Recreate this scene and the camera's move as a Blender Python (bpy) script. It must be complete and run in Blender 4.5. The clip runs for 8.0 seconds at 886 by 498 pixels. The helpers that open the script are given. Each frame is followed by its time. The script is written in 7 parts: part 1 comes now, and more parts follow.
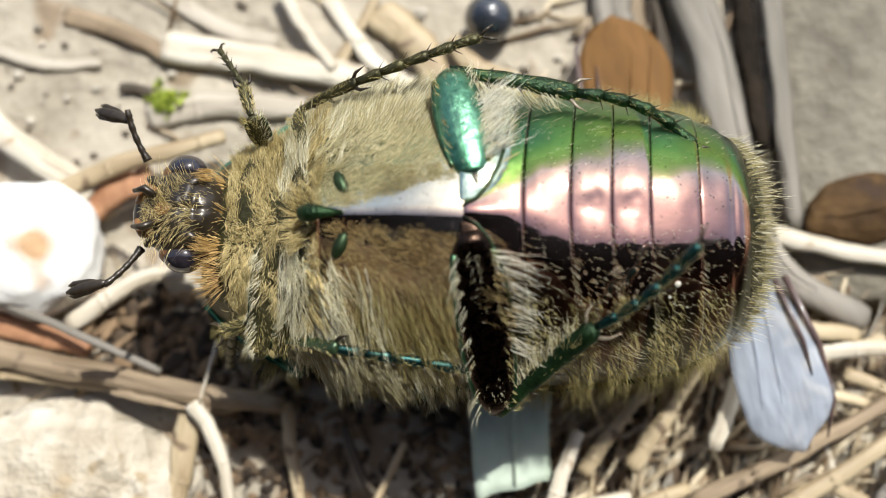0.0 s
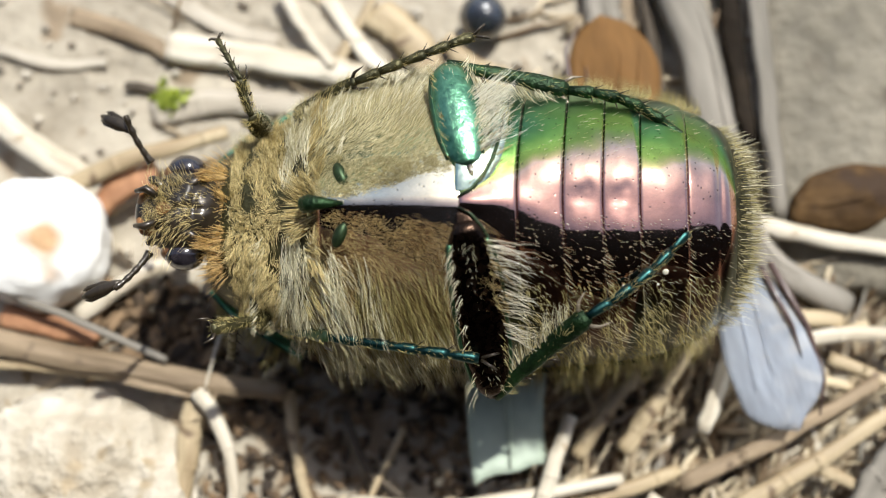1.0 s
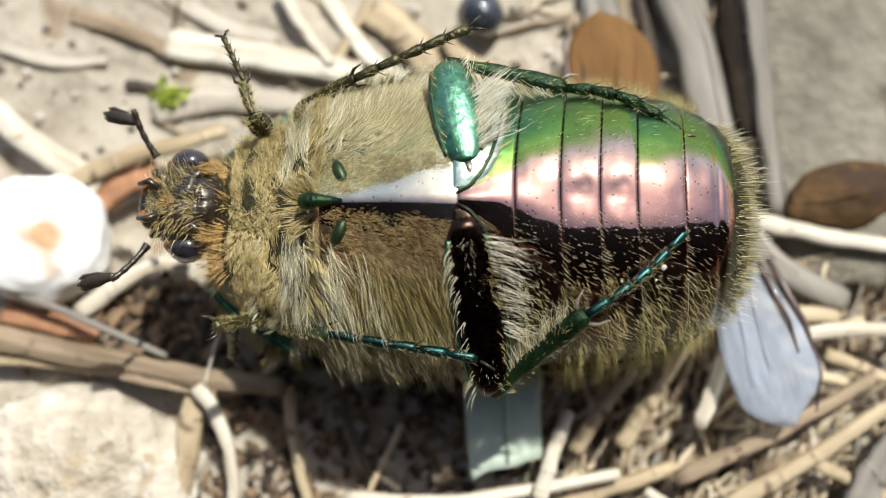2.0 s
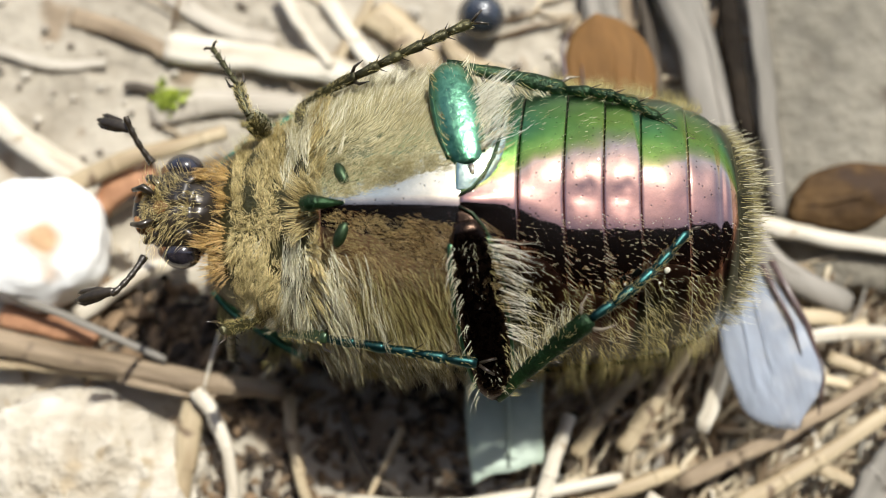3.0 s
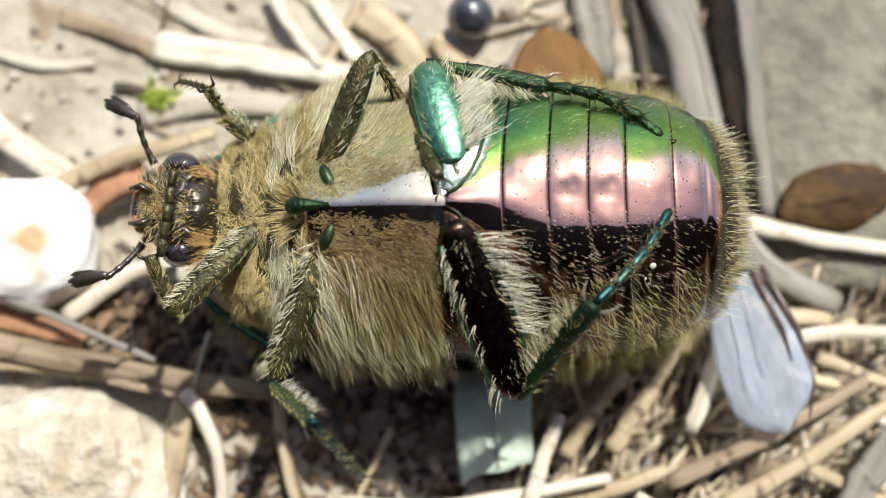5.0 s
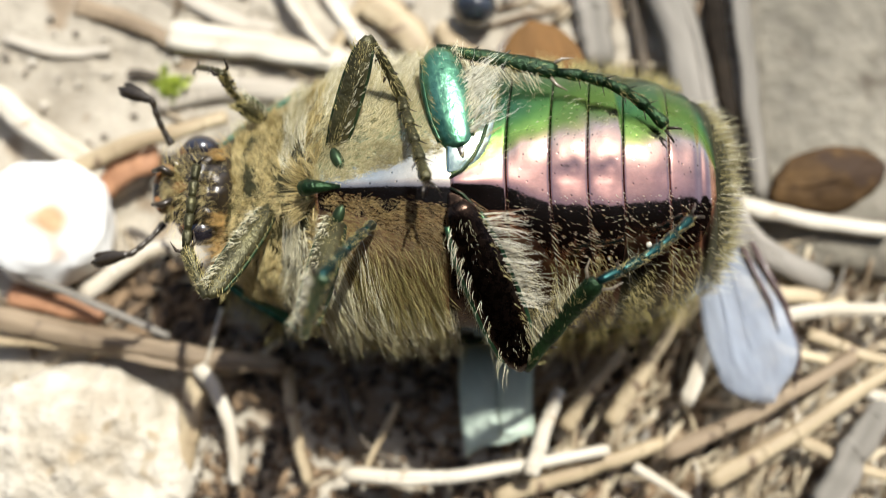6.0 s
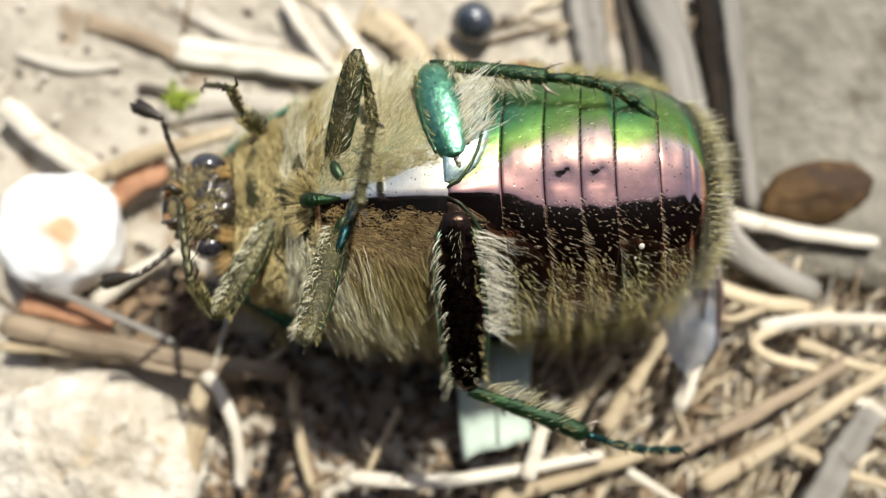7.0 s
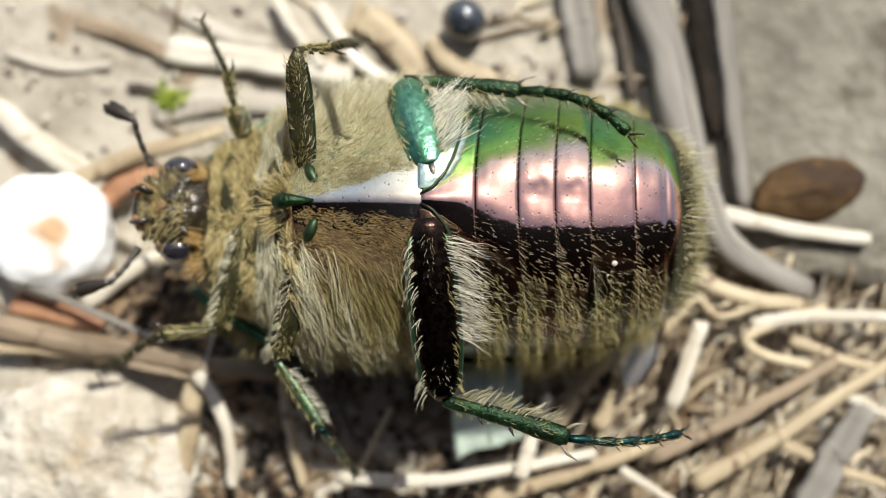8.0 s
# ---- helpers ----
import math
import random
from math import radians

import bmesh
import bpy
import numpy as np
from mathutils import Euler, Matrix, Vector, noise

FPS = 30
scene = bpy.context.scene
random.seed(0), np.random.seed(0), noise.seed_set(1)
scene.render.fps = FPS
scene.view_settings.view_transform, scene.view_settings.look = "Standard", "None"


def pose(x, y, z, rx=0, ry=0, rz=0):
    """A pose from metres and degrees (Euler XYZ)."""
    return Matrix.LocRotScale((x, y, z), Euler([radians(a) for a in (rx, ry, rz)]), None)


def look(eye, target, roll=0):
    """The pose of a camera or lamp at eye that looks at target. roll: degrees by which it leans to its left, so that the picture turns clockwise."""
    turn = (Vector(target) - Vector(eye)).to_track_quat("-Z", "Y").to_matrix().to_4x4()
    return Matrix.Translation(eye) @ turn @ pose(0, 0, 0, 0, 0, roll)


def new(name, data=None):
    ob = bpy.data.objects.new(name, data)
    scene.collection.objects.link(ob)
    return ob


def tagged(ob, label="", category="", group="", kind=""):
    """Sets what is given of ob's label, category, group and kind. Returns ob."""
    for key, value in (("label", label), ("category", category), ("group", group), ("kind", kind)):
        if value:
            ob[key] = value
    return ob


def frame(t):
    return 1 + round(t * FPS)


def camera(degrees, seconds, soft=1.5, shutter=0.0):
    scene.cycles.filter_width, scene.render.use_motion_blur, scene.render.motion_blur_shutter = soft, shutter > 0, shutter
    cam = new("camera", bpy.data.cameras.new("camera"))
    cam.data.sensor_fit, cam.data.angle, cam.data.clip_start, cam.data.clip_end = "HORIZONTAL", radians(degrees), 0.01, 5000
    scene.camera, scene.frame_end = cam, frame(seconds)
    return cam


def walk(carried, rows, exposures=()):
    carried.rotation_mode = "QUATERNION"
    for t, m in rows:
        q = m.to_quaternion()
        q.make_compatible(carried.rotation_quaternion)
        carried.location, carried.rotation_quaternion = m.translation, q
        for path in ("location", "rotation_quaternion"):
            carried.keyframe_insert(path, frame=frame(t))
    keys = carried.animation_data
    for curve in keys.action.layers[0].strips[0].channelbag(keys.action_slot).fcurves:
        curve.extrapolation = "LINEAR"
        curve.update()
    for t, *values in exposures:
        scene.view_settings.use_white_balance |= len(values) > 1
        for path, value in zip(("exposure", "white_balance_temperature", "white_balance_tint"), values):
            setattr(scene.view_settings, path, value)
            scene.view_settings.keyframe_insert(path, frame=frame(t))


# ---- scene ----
# The camera: hand-held, a few centimetres above the beetle.
cam = camera(50, 8.0, soft=0.5, shutter=0.7)
cam.data.dof.use_dof, cam.data.dof.focus_distance, cam.data.dof.aperture_fstop = True, 0.0290, 36.0
walk(cam, [
    (0, pose(-0.00010, -0.00341, 0.03544, 7.27, -0.00, 0.36)),
    (0.5, pose(-0.00027, -0.00366, 0.03620, 7.56, -0.21, 0.25)),
    (1, pose(0.00000, -0.00400, 0.03650, 7.47, 0.00, -0.00)),
    (1.5, pose(0.00016, -0.00409, 0.03674, 7.34, 0.11, -0.04)),
    (3, pose(0.00018, -0.00413, 0.03649, 7.64, 0.21, -0.07)),
    (3.5, pose(0.00012, -0.00408, 0.03641, 7.70, -0.21, -0.13)),
    (4, pose(0.00028, -0.00407, 0.03637, 7.67, -0.15, -0.16)),
    (4.5, pose(0.00060, -0.00401, 0.03629, 7.51, 0.04, -0.23)),
    (5.8, pose(0.00018, -0.00437, 0.03741, 7.48, -0.05, 0.06)),
    (6, pose(0.00023, -0.00483, 0.03769, 7.31, -0.07, -0.15)),
    (6.5, pose(0.00031, -0.00534, 0.03847, 7.54, -0.22, -0.36)),
    (7, pose(0.00032, -0.00463, 0.03886, 7.42, 0.04, -0.02)),
    (7.5, pose(0.00062, -0.00442, 0.03888, 7.40, -0.05, -0.08)),
    (8, pose(0.00060, -0.00460, 0.03875, 7.31, -0.02, -0.30)),
], exposures=[(0.0, 0.20), (3.0, 0.21), (4.5, 0.26), (6.0, 0.36), (6.8, 0.36), (7.2, 0.25), (8.0, 0.17)])

# ---- daylight ----
world = bpy.data.worlds.new("daylight")
scene.world = world
world.use_nodes = True
SUN_UP, SUN_ROUND = radians(58), radians(27)
sky = world.node_tree.nodes.new("ShaderNodeTexSky")
sky.sky_type, sky.sun_disc = "NISHITA", False
sky.dust_density, sky.air_density = 2.0, 1.0
sky.sun_elevation, sky.sun_rotation = SUN_UP, SUN_ROUND
backdrop_node = world.node_tree.nodes["Background"]
backdrop_node.inputs["Strength"].default_value = 0.13
world.node_tree.links.new(sky.outputs[0], backdrop_node.inputs["Color"])
sun = new("sun", bpy.data.lights.new("sun", "SUN"))
sun.data.energy, sun.data.angle, sun.data.color = 5.0, radians(0.6), (0.985, 1.0, 0.965)
to_sun = Vector((math.sin(SUN_ROUND) * math.cos(SUN_UP), math.cos(SUN_ROUND) * math.cos(SUN_UP), math.sin(SUN_UP)))
sun.matrix_world = look(to_sun * 3, (0, 0, 0))

# ---- builders ----
MM = 0.001
rng = np.random.default_rng(7)


def mesh_of(name, verts, faces, material, smooth=True):
    """A mesh from points in millimetres."""
    me = bpy.data.meshes.new(name)
    if isinstance(faces, np.ndarray):
        n = len(faces)
        me.vertices.add(len(verts))
        me.vertices.foreach_set("co", (np.asarray(verts) * MM).ravel())
        me.loops.add(n * 3)
        me.loops.foreach_set("vertex_index", faces.ravel().astype(np.int32))
        me.polygons.add(n)
        me.polygons.foreach_set("loop_start", np.arange(0, n * 3, 3, dtype=np.int32))
        me.update(calc_edges=True)
    else:
        me.from_pydata([(v[0] * MM, v[1] * MM, v[2] * MM) for v in verts], [], [tuple(f) for f in faces])
    me.materials.append(material)
    me.polygons.foreach_set("use_smooth", [smooth] * len(me.polygons))
    me.update()
    return me


def part(name, geo, material, parent, label="", kind="", smooth=True):
    """Links one mesh object under a thing or a part; geo is (points in mm, faces)."""
    ob = new(name, mesh_of(name, geo[0], geo[1], material, smooth))
    ob.parent = parent
    return tagged(ob, label, kind=kind)


def thing(name, geo, material, label, category, group="", kind="", smooth=True):
    ob = new(name, mesh_of(name, geo[0], geo[1], material, smooth))
    return tagged(ob, label, category, group, kind)


def join(*geos):
    verts, faces = [], []
    for v, f in geos:
        n = len(verts)
        verts += [tuple(p) for p in v]
        faces += [tuple(i + n for i in q) for q in f]
    return verts, faces


def placed(geo, at=(0, 0, 0), turn=(0, 0, 0), size=(1, 1, 1)):
    m = Matrix.LocRotScale(at, Euler([radians(a) for a in turn]), size)
    return [tuple(m @ Vector(v)) for v in geo[0]], geo[1]


def spline(xs, ys, x):
    """A smooth curve through the knots (cubic Hermite)."""
    xs, ys = np.asarray(xs, float), np.asarray(ys, float)
    slope = np.gradient(ys, xs)
    i = np.clip(np.searchsorted(xs, x) - 1, 0, len(xs) - 2)
    h = xs[i + 1] - xs[i]
    u = np.clip((x - xs[i]) / h, 0, 1)
    return ((2 * u**3 - 3 * u**2 + 1) * ys[i] + (u**3 - 2 * u**2 + u) * h * slope[i]
            + (3 * u**2 - 2 * u**3) * ys[i + 1] + (u**3 - u**2) * h * slope[i + 1])


def catmull(points, per=8):
    p = [Vector(q) for q in points]
    p = [p[0] * 2 - p[1]] + p + [p[-1] * 2 - p[-2]]
    out = []
    for i in range(1, len(p) - 2):
        a, b, c, d = p[i - 1:i + 3]
        for k in range(per):
            u = k / per
            out.append(0.5 * (2 * b + (c - a) * u + (2 * a - 5 * b + 4 * c - d) * u * u + (3 * b - a - 3 * c + d) * u**3))
    return out + [p[-2]]


def tube(path, radii, sides=10, flat=1.0, ribs=0.0, up=(0, 0, 1), hollow=False):
    """A closed tapering tube along a path; flat squeezes it along up, ribs ripple its girth."""
    path = [Vector(q) for q in path]
    n, verts, faces = len(path), [], []
    for i, c in enumerate(path):
        d = (path[min(i + 1, n - 1)] - path[max(i - 1, 0)]).normalized()
        s = d.cross(Vector(up))
        s = s.normalized() if s.length > 1e-6 else Vector((0, 1, 0))
        t = s.cross(d).normalized()
        for k in range(sides):
            a = 2 * math.pi * k / sides
            r = radii[i] * (1 + ribs * (1 if k % 2 else -1))
            verts.append(c + s * (r * math.cos(a)) + t * (r * flat * math.sin(a)))
    for i in range(n - 1):
        for k in range(sides):
            j = (k + 1) % sides
            faces.append((i * sides + k, i * sides + j, (i + 1) * sides + j, (i + 1) * sides + k))
    for end, ring in ((0, 0), (n - 1, (n - 1) * sides)):
        verts.append(path[end])
        o = len(verts) - 1
        for k in range(sides):
            j = (k + 1) % sides
            faces.append((o, ring + j, ring + k) if end == 0 else (o, ring + k, ring + j))
    return [tuple(v) for v in verts], faces


def ball(at, size, rows=14, cols=20, power=1.0):
    verts, faces = [], []
    for i in range(rows + 1):
        a = math.pi * i / rows
        for k in range(cols):
            b = 2 * math.pi * k / cols
            q = (math.sin(a) * math.cos(b), math.sin(a) * math.sin(b), math.cos(a))
            verts.append(tuple(at[c] + size[c] * math.copysign(abs(q[c])**power, q[c]) for c in range(3)))
    for i in range(rows):
        for k in range(cols):
            j = (k + 1) % cols
            faces.append((i * cols + k, (i + 1) * cols + k, (i + 1) * cols + j, i * cols + j))
    return verts, faces


def sheet(points, thick, closed_u=False):
    """A grid of points (rows of equal length) with thickness downwards along its normals."""
    nu, nv = len(points), len(points[0])
    p = np.array(points, float)
    du, dv = np.gradient(p, axis=0), np.gradient(p, axis=1)
    nrm = np.cross(du, dv)
    nrm /= np.linalg.norm(nrm, axis=2, keepdims=True) + 1e-12
    q = p - nrm * thick
    verts = [tuple(v) for v in p.reshape(-1, 3)] + [tuple(v) for v in q.reshape(-1, 3)]
    m, faces = nu * nv, []
    ix = lambda i, j: i * nv + j
    for i in range(nu - 1):
        for j in range(nv - 1):
            f = (ix(i, j), ix(i + 1, j), ix(i + 1, j + 1), ix(i, j + 1))
            faces += [f, tuple(m + a for a in reversed(f))]
    rim = [ix(i, 0) for i in range(nu)] + [ix(nu - 1, j) for j in range(1, nv)] + \
          [ix(i, nv - 1) for i in range(nu - 2, -1, -1)] + [ix(0, j) for j in range(nv - 2, 0, -1)]
    for a, b in zip(rim, rim[1:] + rim[:1]):
        faces.append((b, a, m + a, m + b))
    return verts, faces


def blades(roots, ways, bends, lengths, width):
    """Many tapering three-sided hairs. roots, ways, bends: arrays (n, 3) in mm; a hair starts along its way and bows by its bend."""
    roots, ways, bends = (np.asarray(a, float) for a in (roots, ways, bends))
    lengths, n = np.asarray(lengths, float), len(roots)
    ways = ways / (np.linalg.norm(ways, axis=1, keepdims=True) + 1e-9)
    side = np.cross(ways, rng.normal(size=(n, 3)))
    side /= np.linalg.norm(side, axis=1, keepdims=True) + 1e-9
    other = np.cross(ways, side)
    width = np.broadcast_to(np.asarray(width, float), (n,))
    phase = rng.uniform(0, 6.28, n)
    rings = []
    for u, w in ((0.0, 1.0), (0.28, 0.95), (0.55, 0.8), (0.8, 0.5)):
        c = roots + ways * (lengths * u)[:, None] + bends * (lengths * u * u)[:, None] + side * (lengths * 0.07 * np.sin(6.0 * u + phase) * u)[:, None]
        for k in range(3):
            a = 2 * math.pi * k / 3
            rings.append(c + (side * math.cos(a) + other * math.sin(a)) * (width * w)[:, None])
    rings.append(roots + ways * lengths[:, None] + bends * lengths[:, None])
    verts = np.stack(rings, 1).reshape(-1, 3)
    one = []
    for r in range(3):
        for k in range(3):
            p, q = r * 3 + k, r * 3 + (k + 1) % 3
            one += [(p, q, q + 3), (p, q + 3, p + 3)]
    one += [(9 + k, 9 + (k + 1) % 3, 12) for k in range(3)]
    faces = (np.arange(n)[:, None, None] * 13 + np.array(one)[None]).reshape(-1, 3)
    return verts, faces


# ---- materials ----
def material(name, low, high, rough=0.6, metal=0.0, grain=2500, detail=6.0, bump=0.15, depth=0.00004, spots=None, coat=0.0, rough_vary=0.15, stretch=(1, 1, 1), island=0.0, spec=0.5, coat_rough=0.08):
    """A surface that varies between two colours at two scales, with fine relief. grain: cycles per metre."""
    m = bpy.data.materials.new(name)
    m.use_nodes = True
    nt = m.node_tree
    bsdf = nt.nodes["Principled BSDF"]
    N = nt.nodes.new
    link = nt.links.new
    tc = N("ShaderNodeTexCoord")
    mp = N("ShaderNodeMapping")
    mp.inputs["Scale"].default_value = stretch
    link(tc.outputs["Object"], mp.inputs["Vector"])
    fine = N("ShaderNodeTexNoise")
    fine.inputs["Scale"].default_value = grain
    fine.inputs["Detail"].default_value = detail
    link(mp.outputs["Vector"], fine.inputs["Vector"])
    wide = N("ShaderNodeTexNoise")
    wide.inputs["Scale"].default_value = grain * 0.17
    wide.inputs["Detail"].default_value = 3
    link(mp.outputs["Vector"], wide.inputs["Vector"])
    mixf = N("ShaderNodeMath")
    mixf.operation = "MULTIPLY_ADD"
    link(fine.outputs["Fac"], mixf.inputs[0])
    mixf.inputs[1].default_value = 0.55
    sub = N("ShaderNodeMath")
    sub.operation = "MULTIPLY_ADD"
    link(wide.outputs["Fac"], sub.inputs[0])
    sub.inputs[1].default_value = 0.9
    sub.inputs[2].default_value = -0.22
    link(sub.outputs[0], mixf.inputs[2])
    last = mixf.outputs[0]
    if island:
        geo = N("ShaderNodeNewGeometry")
        isl = N("ShaderNodeMath")
        isl.operation = "MULTIPLY_ADD"
        link(geo.outputs["Random Per Island"], isl.inputs[0])
        isl.inputs[1].default_value = island
        link(last, isl.inputs[2])
        off = N("ShaderNodeMath")
        off.operation = "SUBTRACT"
        link(isl.outputs[0], off.inputs[0])
        off.inputs[1].default_value = island / 2
        last = off.outputs[0]
    ramp = N("ShaderNodeMapRange")
    ramp.inputs["From Min"].default_value = 0.25
    ramp.inputs["From Max"].default_value = 0.75
    link(last, ramp.inputs["Value"])
    mix = N("ShaderNodeMix")
    mix.data_type = "RGBA"
    mix.inputs[6].default_value = (*low, 1)
    mix.inputs[7].default_value = (*high, 1)
    link(ramp.outputs[0], mix.inputs[0])
    colour = mix.outputs[2]
    if spots:
        where, shade, cover = spots
        sp = N("ShaderNodeTexNoise")
        sp.inputs["Scale"].default_value = where
        sp.inputs["Detail"].default_value = 2
        link(tc.outputs["Object"], sp.inputs["Vector"])
        sr = N("ShaderNodeMapRange")
        sr.inputs["From Min"].default_value = 1 - cover
        sr.inputs["From Max"].default_value = 1.08 - cover
        link(sp.outputs["Fac"], sr.inputs["Value"])
        sm = N("ShaderNodeMix")
        sm.data_type = "RGBA"
        link(sr.outputs[0], sm.inputs[0])
        link(colour, sm.inputs[6])
        sm.inputs[7].default_value = (*shade, 1)
        colour = sm.outputs[2]
    link(colour, bsdf.inputs["Base Color"])
    rr = N("ShaderNodeMapRange")
    link(fine.outputs["Fac"], rr.inputs["Value"])
    rr.inputs["To Min"].default_value = max(0.02, rough - rough_vary)
    rr.inputs["To Max"].default_value = min(1, rough + rough_vary)
    link(rr.outputs[0], bsdf.inputs["Roughness"])
    bsdf.inputs["Metallic"].default_value = metal
    bsdf.inputs["Specular IOR Level"].default_value = spec
    bsdf.inputs["Coat Weight"].default_value = coat
    bsdf.inputs["Coat Roughness"].default_value = coat_rough
    if bump:
        bp = N("ShaderNodeBump")
        bp.inputs["Strength"].default_value = bump
        bp.inputs["Distance"].default_value = depth
        link(fine.outputs["Fac"], bp.inputs["Height"])
        link(bp.outputs["Normal"], bsdf.inputs["Normal"])
    return m


def ramp_node(nt, source, stops):
    """A colour ramp fed by source, from rows of (place, colour)."""
    node = nt.nodes.new("ShaderNodeValToRGB")
    e = node.color_ramp.elements
    e[0].position, e[1].position = stops[0][0], stops[-1][0]
    e[0].color, e[1].color = (*stops[0][1], 1), (*stops[-1][1], 1)
    for at, c in stops[1:-1]:
        node.color_ramp.elements.new(at).color = (*c, 1)
    nt.links.new(source, node.inputs["Fac"])
    return node.outputs["Color"]


def belly_material(name, widths, upper, lower, rough=(0.04, 0.10), gloss=0.25):
    """Polished metallic underside: pale along the middle, painted green on the lit flank, dark copper brown on the
    shaded one, pricked with pits.
    widths: rows of (place along the body in mm, half width of the pale band in mm)."""
    m = bpy.data.materials.new(name)
    m.use_nodes = True
    nt = m.node_tree
    bsdf = nt.nodes["Principled BSDF"]
    N, link = nt.nodes.new, nt.links.new

    def math_node(kind, first, second, third=None):
        node = N("ShaderNodeMath")
        node.operation = kind
        for i, v in enumerate((first, second, third)):
            if v is None:
                continue
            if isinstance(v, (int, float)):
                node.inputs[i].default_value = v
            else:
                link(v, node.inputs[i])
        return node.outputs[0]

    tc = N("ShaderNodeTexCoord")
    sep = N("ShaderNodeSeparateXYZ")
    link(tc.outputs["Object"], sep.inputs[0])
    wob = N("ShaderNodeTexNoise")
    wob.inputs["Scale"].default_value = 700
    wob.inputs["Detail"].default_value = 4
    link(tc.outputs["Object"], wob.inputs["Vector"])
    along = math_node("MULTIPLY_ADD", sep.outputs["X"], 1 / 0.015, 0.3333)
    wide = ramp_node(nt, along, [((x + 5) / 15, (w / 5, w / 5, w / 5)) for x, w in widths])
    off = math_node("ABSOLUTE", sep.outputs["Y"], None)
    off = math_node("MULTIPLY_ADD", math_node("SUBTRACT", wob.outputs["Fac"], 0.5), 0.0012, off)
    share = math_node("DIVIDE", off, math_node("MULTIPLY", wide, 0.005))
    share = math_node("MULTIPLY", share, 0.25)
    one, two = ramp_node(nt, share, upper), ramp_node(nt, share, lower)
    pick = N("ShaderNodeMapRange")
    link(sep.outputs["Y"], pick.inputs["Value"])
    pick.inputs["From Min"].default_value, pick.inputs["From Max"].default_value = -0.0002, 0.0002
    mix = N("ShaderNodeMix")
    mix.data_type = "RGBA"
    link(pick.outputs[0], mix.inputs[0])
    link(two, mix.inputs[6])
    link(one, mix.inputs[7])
    # cloudy tarnish
    cloud = N("ShaderNodeTexNoise")
    cloud.inputs["Scale"].default_value = 1500
    cloud.inputs["Detail"].default_value = 6
    link(tc.outputs["Object"], cloud.inputs["Vector"])
    tarnish = N("ShaderNodeMapRange")
    link(cloud.outputs["Fac"], tarnish.inputs["Value"])
    for key, value in (("From Min", 0.35), ("From Max", 0.7), ("To Min", 1.06), ("To Max", 0.80)):
        tarnish.inputs[key].default_value = value
    pits = N("ShaderNodeTexVoronoi")
    pits.inputs["Scale"].default_value = 4600
    link(tc.outputs["Object"], pits.inputs["Vector"])
    pm = N("ShaderNodeMapRange")
    pm.inputs["From Min"].default_value = 0.10
    pm.inputs["From Max"].default_value = 0.17
    pm.inputs["To Min"].default_value = 0.35
    link(pits.outputs["Distance"], pm.inputs["Value"])
    dim = N("ShaderNodeVectorMath")
    dim.operation = "SCALE"
    link(mix.outputs[2], dim.inputs[0])
    link(math_node("MULTIPLY", tarnish.outputs[0], pm.outputs[0]), dim.inputs["Scale"])
    link(dim.outputs[0], bsdf.inputs["Base Color"])
    bsdf.inputs["Metallic"].default_value = 1.0
    bsdf.inputs["Coat Weight"].default_value = gloss
    bsdf.inputs["Coat Roughness"].default_value = 0.34
    fine = N("ShaderNodeTexNoise")
    fine.inputs["Scale"].default_value = 9000
    fine.inputs["Detail"].default_value = 4
    link(tc.outputs["Object"], fine.inputs["Vector"])
    rr = N("ShaderNodeMapRange")
    link(fine.outputs["Fac"], rr.inputs["Value"])
    rr.inputs["To Min"].default_value, rr.inputs["To Max"].default_value = rough
    flank = N("ShaderNodeMapRange")
    link(share, flank.inputs["Value"])
    for key, value in (("From Min", 0.25), ("From Max", 0.36), ("To Min", 0.0), ("To Max", 0.22)):
        flank.inputs[key].default_value = value
    link(math_node("ADD", rr.outputs[0], flank.outputs[0]), bsdf.inputs["Roughness"])
    b1 = N("ShaderNodeBump")
    b1.inputs["Strength"].default_value = 0.22
    b1.inputs["Distance"].default_value = 0.00002
    link(pm.outputs[0], b1.inputs["Height"])
    b2 = N("ShaderNodeBump")
    b2.inputs["Strength"].default_value = 0.10
    b2.inputs["Distance"].default_value = 0.00008
    link(cloud.outputs["Fac"], b2.inputs["Height"])
    link(b1.outputs["Normal"], b2.inputs["Normal"])
    link(b2.outputs["Normal"], bsdf.inputs["Normal"])
    return m


def membrane(name, tint, clear, rough, coat=0.3):
    """A thin veined wing skin that lets part of the light through."""
    m = material(name, [c * 0.6 for c in tint], [min(1, c * 1.12) for c in tint], rough=rough, grain=2800, bump=0.5, depth=0.0002, stretch=(0.35, 1.6, 1), coat=coat * 2, spec=0.5 if coat else 0.15)
    nt = m.node_tree
    bsdf = nt.nodes["Principled BSDF"]
    out = nt.nodes["Material Output"]
    tr = nt.nodes.new("ShaderNodeBsdfTransparent")
    tl = nt.nodes.new("ShaderNodeBsdfTranslucent")
    tl.inputs["Color"].default_value = (*tint, 1)
    a, b = nt.nodes.new("ShaderNodeMixShader"), nt.nodes.new("ShaderNodeMixShader")
    a.inputs[0].default_value = 0.35
    nt.links.new(bsdf.outputs[0], a.inputs[1])
    nt.links.new(tl.outputs[0], a.inputs[2])
    b.inputs[0].default_value = clear
    nt.links.new(a.outputs[0], b.inputs[1])
    nt.links.new(tr.outputs[0], b.inputs[2])
    nt.links.new(b.outputs[0], out.inputs["Surface"])
    return m


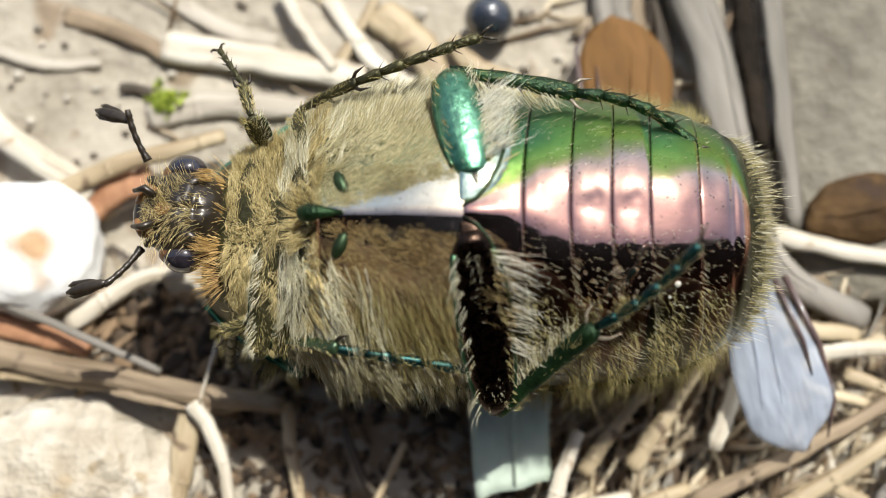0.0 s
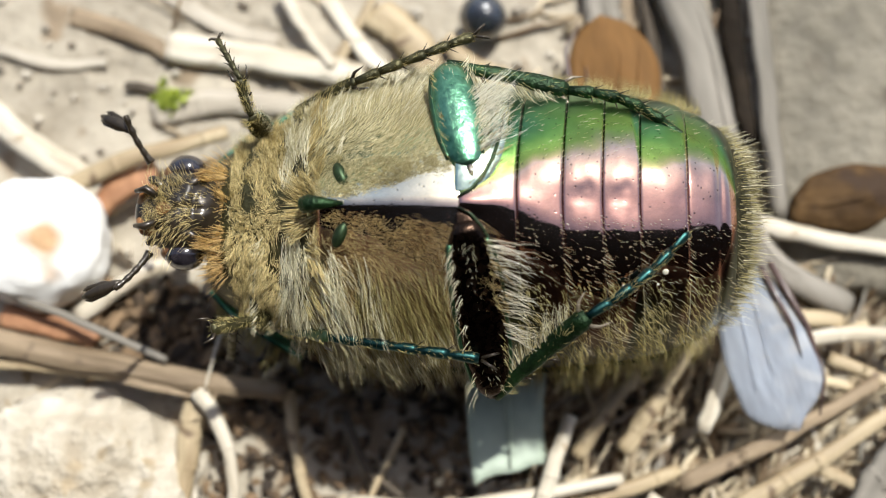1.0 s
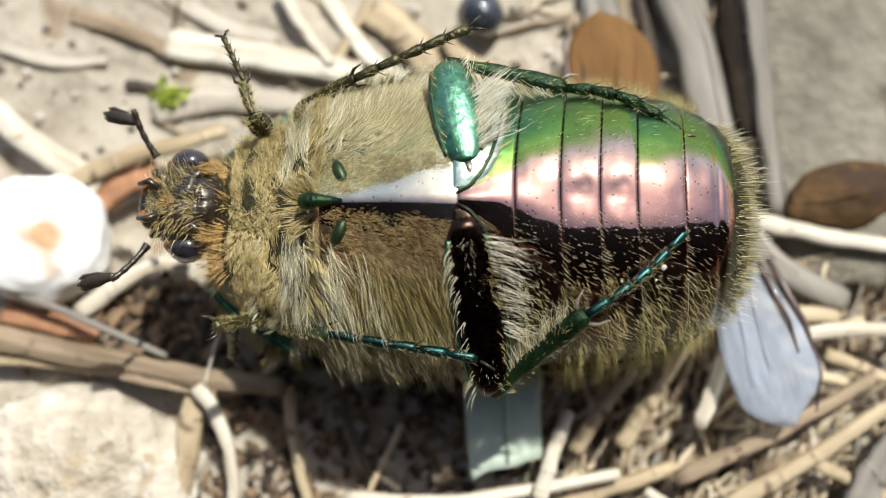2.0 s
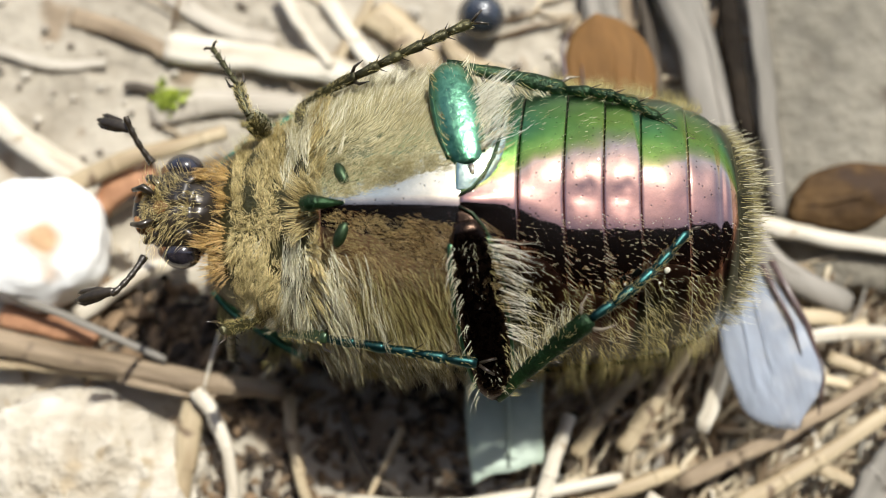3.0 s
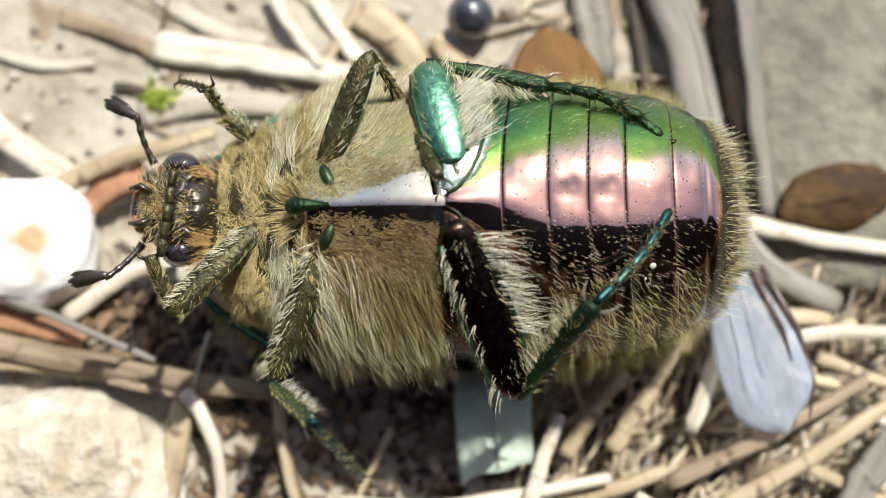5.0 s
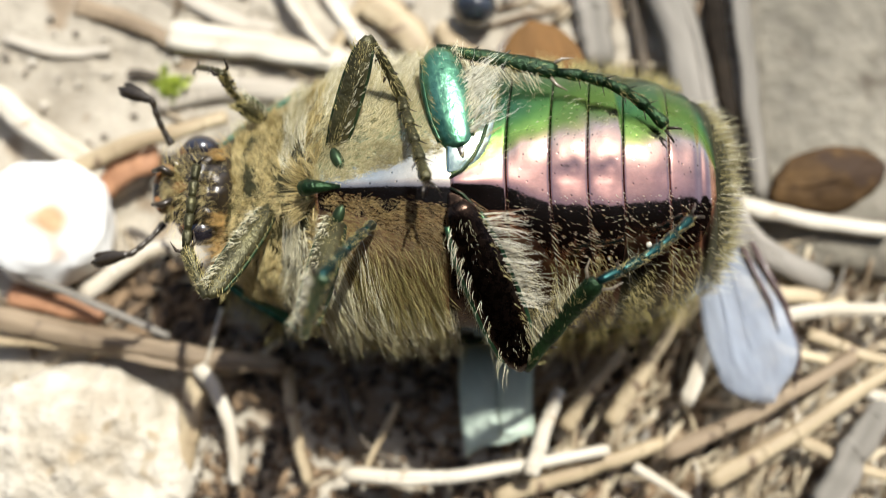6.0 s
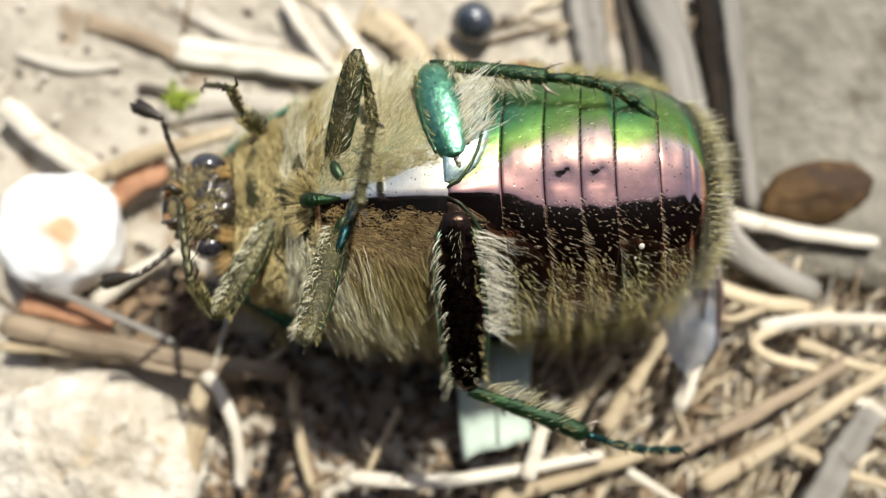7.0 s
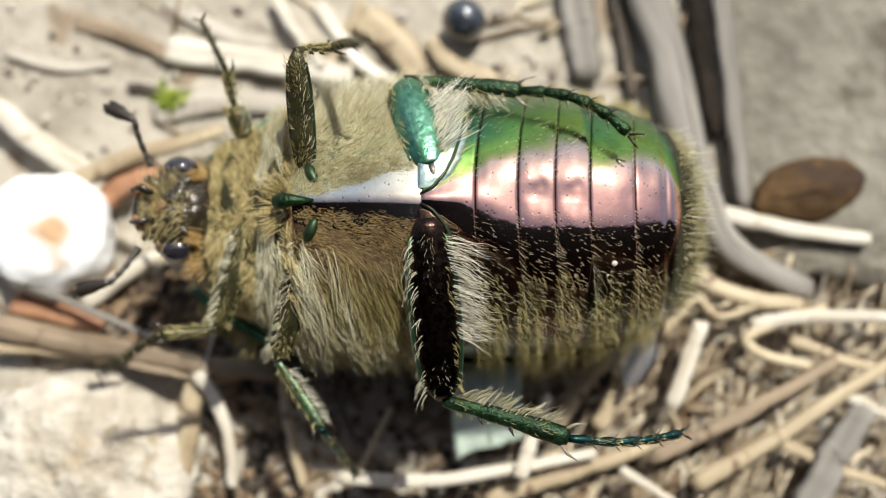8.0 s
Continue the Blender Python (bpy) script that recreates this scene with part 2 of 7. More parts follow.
def hair(name, low, high):
    """Hair that lets some of the light through."""
    m = material(name, low, high, 0.4, 0.0, 900, bump=0, island=0.6)
    nt = m.node_tree
    bsdf = nt.nodes["Principled BSDF"]
    tl = nt.nodes.new("ShaderNodeBsdfTranslucent")
    nt.links.new(bsdf.inputs["Base Color"].links[0].from_socket, tl.inputs["Color"])
    mx = nt.nodes.new("ShaderNodeMixShader")
    mx.inputs[0].default_value = 0.25
    nt.links.new(bsdf.outputs[0], mx.inputs[1])
    nt.links.new(tl.outputs[0], mx.inputs[2])
    nt.links.new(mx.outputs[0], nt.nodes["Material Output"].inputs["Surface"])
    return m


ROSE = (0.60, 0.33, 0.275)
# flank away from the sun: its shade is put into the copper
SHADED_COPPER = [(0.0, ROSE), (0.22, (0.54, 0.30, 0.24)), (0.32, (0.32, 0.13, 0.07)), (0.44, (0.08, 0.035, 0.018)), (0.6, (0.035, 0.03, 0.012)), (1.0, (0.025, 0.032, 0.010))]
# lit flank: a pale highlight is painted between rose and green
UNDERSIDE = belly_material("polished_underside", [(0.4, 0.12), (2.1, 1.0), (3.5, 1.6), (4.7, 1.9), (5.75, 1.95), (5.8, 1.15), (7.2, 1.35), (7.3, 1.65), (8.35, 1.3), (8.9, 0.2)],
                           [(0.0, ROSE), (0.14, (0.61, 0.375, 0.305)), (0.22, (0.62, 0.47, 0.37)), (0.26, (0.40, 0.38, 0.16)), (0.31, (0.20, 0.31, 0.06)), (0.42, (0.12, 0.27, 0.06)), (0.58, (0.07, 0.22, 0.10)), (0.72, (0.03, 0.12, 0.05)), (1.0, (0.015, 0.05, 0.015))], SHADED_COPPER)
# silvery stops paint the reflected sky, brown ones the half without it
BREAST = belly_material("breast_with_painted_sheen", [(-4.2, 0.35), (-2.5, 0.6), (-1.0, 1.2), (0.6, 1.5)],
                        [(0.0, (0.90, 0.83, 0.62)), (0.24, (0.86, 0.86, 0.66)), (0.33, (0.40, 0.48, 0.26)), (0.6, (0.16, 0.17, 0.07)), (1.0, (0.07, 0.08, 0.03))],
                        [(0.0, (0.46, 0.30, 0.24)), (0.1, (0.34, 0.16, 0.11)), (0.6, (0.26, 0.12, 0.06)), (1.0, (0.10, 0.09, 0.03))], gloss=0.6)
SHADED_CUTICLE = material("shaded_coppery_thigh_cuticle", (0.012, 0.008, 0.006), (0.055, 0.034, 0.024), 0.27, 1.0, 5000, bump=0.4, depth=0.00004, rough_vary=0.1)
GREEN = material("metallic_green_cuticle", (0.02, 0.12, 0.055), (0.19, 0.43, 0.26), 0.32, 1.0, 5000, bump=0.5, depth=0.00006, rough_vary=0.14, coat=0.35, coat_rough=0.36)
# the silvery tone is the sky's sheen, put into the colour
MINT_SHEEN = material("green_hip_cuticle_with_sheen", (0.34, 0.50, 0.38), (0.72, 0.84, 0.70), 0.22, 1.0, 5000, bump=0.3, depth=0.00003, rough_vary=0.1, coat=0.7, coat_rough=0.3)
DARK_GREEN = material("dark_green_cuticle", (0.011, 0.018, 0.008), (0.040, 0.070, 0.028), 0.44, 0.7, 4500, bump=0.3, depth=0.00003)
SHIN_GREEN = material("deep_green_shin_cuticle", (0.002, 0.006, 0.002), (0.018, 0.050, 0.014), 0.38, 0.7, 9000, bump=0.9, depth=0.00006)
LEG_GREEN = material("bright_green_shin_cuticle", (0.010, 0.030, 0.012), (0.05, 0.145, 0.065), 0.36, 0.9, 4500, bump=0.4, depth=0.00004, coat=0.4, coat_rough=0.3)
OLIVE_SHIN = material("olive_green_shin_cuticle", (0.010, 0.020, 0.007), (0.060, 0.110, 0.045), 0.38, 0.6, 6000, bump=0.6, depth=0.00005, coat=0.3, coat_rough=0.3)
TEAL = material("blue_green_tarsus_cuticle", (0.006, 0.022, 0.020), (0.018, 0.062, 0.058), 0.36, 0.9, 4500, bump=0.25, depth=0.00003)
BRONZE = material("olive_bronze_leg_cuticle", (0.014, 0.013, 0.005), (0.085, 0.075, 0.030), 0.4, 0.6, 6000, bump=0.9, depth=0.00006)
BLACK = material("black_brown_cuticle", (0.012, 0.009, 0.006), (0.05, 0.035, 0.02), 0.32, 0.3, 5000, bump=0.25, depth=0.00003, coat=0.3)
SPUR = material("pale_horn_spur", (0.07, 0.05, 0.03), (0.30, 0.24, 0.17), 0.25, 0.0, 5000, bump=0.2, coat=0.8)
EYE = material("glossy_black_eye", (0.008, 0.007, 0.008), (0.03, 0.025, 0.03), 0.12, 0.0, 9000, bump=0.2, depth=0.00001, coat=1.0, rough_vary=0.05)
AMBER = material("orange_brown_mouthpart", (0.10, 0.035, 0.010), (0.40, 0.17, 0.05), 0.4, 0.0, 5000, bump=0.2, coat=0.3)
RUST = material("dark_rust_brown_rim", (0.05, 0.02, 0.008), (0.24, 0.10, 0.03), 0.35, 0.0, 5000, bump=0.2, coat=0.5)
GOLD_HAIR = hair("golden_hair", (0.32, 0.23, 0.07), (0.93, 0.77, 0.38))
PALE_HAIR = hair("pale_straw_hair", (0.44, 0.37, 0.18), (0.95, 0.89, 0.66))
SHADED_FUZZ = hair("shaded_brown_gold_fuzz", (0.20, 0.13, 0.045), (0.66, 0.48, 0.20))
SUNLIT_FUZZ = hair("sunlit_olive_fuzz", (0.42, 0.35, 0.16), (0.90, 0.81, 0.50))
OLIVE_HAIR = hair("olive_hair", (0.25, 0.20, 0.065), (0.76, 0.63, 0.27))
WHITE_HAIR = hair("whitish_hair", (0.62, 0.56, 0.40), (0.96, 0.92, 0.78))
DUSK_HAIR = hair("dark_olive_hair", (0.12, 0.10, 0.03), (0.62, 0.52, 0.22))
ORANGE_HAIR = hair("orange_hair", (0.42, 0.24, 0.06), (0.82, 0.57, 0.22))
WING_BLUE = membrane("bluish_wing_membrane", (0.62, 0.67, 0.76), 0.40, 0.13)
WING_BROWN = membrane("amber_wing_membrane", (0.30, 0.155, 0.055), 0.10, 0.7, 0.0)
VEIN = material("brown_wing_vein", (0.04, 0.025, 0.025), (0.14, 0.085, 0.07), 0.35, 0.0, 4000, coat=0.4)
SOIL = material("dry_sandy_soil", (0.27, 0.225, 0.165), (0.50, 0.435, 0.34), 0.9, 0.0, 1500, 8, 0.8, 0.0003, spots=(420, (0.27, 0.20, 0.13), 0.42))
STRAW = material("dry_straw", (0.24, 0.16, 0.08), (0.62, 0.50, 0.32), 0.6, 0.0, 2200, bump=0.5, depth=0.00008, spots=(900, (0.18, 0.12, 0.07), 0.32), stretch=(0.12, 1, 1))
PALE_STRAW = material("bleached_straw", (0.36, 0.28, 0.18), (0.84, 0.77, 0.64), 0.55, 0.0, 2200, bump=0.5, depth=0.00008, spots=(700, (0.36, 0.26, 0.16), 0.28), stretch=(0.12, 1, 1))
BROWN_TWIG = material("brown_twig_bark", (0.13, 0.085, 0.045), (0.46, 0.345, 0.225), 0.75, 0.0, 2200, bump=0.9, depth=0.00015, stretch=(0.15, 1, 1), spots=(800, (0.12, 0.08, 0.05), 0.30))
GREY_WOOD = material("weathered_grey_wood", (0.12, 0.105, 0.08), (0.34, 0.30, 0.25), 0.8, 0.0, 1600, bump=0.7, depth=0.00012, stretch=(0.12, 1, 1))
SHADE_FLAKES = material("brown_leaf_shade_flakes", (0.03, 0.019, 0.011), (0.24, 0.155, 0.085), 0.85, 0.0, 1800, bump=0.5, island=0.8)
GAP_SHADE = material("black_gap_shade", (0.008, 0.006, 0.005), (0.035, 0.026, 0.018), 0.9, 0.0, 2000, bump=0.8, depth=0.0002, spec=0.1)
DARK_TWIG = material("dark_rotted_twig", (0.03, 0.022, 0.015), (0.12, 0.09, 0.06), 0.8, 0.0, 2000, bump=0.6, depth=0.0001)
WHITE_STONE = material("white_limestone", (0.70, 0.66, 0.60), (0.88, 0.86, 0.82), 0.8, 0.0, 1300, 8, 0.5, 0.0002, spots=(260, (0.52, 0.32, 0.17), 0.40))
PALE_STONE = material("pale_sandstone", (0.38, 0.31, 0.22), (0.76, 0.69, 0.57), 0.85, 0.0, 1300, 10, 1.0, 0.0006, spots=(800, (0.40, 0.31, 0.20), 0.40))
FADED = material("faded_grass_blade", (0.30, 0.25, 0.19), (0.58, 0.51, 0.41), 0.8, 0.0, 1600, bump=0.5, depth=0.0001, stretch=(0.12, 1, 1))
GREY_STONE = material("smooth_grey_stone", (0.11, 0.094, 0.068), (0.30, 0.262, 0.198), 0.85, 0.0, 1100, 10, 0.9, 0.0004, spots=(330, (0.10, 0.08, 0.055), 0.42))
LEAF = material("pale_grey_green_leaf", (0.34, 0.40, 0.31), (0.56, 0.63, 0.51), 0.55, 0.0, 1500, bump=0.3, depth=0.00005)
HUSK = material("brown_seed_husk", (0.03, 0.016, 0.007), (0.14, 0.08, 0.033), 0.8, 0.0, 1500, bump=0.6, depth=0.00015, spec=0.15, spots=(520, (0.05, 0.03, 0.018), 0.46))
BEAD = material("blue_black_berry_skin", (0.010, 0.012, 0.016), (0.045, 0.05, 0.06), 0.20, 0.0, 2500, bump=0.15, coat=1.0, coat_rough=0.24, rough_vary=0.06)
MOSS = material("green_moss", (0.12, 0.16, 0.01), (0.38, 0.44, 0.05), 0.8, 0.0, 3000, bump=0.4, island=0.5)
BARK_RED = material("reddish_bark", (0.22, 0.09, 0.04), (0.52, 0.27, 0.14), 0.75, 0.0, 1800, bump=0.5, depth=0.0001)
DARK_SCREEN = material("black_reflection_screen", (0.002, 0.0018, 0.0016), (0.006, 0.005, 0.0045), 0.95, 0.0, 40, bump=0.4, depth=0.002, spec=0.0)
GRAIN = material("pale_mineral_grain", (0.40, 0.36, 0.28), (0.75, 0.70, 0.60), 0.85, 0.0, 3000, bump=0.6, spec=0.1)

# ---- the ground ----
def relief(x, y):
    """Height of the ground in mm: lumpy soil with a hollow beside the beetle."""
    v = Vector((x * 0.35, y * 0.35, 0.3))
    h = 0.30 * noise.noise(v) + 0.16 * noise.noise(v * 2.7) + 0.07 * noise.noise(v * 7.0)
    hollow = math.exp(-((x + 2.5) / 5.5)**2 - ((y + 6.2) / 3.0)**2)
    under = math.exp(-(x / 9.0)**4 - ((y - 0.9) / 4.0)**4)
    thatch = 1 / (1 + math.exp(-(x - 3.5) * 1.2)) / (1 + math.exp((y + 0.3) * 1.6)) * math.exp(-(max(0.0, math.hypot(x, y) - 24) / 6)**2)
    far = min(1.0, 60.0 / max(60.0, math.hypot(x, y)))
    return h * (1 - 0.8 * under) * far - 1.1 * hollow - 0.25 * under - 0.25 - 1.05 * thatch


def ground():
    near = np.arange(-24, 24.01, 0.3)
    away = 24 * np.geomspace(1.15, 1250, 26)
    axis = np.concatenate([-away[::-1], near, away])
    n = len(axis)
    verts = [(x, y, relief(x, y) if math.hypot(x, y) < 400 else -0.25) for y in axis for x in axis]
    faces = [(j * n + i, j * n + i + 1, (j + 1) * n + i + 1, (j + 1) * n + i) for j in range(n - 1) for i in range(n - 1)]
    thing("ground", (verts, faces), SOIL, "dry pale sandy soil strewn with plant litter", "ground", kind="structure")


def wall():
    """An unseen tall dark wall, added so that the polished underside mirrors darkness."""
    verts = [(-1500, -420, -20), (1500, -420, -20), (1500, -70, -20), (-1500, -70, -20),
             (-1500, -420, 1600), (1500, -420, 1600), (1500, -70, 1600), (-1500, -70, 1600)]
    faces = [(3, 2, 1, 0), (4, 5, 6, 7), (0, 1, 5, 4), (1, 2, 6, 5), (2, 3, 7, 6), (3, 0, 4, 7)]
    thing("reflection_screen", (verts, faces), DARK_SCREEN, "tall unseen black screen added to darken reflections", "wall", kind="structure", smooth=False)


def bone(a, b, up=(0, 0, 1)):
    """A pose at a (mm) whose x axis points to b."""
    a, b = Vector(a), Vector(b)
    x = (b - a).normalized()
    y = Vector(up).cross(x)
    y = y.normalized() if y.length > 1e-4 else Vector((0, 1, 0))
    m = Matrix((x, y, x.cross(y))).transposed().to_4x4()
    return Matrix.Translation(a * MM) @ m


def stem(name, points, width, mat, label, category="straw", taper=0.75, flat=0.6, group="dry stems on the ground", wobble=0.06):
    """One dry stem lying in the litter: ribbed, uneven, with broken ends."""
    path = catmull(points, 9 if name != "straw_bit" else 4)
    n = len(path)
    seed = points[0][0] * 3.1 + points[0][1]
    radii = []
    for i, p in enumerate(path):
        u = i / (n - 1)
        r = width / 2 * (1 + (taper - 1) * u) * (1 + 0.13 * noise.noise(Vector((seed, u * 9, 0))))
        radii.append(r * (0.9 if i in (0, n - 1) else 1))
        path[i] = p + Vector((noise.noise(Vector((seed + 5, u * 6, 1))), noise.noise(Vector((seed + 9, u * 6, 2))), 0.6 * noise.noise(Vector((seed, u * 6, 3))))) * wobble * width * 2
    lie = bone(points[0], points[-1])
    back = lie.inverted()
    geo = tube(path, radii, 14 if name != "straw_bit" else 8, flat, 0.09)
    ob = thing(name, ([tuple((back @ (Vector(v) * MM)) / MM) for v in geo[0]], geo[1]), mat, label, category, group)
    if name in ("weathered_stick", "twig"):
        for k in range(4 if name == "twig" else 6):
            i0, i1 = sorted(rng.choice(n, 2, replace=False))
            i1 = min(n - 1, max(i1, i0 + 4))
            i0 = max(0, i1 - max(4, i1 - i0))
            off = rng.uniform(-0.75, 0.75)
            line = []
            for i in range(i0, i1 + 1):
                d = (path[min(i + 1, n - 1)] - path[max(i - 1, 0)]).normalized()
                side = d.cross(Vector((0, 0, 1))).normalized()
                q = path[i] + side * (radii[i] * off) + Vector((0, 0, radii[i] * flat * math.sqrt(1 - off * off) * 0.97))
                line.append((back @ (q * MM)) / MM)
            m = len(line)
            part("bark_strip", tube(line, [width * 0.055 * math.sin(math.pi * (j + 0.4) / (m - 0.2)) + 0.01 for j in range(m)], 8, 0.7), mat, ob)
    if name == "dry_stem" and width > 0.4:
        # joints of the stem and fibres splitting off it
        for k in range(2 if n > 12 else 1):
            i = int(rng.integers(2, n - 2))
            ring = [(back @ (path[i + j] * MM)) / MM for j in (-1, 0, 1)]
            mid = ring[1]
            ring = [mid + (q - mid) * 0.35 for q in ring]
            part("node", tube(ring, [radii[i] * 0.98, radii[i] * 1.06, radii[i] * 0.98], 12, flat), mat, ob)
        for k in range(2):
            i = int(rng.integers(1, max(2, n - 6)))
            off = rng.uniform(-0.7, 0.7)
            line = []
            for j in range(i, min(n, i + int(rng.integers(4, 9)))):
                d = (path[min(j + 1, n - 1)] - path[max(j - 1, 0)]).normalized()
                q = path[j] + d.cross(Vector((0, 0, 1))).normalized() * (radii[j] * off) + Vector((0, 0, radii[j] * flat * math.sqrt(1 - off * off) * 0.97))
                line.append((back @ (q * MM)) / MM)
            m = len(line)
            if m > 2:
                part("fibre", tube(line, [width * 0.05 * math.sin(math.pi * (j + 0.4) / (m - 0.2)) + 0.008 for j in range(m)], 6, 0.7), mat, ob)
    ob.matrix_world = lie
    return ob


def stone(name, at, size, mat, label, category="stone", seed=0.0, rough=0.16, power=0.85, turn=0):
    verts, faces = ball((0, 0, 0), (1, 1, 1), 40, 56, power)
    out = []
    for v in verts:
        p = Vector(v)
        k = 1 + rough * noise.noise(p * 1.6 + Vector((seed, 0, 0))) + rough * 0.5 * noise.noise(p * 4 + Vector((0, seed, 0))) + rough * 0.22 * noise.noise(p * 11 + Vector((0, 0, seed)))
        p = Matrix.Rotation(radians(turn), 3, "Z") @ Vector((p.x * k * size[0], p.y * k * size[1], p.z * k * size[2]))
        out.append((p.x + at[0], p.y + at[1], p.z + at[2]))
    return thing(name, (out, faces), mat, label, category)


def litter():
    pale = "bleached dry grass stem lying on sandy soil"
    tan = "tan dry grass stem lying in the litter"
    stem("dry_stem", [(-17.94, 6.32, 0.7), (-15.65, 4.59, 0.8), (-13.08, 2.97, 0.8)], 1.0, PALE_STRAW, pale, taper=1.0)
    stem("dry_stem", [(-10.96, 8.9, 0.1), (-7.96, 8.44, 0.2), (-5.31, 7.97, 0.3), (-3.1, 7.67, 0.3)], 1.3, PALE_STRAW, "broad bleached grass blade lying on sandy soil", flat=0.35)
    stem("dry_stem", [(-6.44, 11.17, 0.5), (-5.52, 9.55, 0.6), (-4.29, 7.9, 0.5)], 0.55, PALE_STRAW, pale)
    stem("dry_stem", [(-4.27, 8.04, 0.1), (-2.66, 11.09, 0.2)], 0.45, STRAW, tan)
    stem("dry_stem", [(-14.88, 2.7, 1.0), (-12.05, 4.0, 1.2), (-8.21, 5.1, 1.1)], 0.75, STRAW, tan)
    stem("bark_flake", [(-13.31, 2.49, 0.5), (-12.2, 3.15, 0.75), (-11.04, 3.72, 0.6)], 1.2, BARK_RED, "reddish-brown bark flake between dry stems", "bark", flat=0.4, group="")
    stem("dry_stem", [(-16.94, -0.66, 1.5), (-13.31, -2.13, 1.6), (-10.1, -3.51, 1.5)], 0.32, GREY_WOOD, "thin grey grass stem over other litter")
    stem("twig", [(-17.21, -2.73, 0.9), (-13.18, -3.52, 1.1), (-9.61, -4.19, 1.2), (-5.85, -4.71, 0.9)], 0.95, BROWN_TWIG, "brown twig with peeling bark beside a stone", "twig", flat=0.8, group="twigs")
    stem("bark_strip", [(-11.9, -4.2, 1.25), (-10.6, -4.5, 1.5), (-9.3, -4.75, 1.2), (-8.3, -4.85, 1.3)], 0.3, BROWN_TWIG, "peeling bark strip hanging off a twig", "bark", flat=0.3, group="")
    stem("dry_stem", [(-17.4, -3.55, 0.8), (-13.99, -3.87, 0.9), (-11.01, -4.23, 0.9)], 0.42, STRAW, tan)
    stem("dry_stem", [(-9.02, -4.6, 1.4), (-8.16, -5.72, 1.5), (-7.66, -7.43, 1.3), (-7.51, -9.02, 1.1)], 0.55, PALE_STRAW, "curved bright bleached grass stem arching over shade")
    stem("dry_stem", [(-9.11, -4.4, 0.7), (-9.4, -6.88, 0.8), (-9.68, -9.12, 0.7)], 0.95, STRAW, tan)
    stem("dry_stem", [(-8.13, -2.44, 1.5), (-8.68, -4.64, 1.6)], 0.16, PALE_STRAW, "hair-thin grass fibre over a twig", taper=0.5)
    stem("dry_stem", [(-5.83, -4.61, 0.3), (-5.47, -6.89, 0.5), (-4.91, -9.12, 0.5)], 0.5, STRAW, tan)
    stem("twig", [(-3.72, -5.45, 0.2), (-2.86, -7.41, 0.4), (-1.5, -8.53, 0.4)], 0.34, DARK_TWIG, "thin dark rotted twig in the shade", "twig", group="twigs")
    stem("dry_stem", [(-1.46, -6.03, 0.4), (-2.78, -8.72, 0.6)], 0.3, STRAW, tan)
    stem("dry_stem", [(-3.48, -8.66, 1.0), (-0.31, -8.81, 1.3), (2.97, -8.45, 1.3), (6.52, -7.75, 1.1)], 0.55, PALE_STRAW, "long curved pale grass stem across the litter", flat=0.8)
    stem("dry_stem", [(3.51, -8.72, 1.6), (4.15, -6.83, 1.5), (4.73, -5.53, 1.1)], 0.6, PALE_STRAW, pale)
    stem("dry_stem", [(4.93, -7.02, 0.8), (6.0, -5.4, 1.0), (7.18, -3.96, 0.9)], 0.6, STRAW, tan)
    stem("dry_stem", [(6.55, -6.81, 1.1), (7.83, -4.99, 1.2), (9.7, -2.11, 1.1)], 0.65, STRAW, tan)
    stem("dry_stem", [(9.54, -6.13, 1.1), (10.82, -2.74, 1.2)], 0.6, PALE_STRAW, pale, taper=1.0)
    stem("dry_stem", [(8.66, -8.03, 0.9), (12.71, -6.16, 1.0), (16.14, -4.31, 0.9)], 0.62, BROWN_TWIG, "long straight brown grass stem in the litter")
    stem("dry_stem", [(10.41, -9.09, 0.8), (13.81, -7.16, 0.9), (18.89, -3.99, 0.8)], 0.7, STRAW, tan)
    stem("dry_stem", [(11.08, 1.82, 0.9), (14.24, 1.06, 1.0), (17.82, 0.52, 0.9)], 0.72, PALE_STRAW, pale)
    stem("dry_stem", [(12.87, -2.85, 0.8), (15.12, -2.57, 1.0), (19.17, -2.54, 0.9)], 0.6, PALE_STRAW, pale)
    stem("rootlet", [(15.97, -2.25, 0.8), (12.88, -3.18, 0.9), (13.18, -3.96, 0.8), (15.28, -4.53, 0.7)], 0.5, STRAW, "looped pale rootlet lying in the litter", "root", group="rootlets")
    stem("rootlet", [(9.36, -3.17, 0.9), (10.68, -1.83, 1.1), (11.62, -2.51, 0.9), (13.78, -1.85, 0.8)], 0.38, STRAW, "bent pale rootlet lying in the litter", "root", group="rootlets")
    stem("rootlet", [(9.87, -0.21, 0.7), (12.08, -1.59, 0.8), (15.0, -2.06, 0.7)], 0.75, STRAW, "pale rootlet beside a grey stick", "root", group="rootlets")
    stem("dry_stem", [(14.76, -9.97, 0.8), (15.98, -7.82, 0.9), (17.31, -6.08, 0.8)], 1.3, GREY_WOOD, "broad grey straw blade in the litter", flat=0.4)
    stem("dry_stem", [(7.5, -8.41, 1.0), (9.59, -9.71, 0.9)], 0.36, PALE_STRAW, pale)
    stem("dry_stem", [(16.12, -5.41, 0.8), (18.71, -6.74, 0.7)], 0.5, PALE_STRAW, pale)
    stem("weathered_stick", [(8.9, 11.94, 0.8), (10.05, 7.31, 0.9), (10.95, 3.04, 0.9), (12.3, 0.3, 0.8), (15.43, -1.45, 0.4)], 1.75, GREY_WOOD, "bent weathered grey stick beside a flat stone", "stick", taper=0.55, flat=0.7, group="")
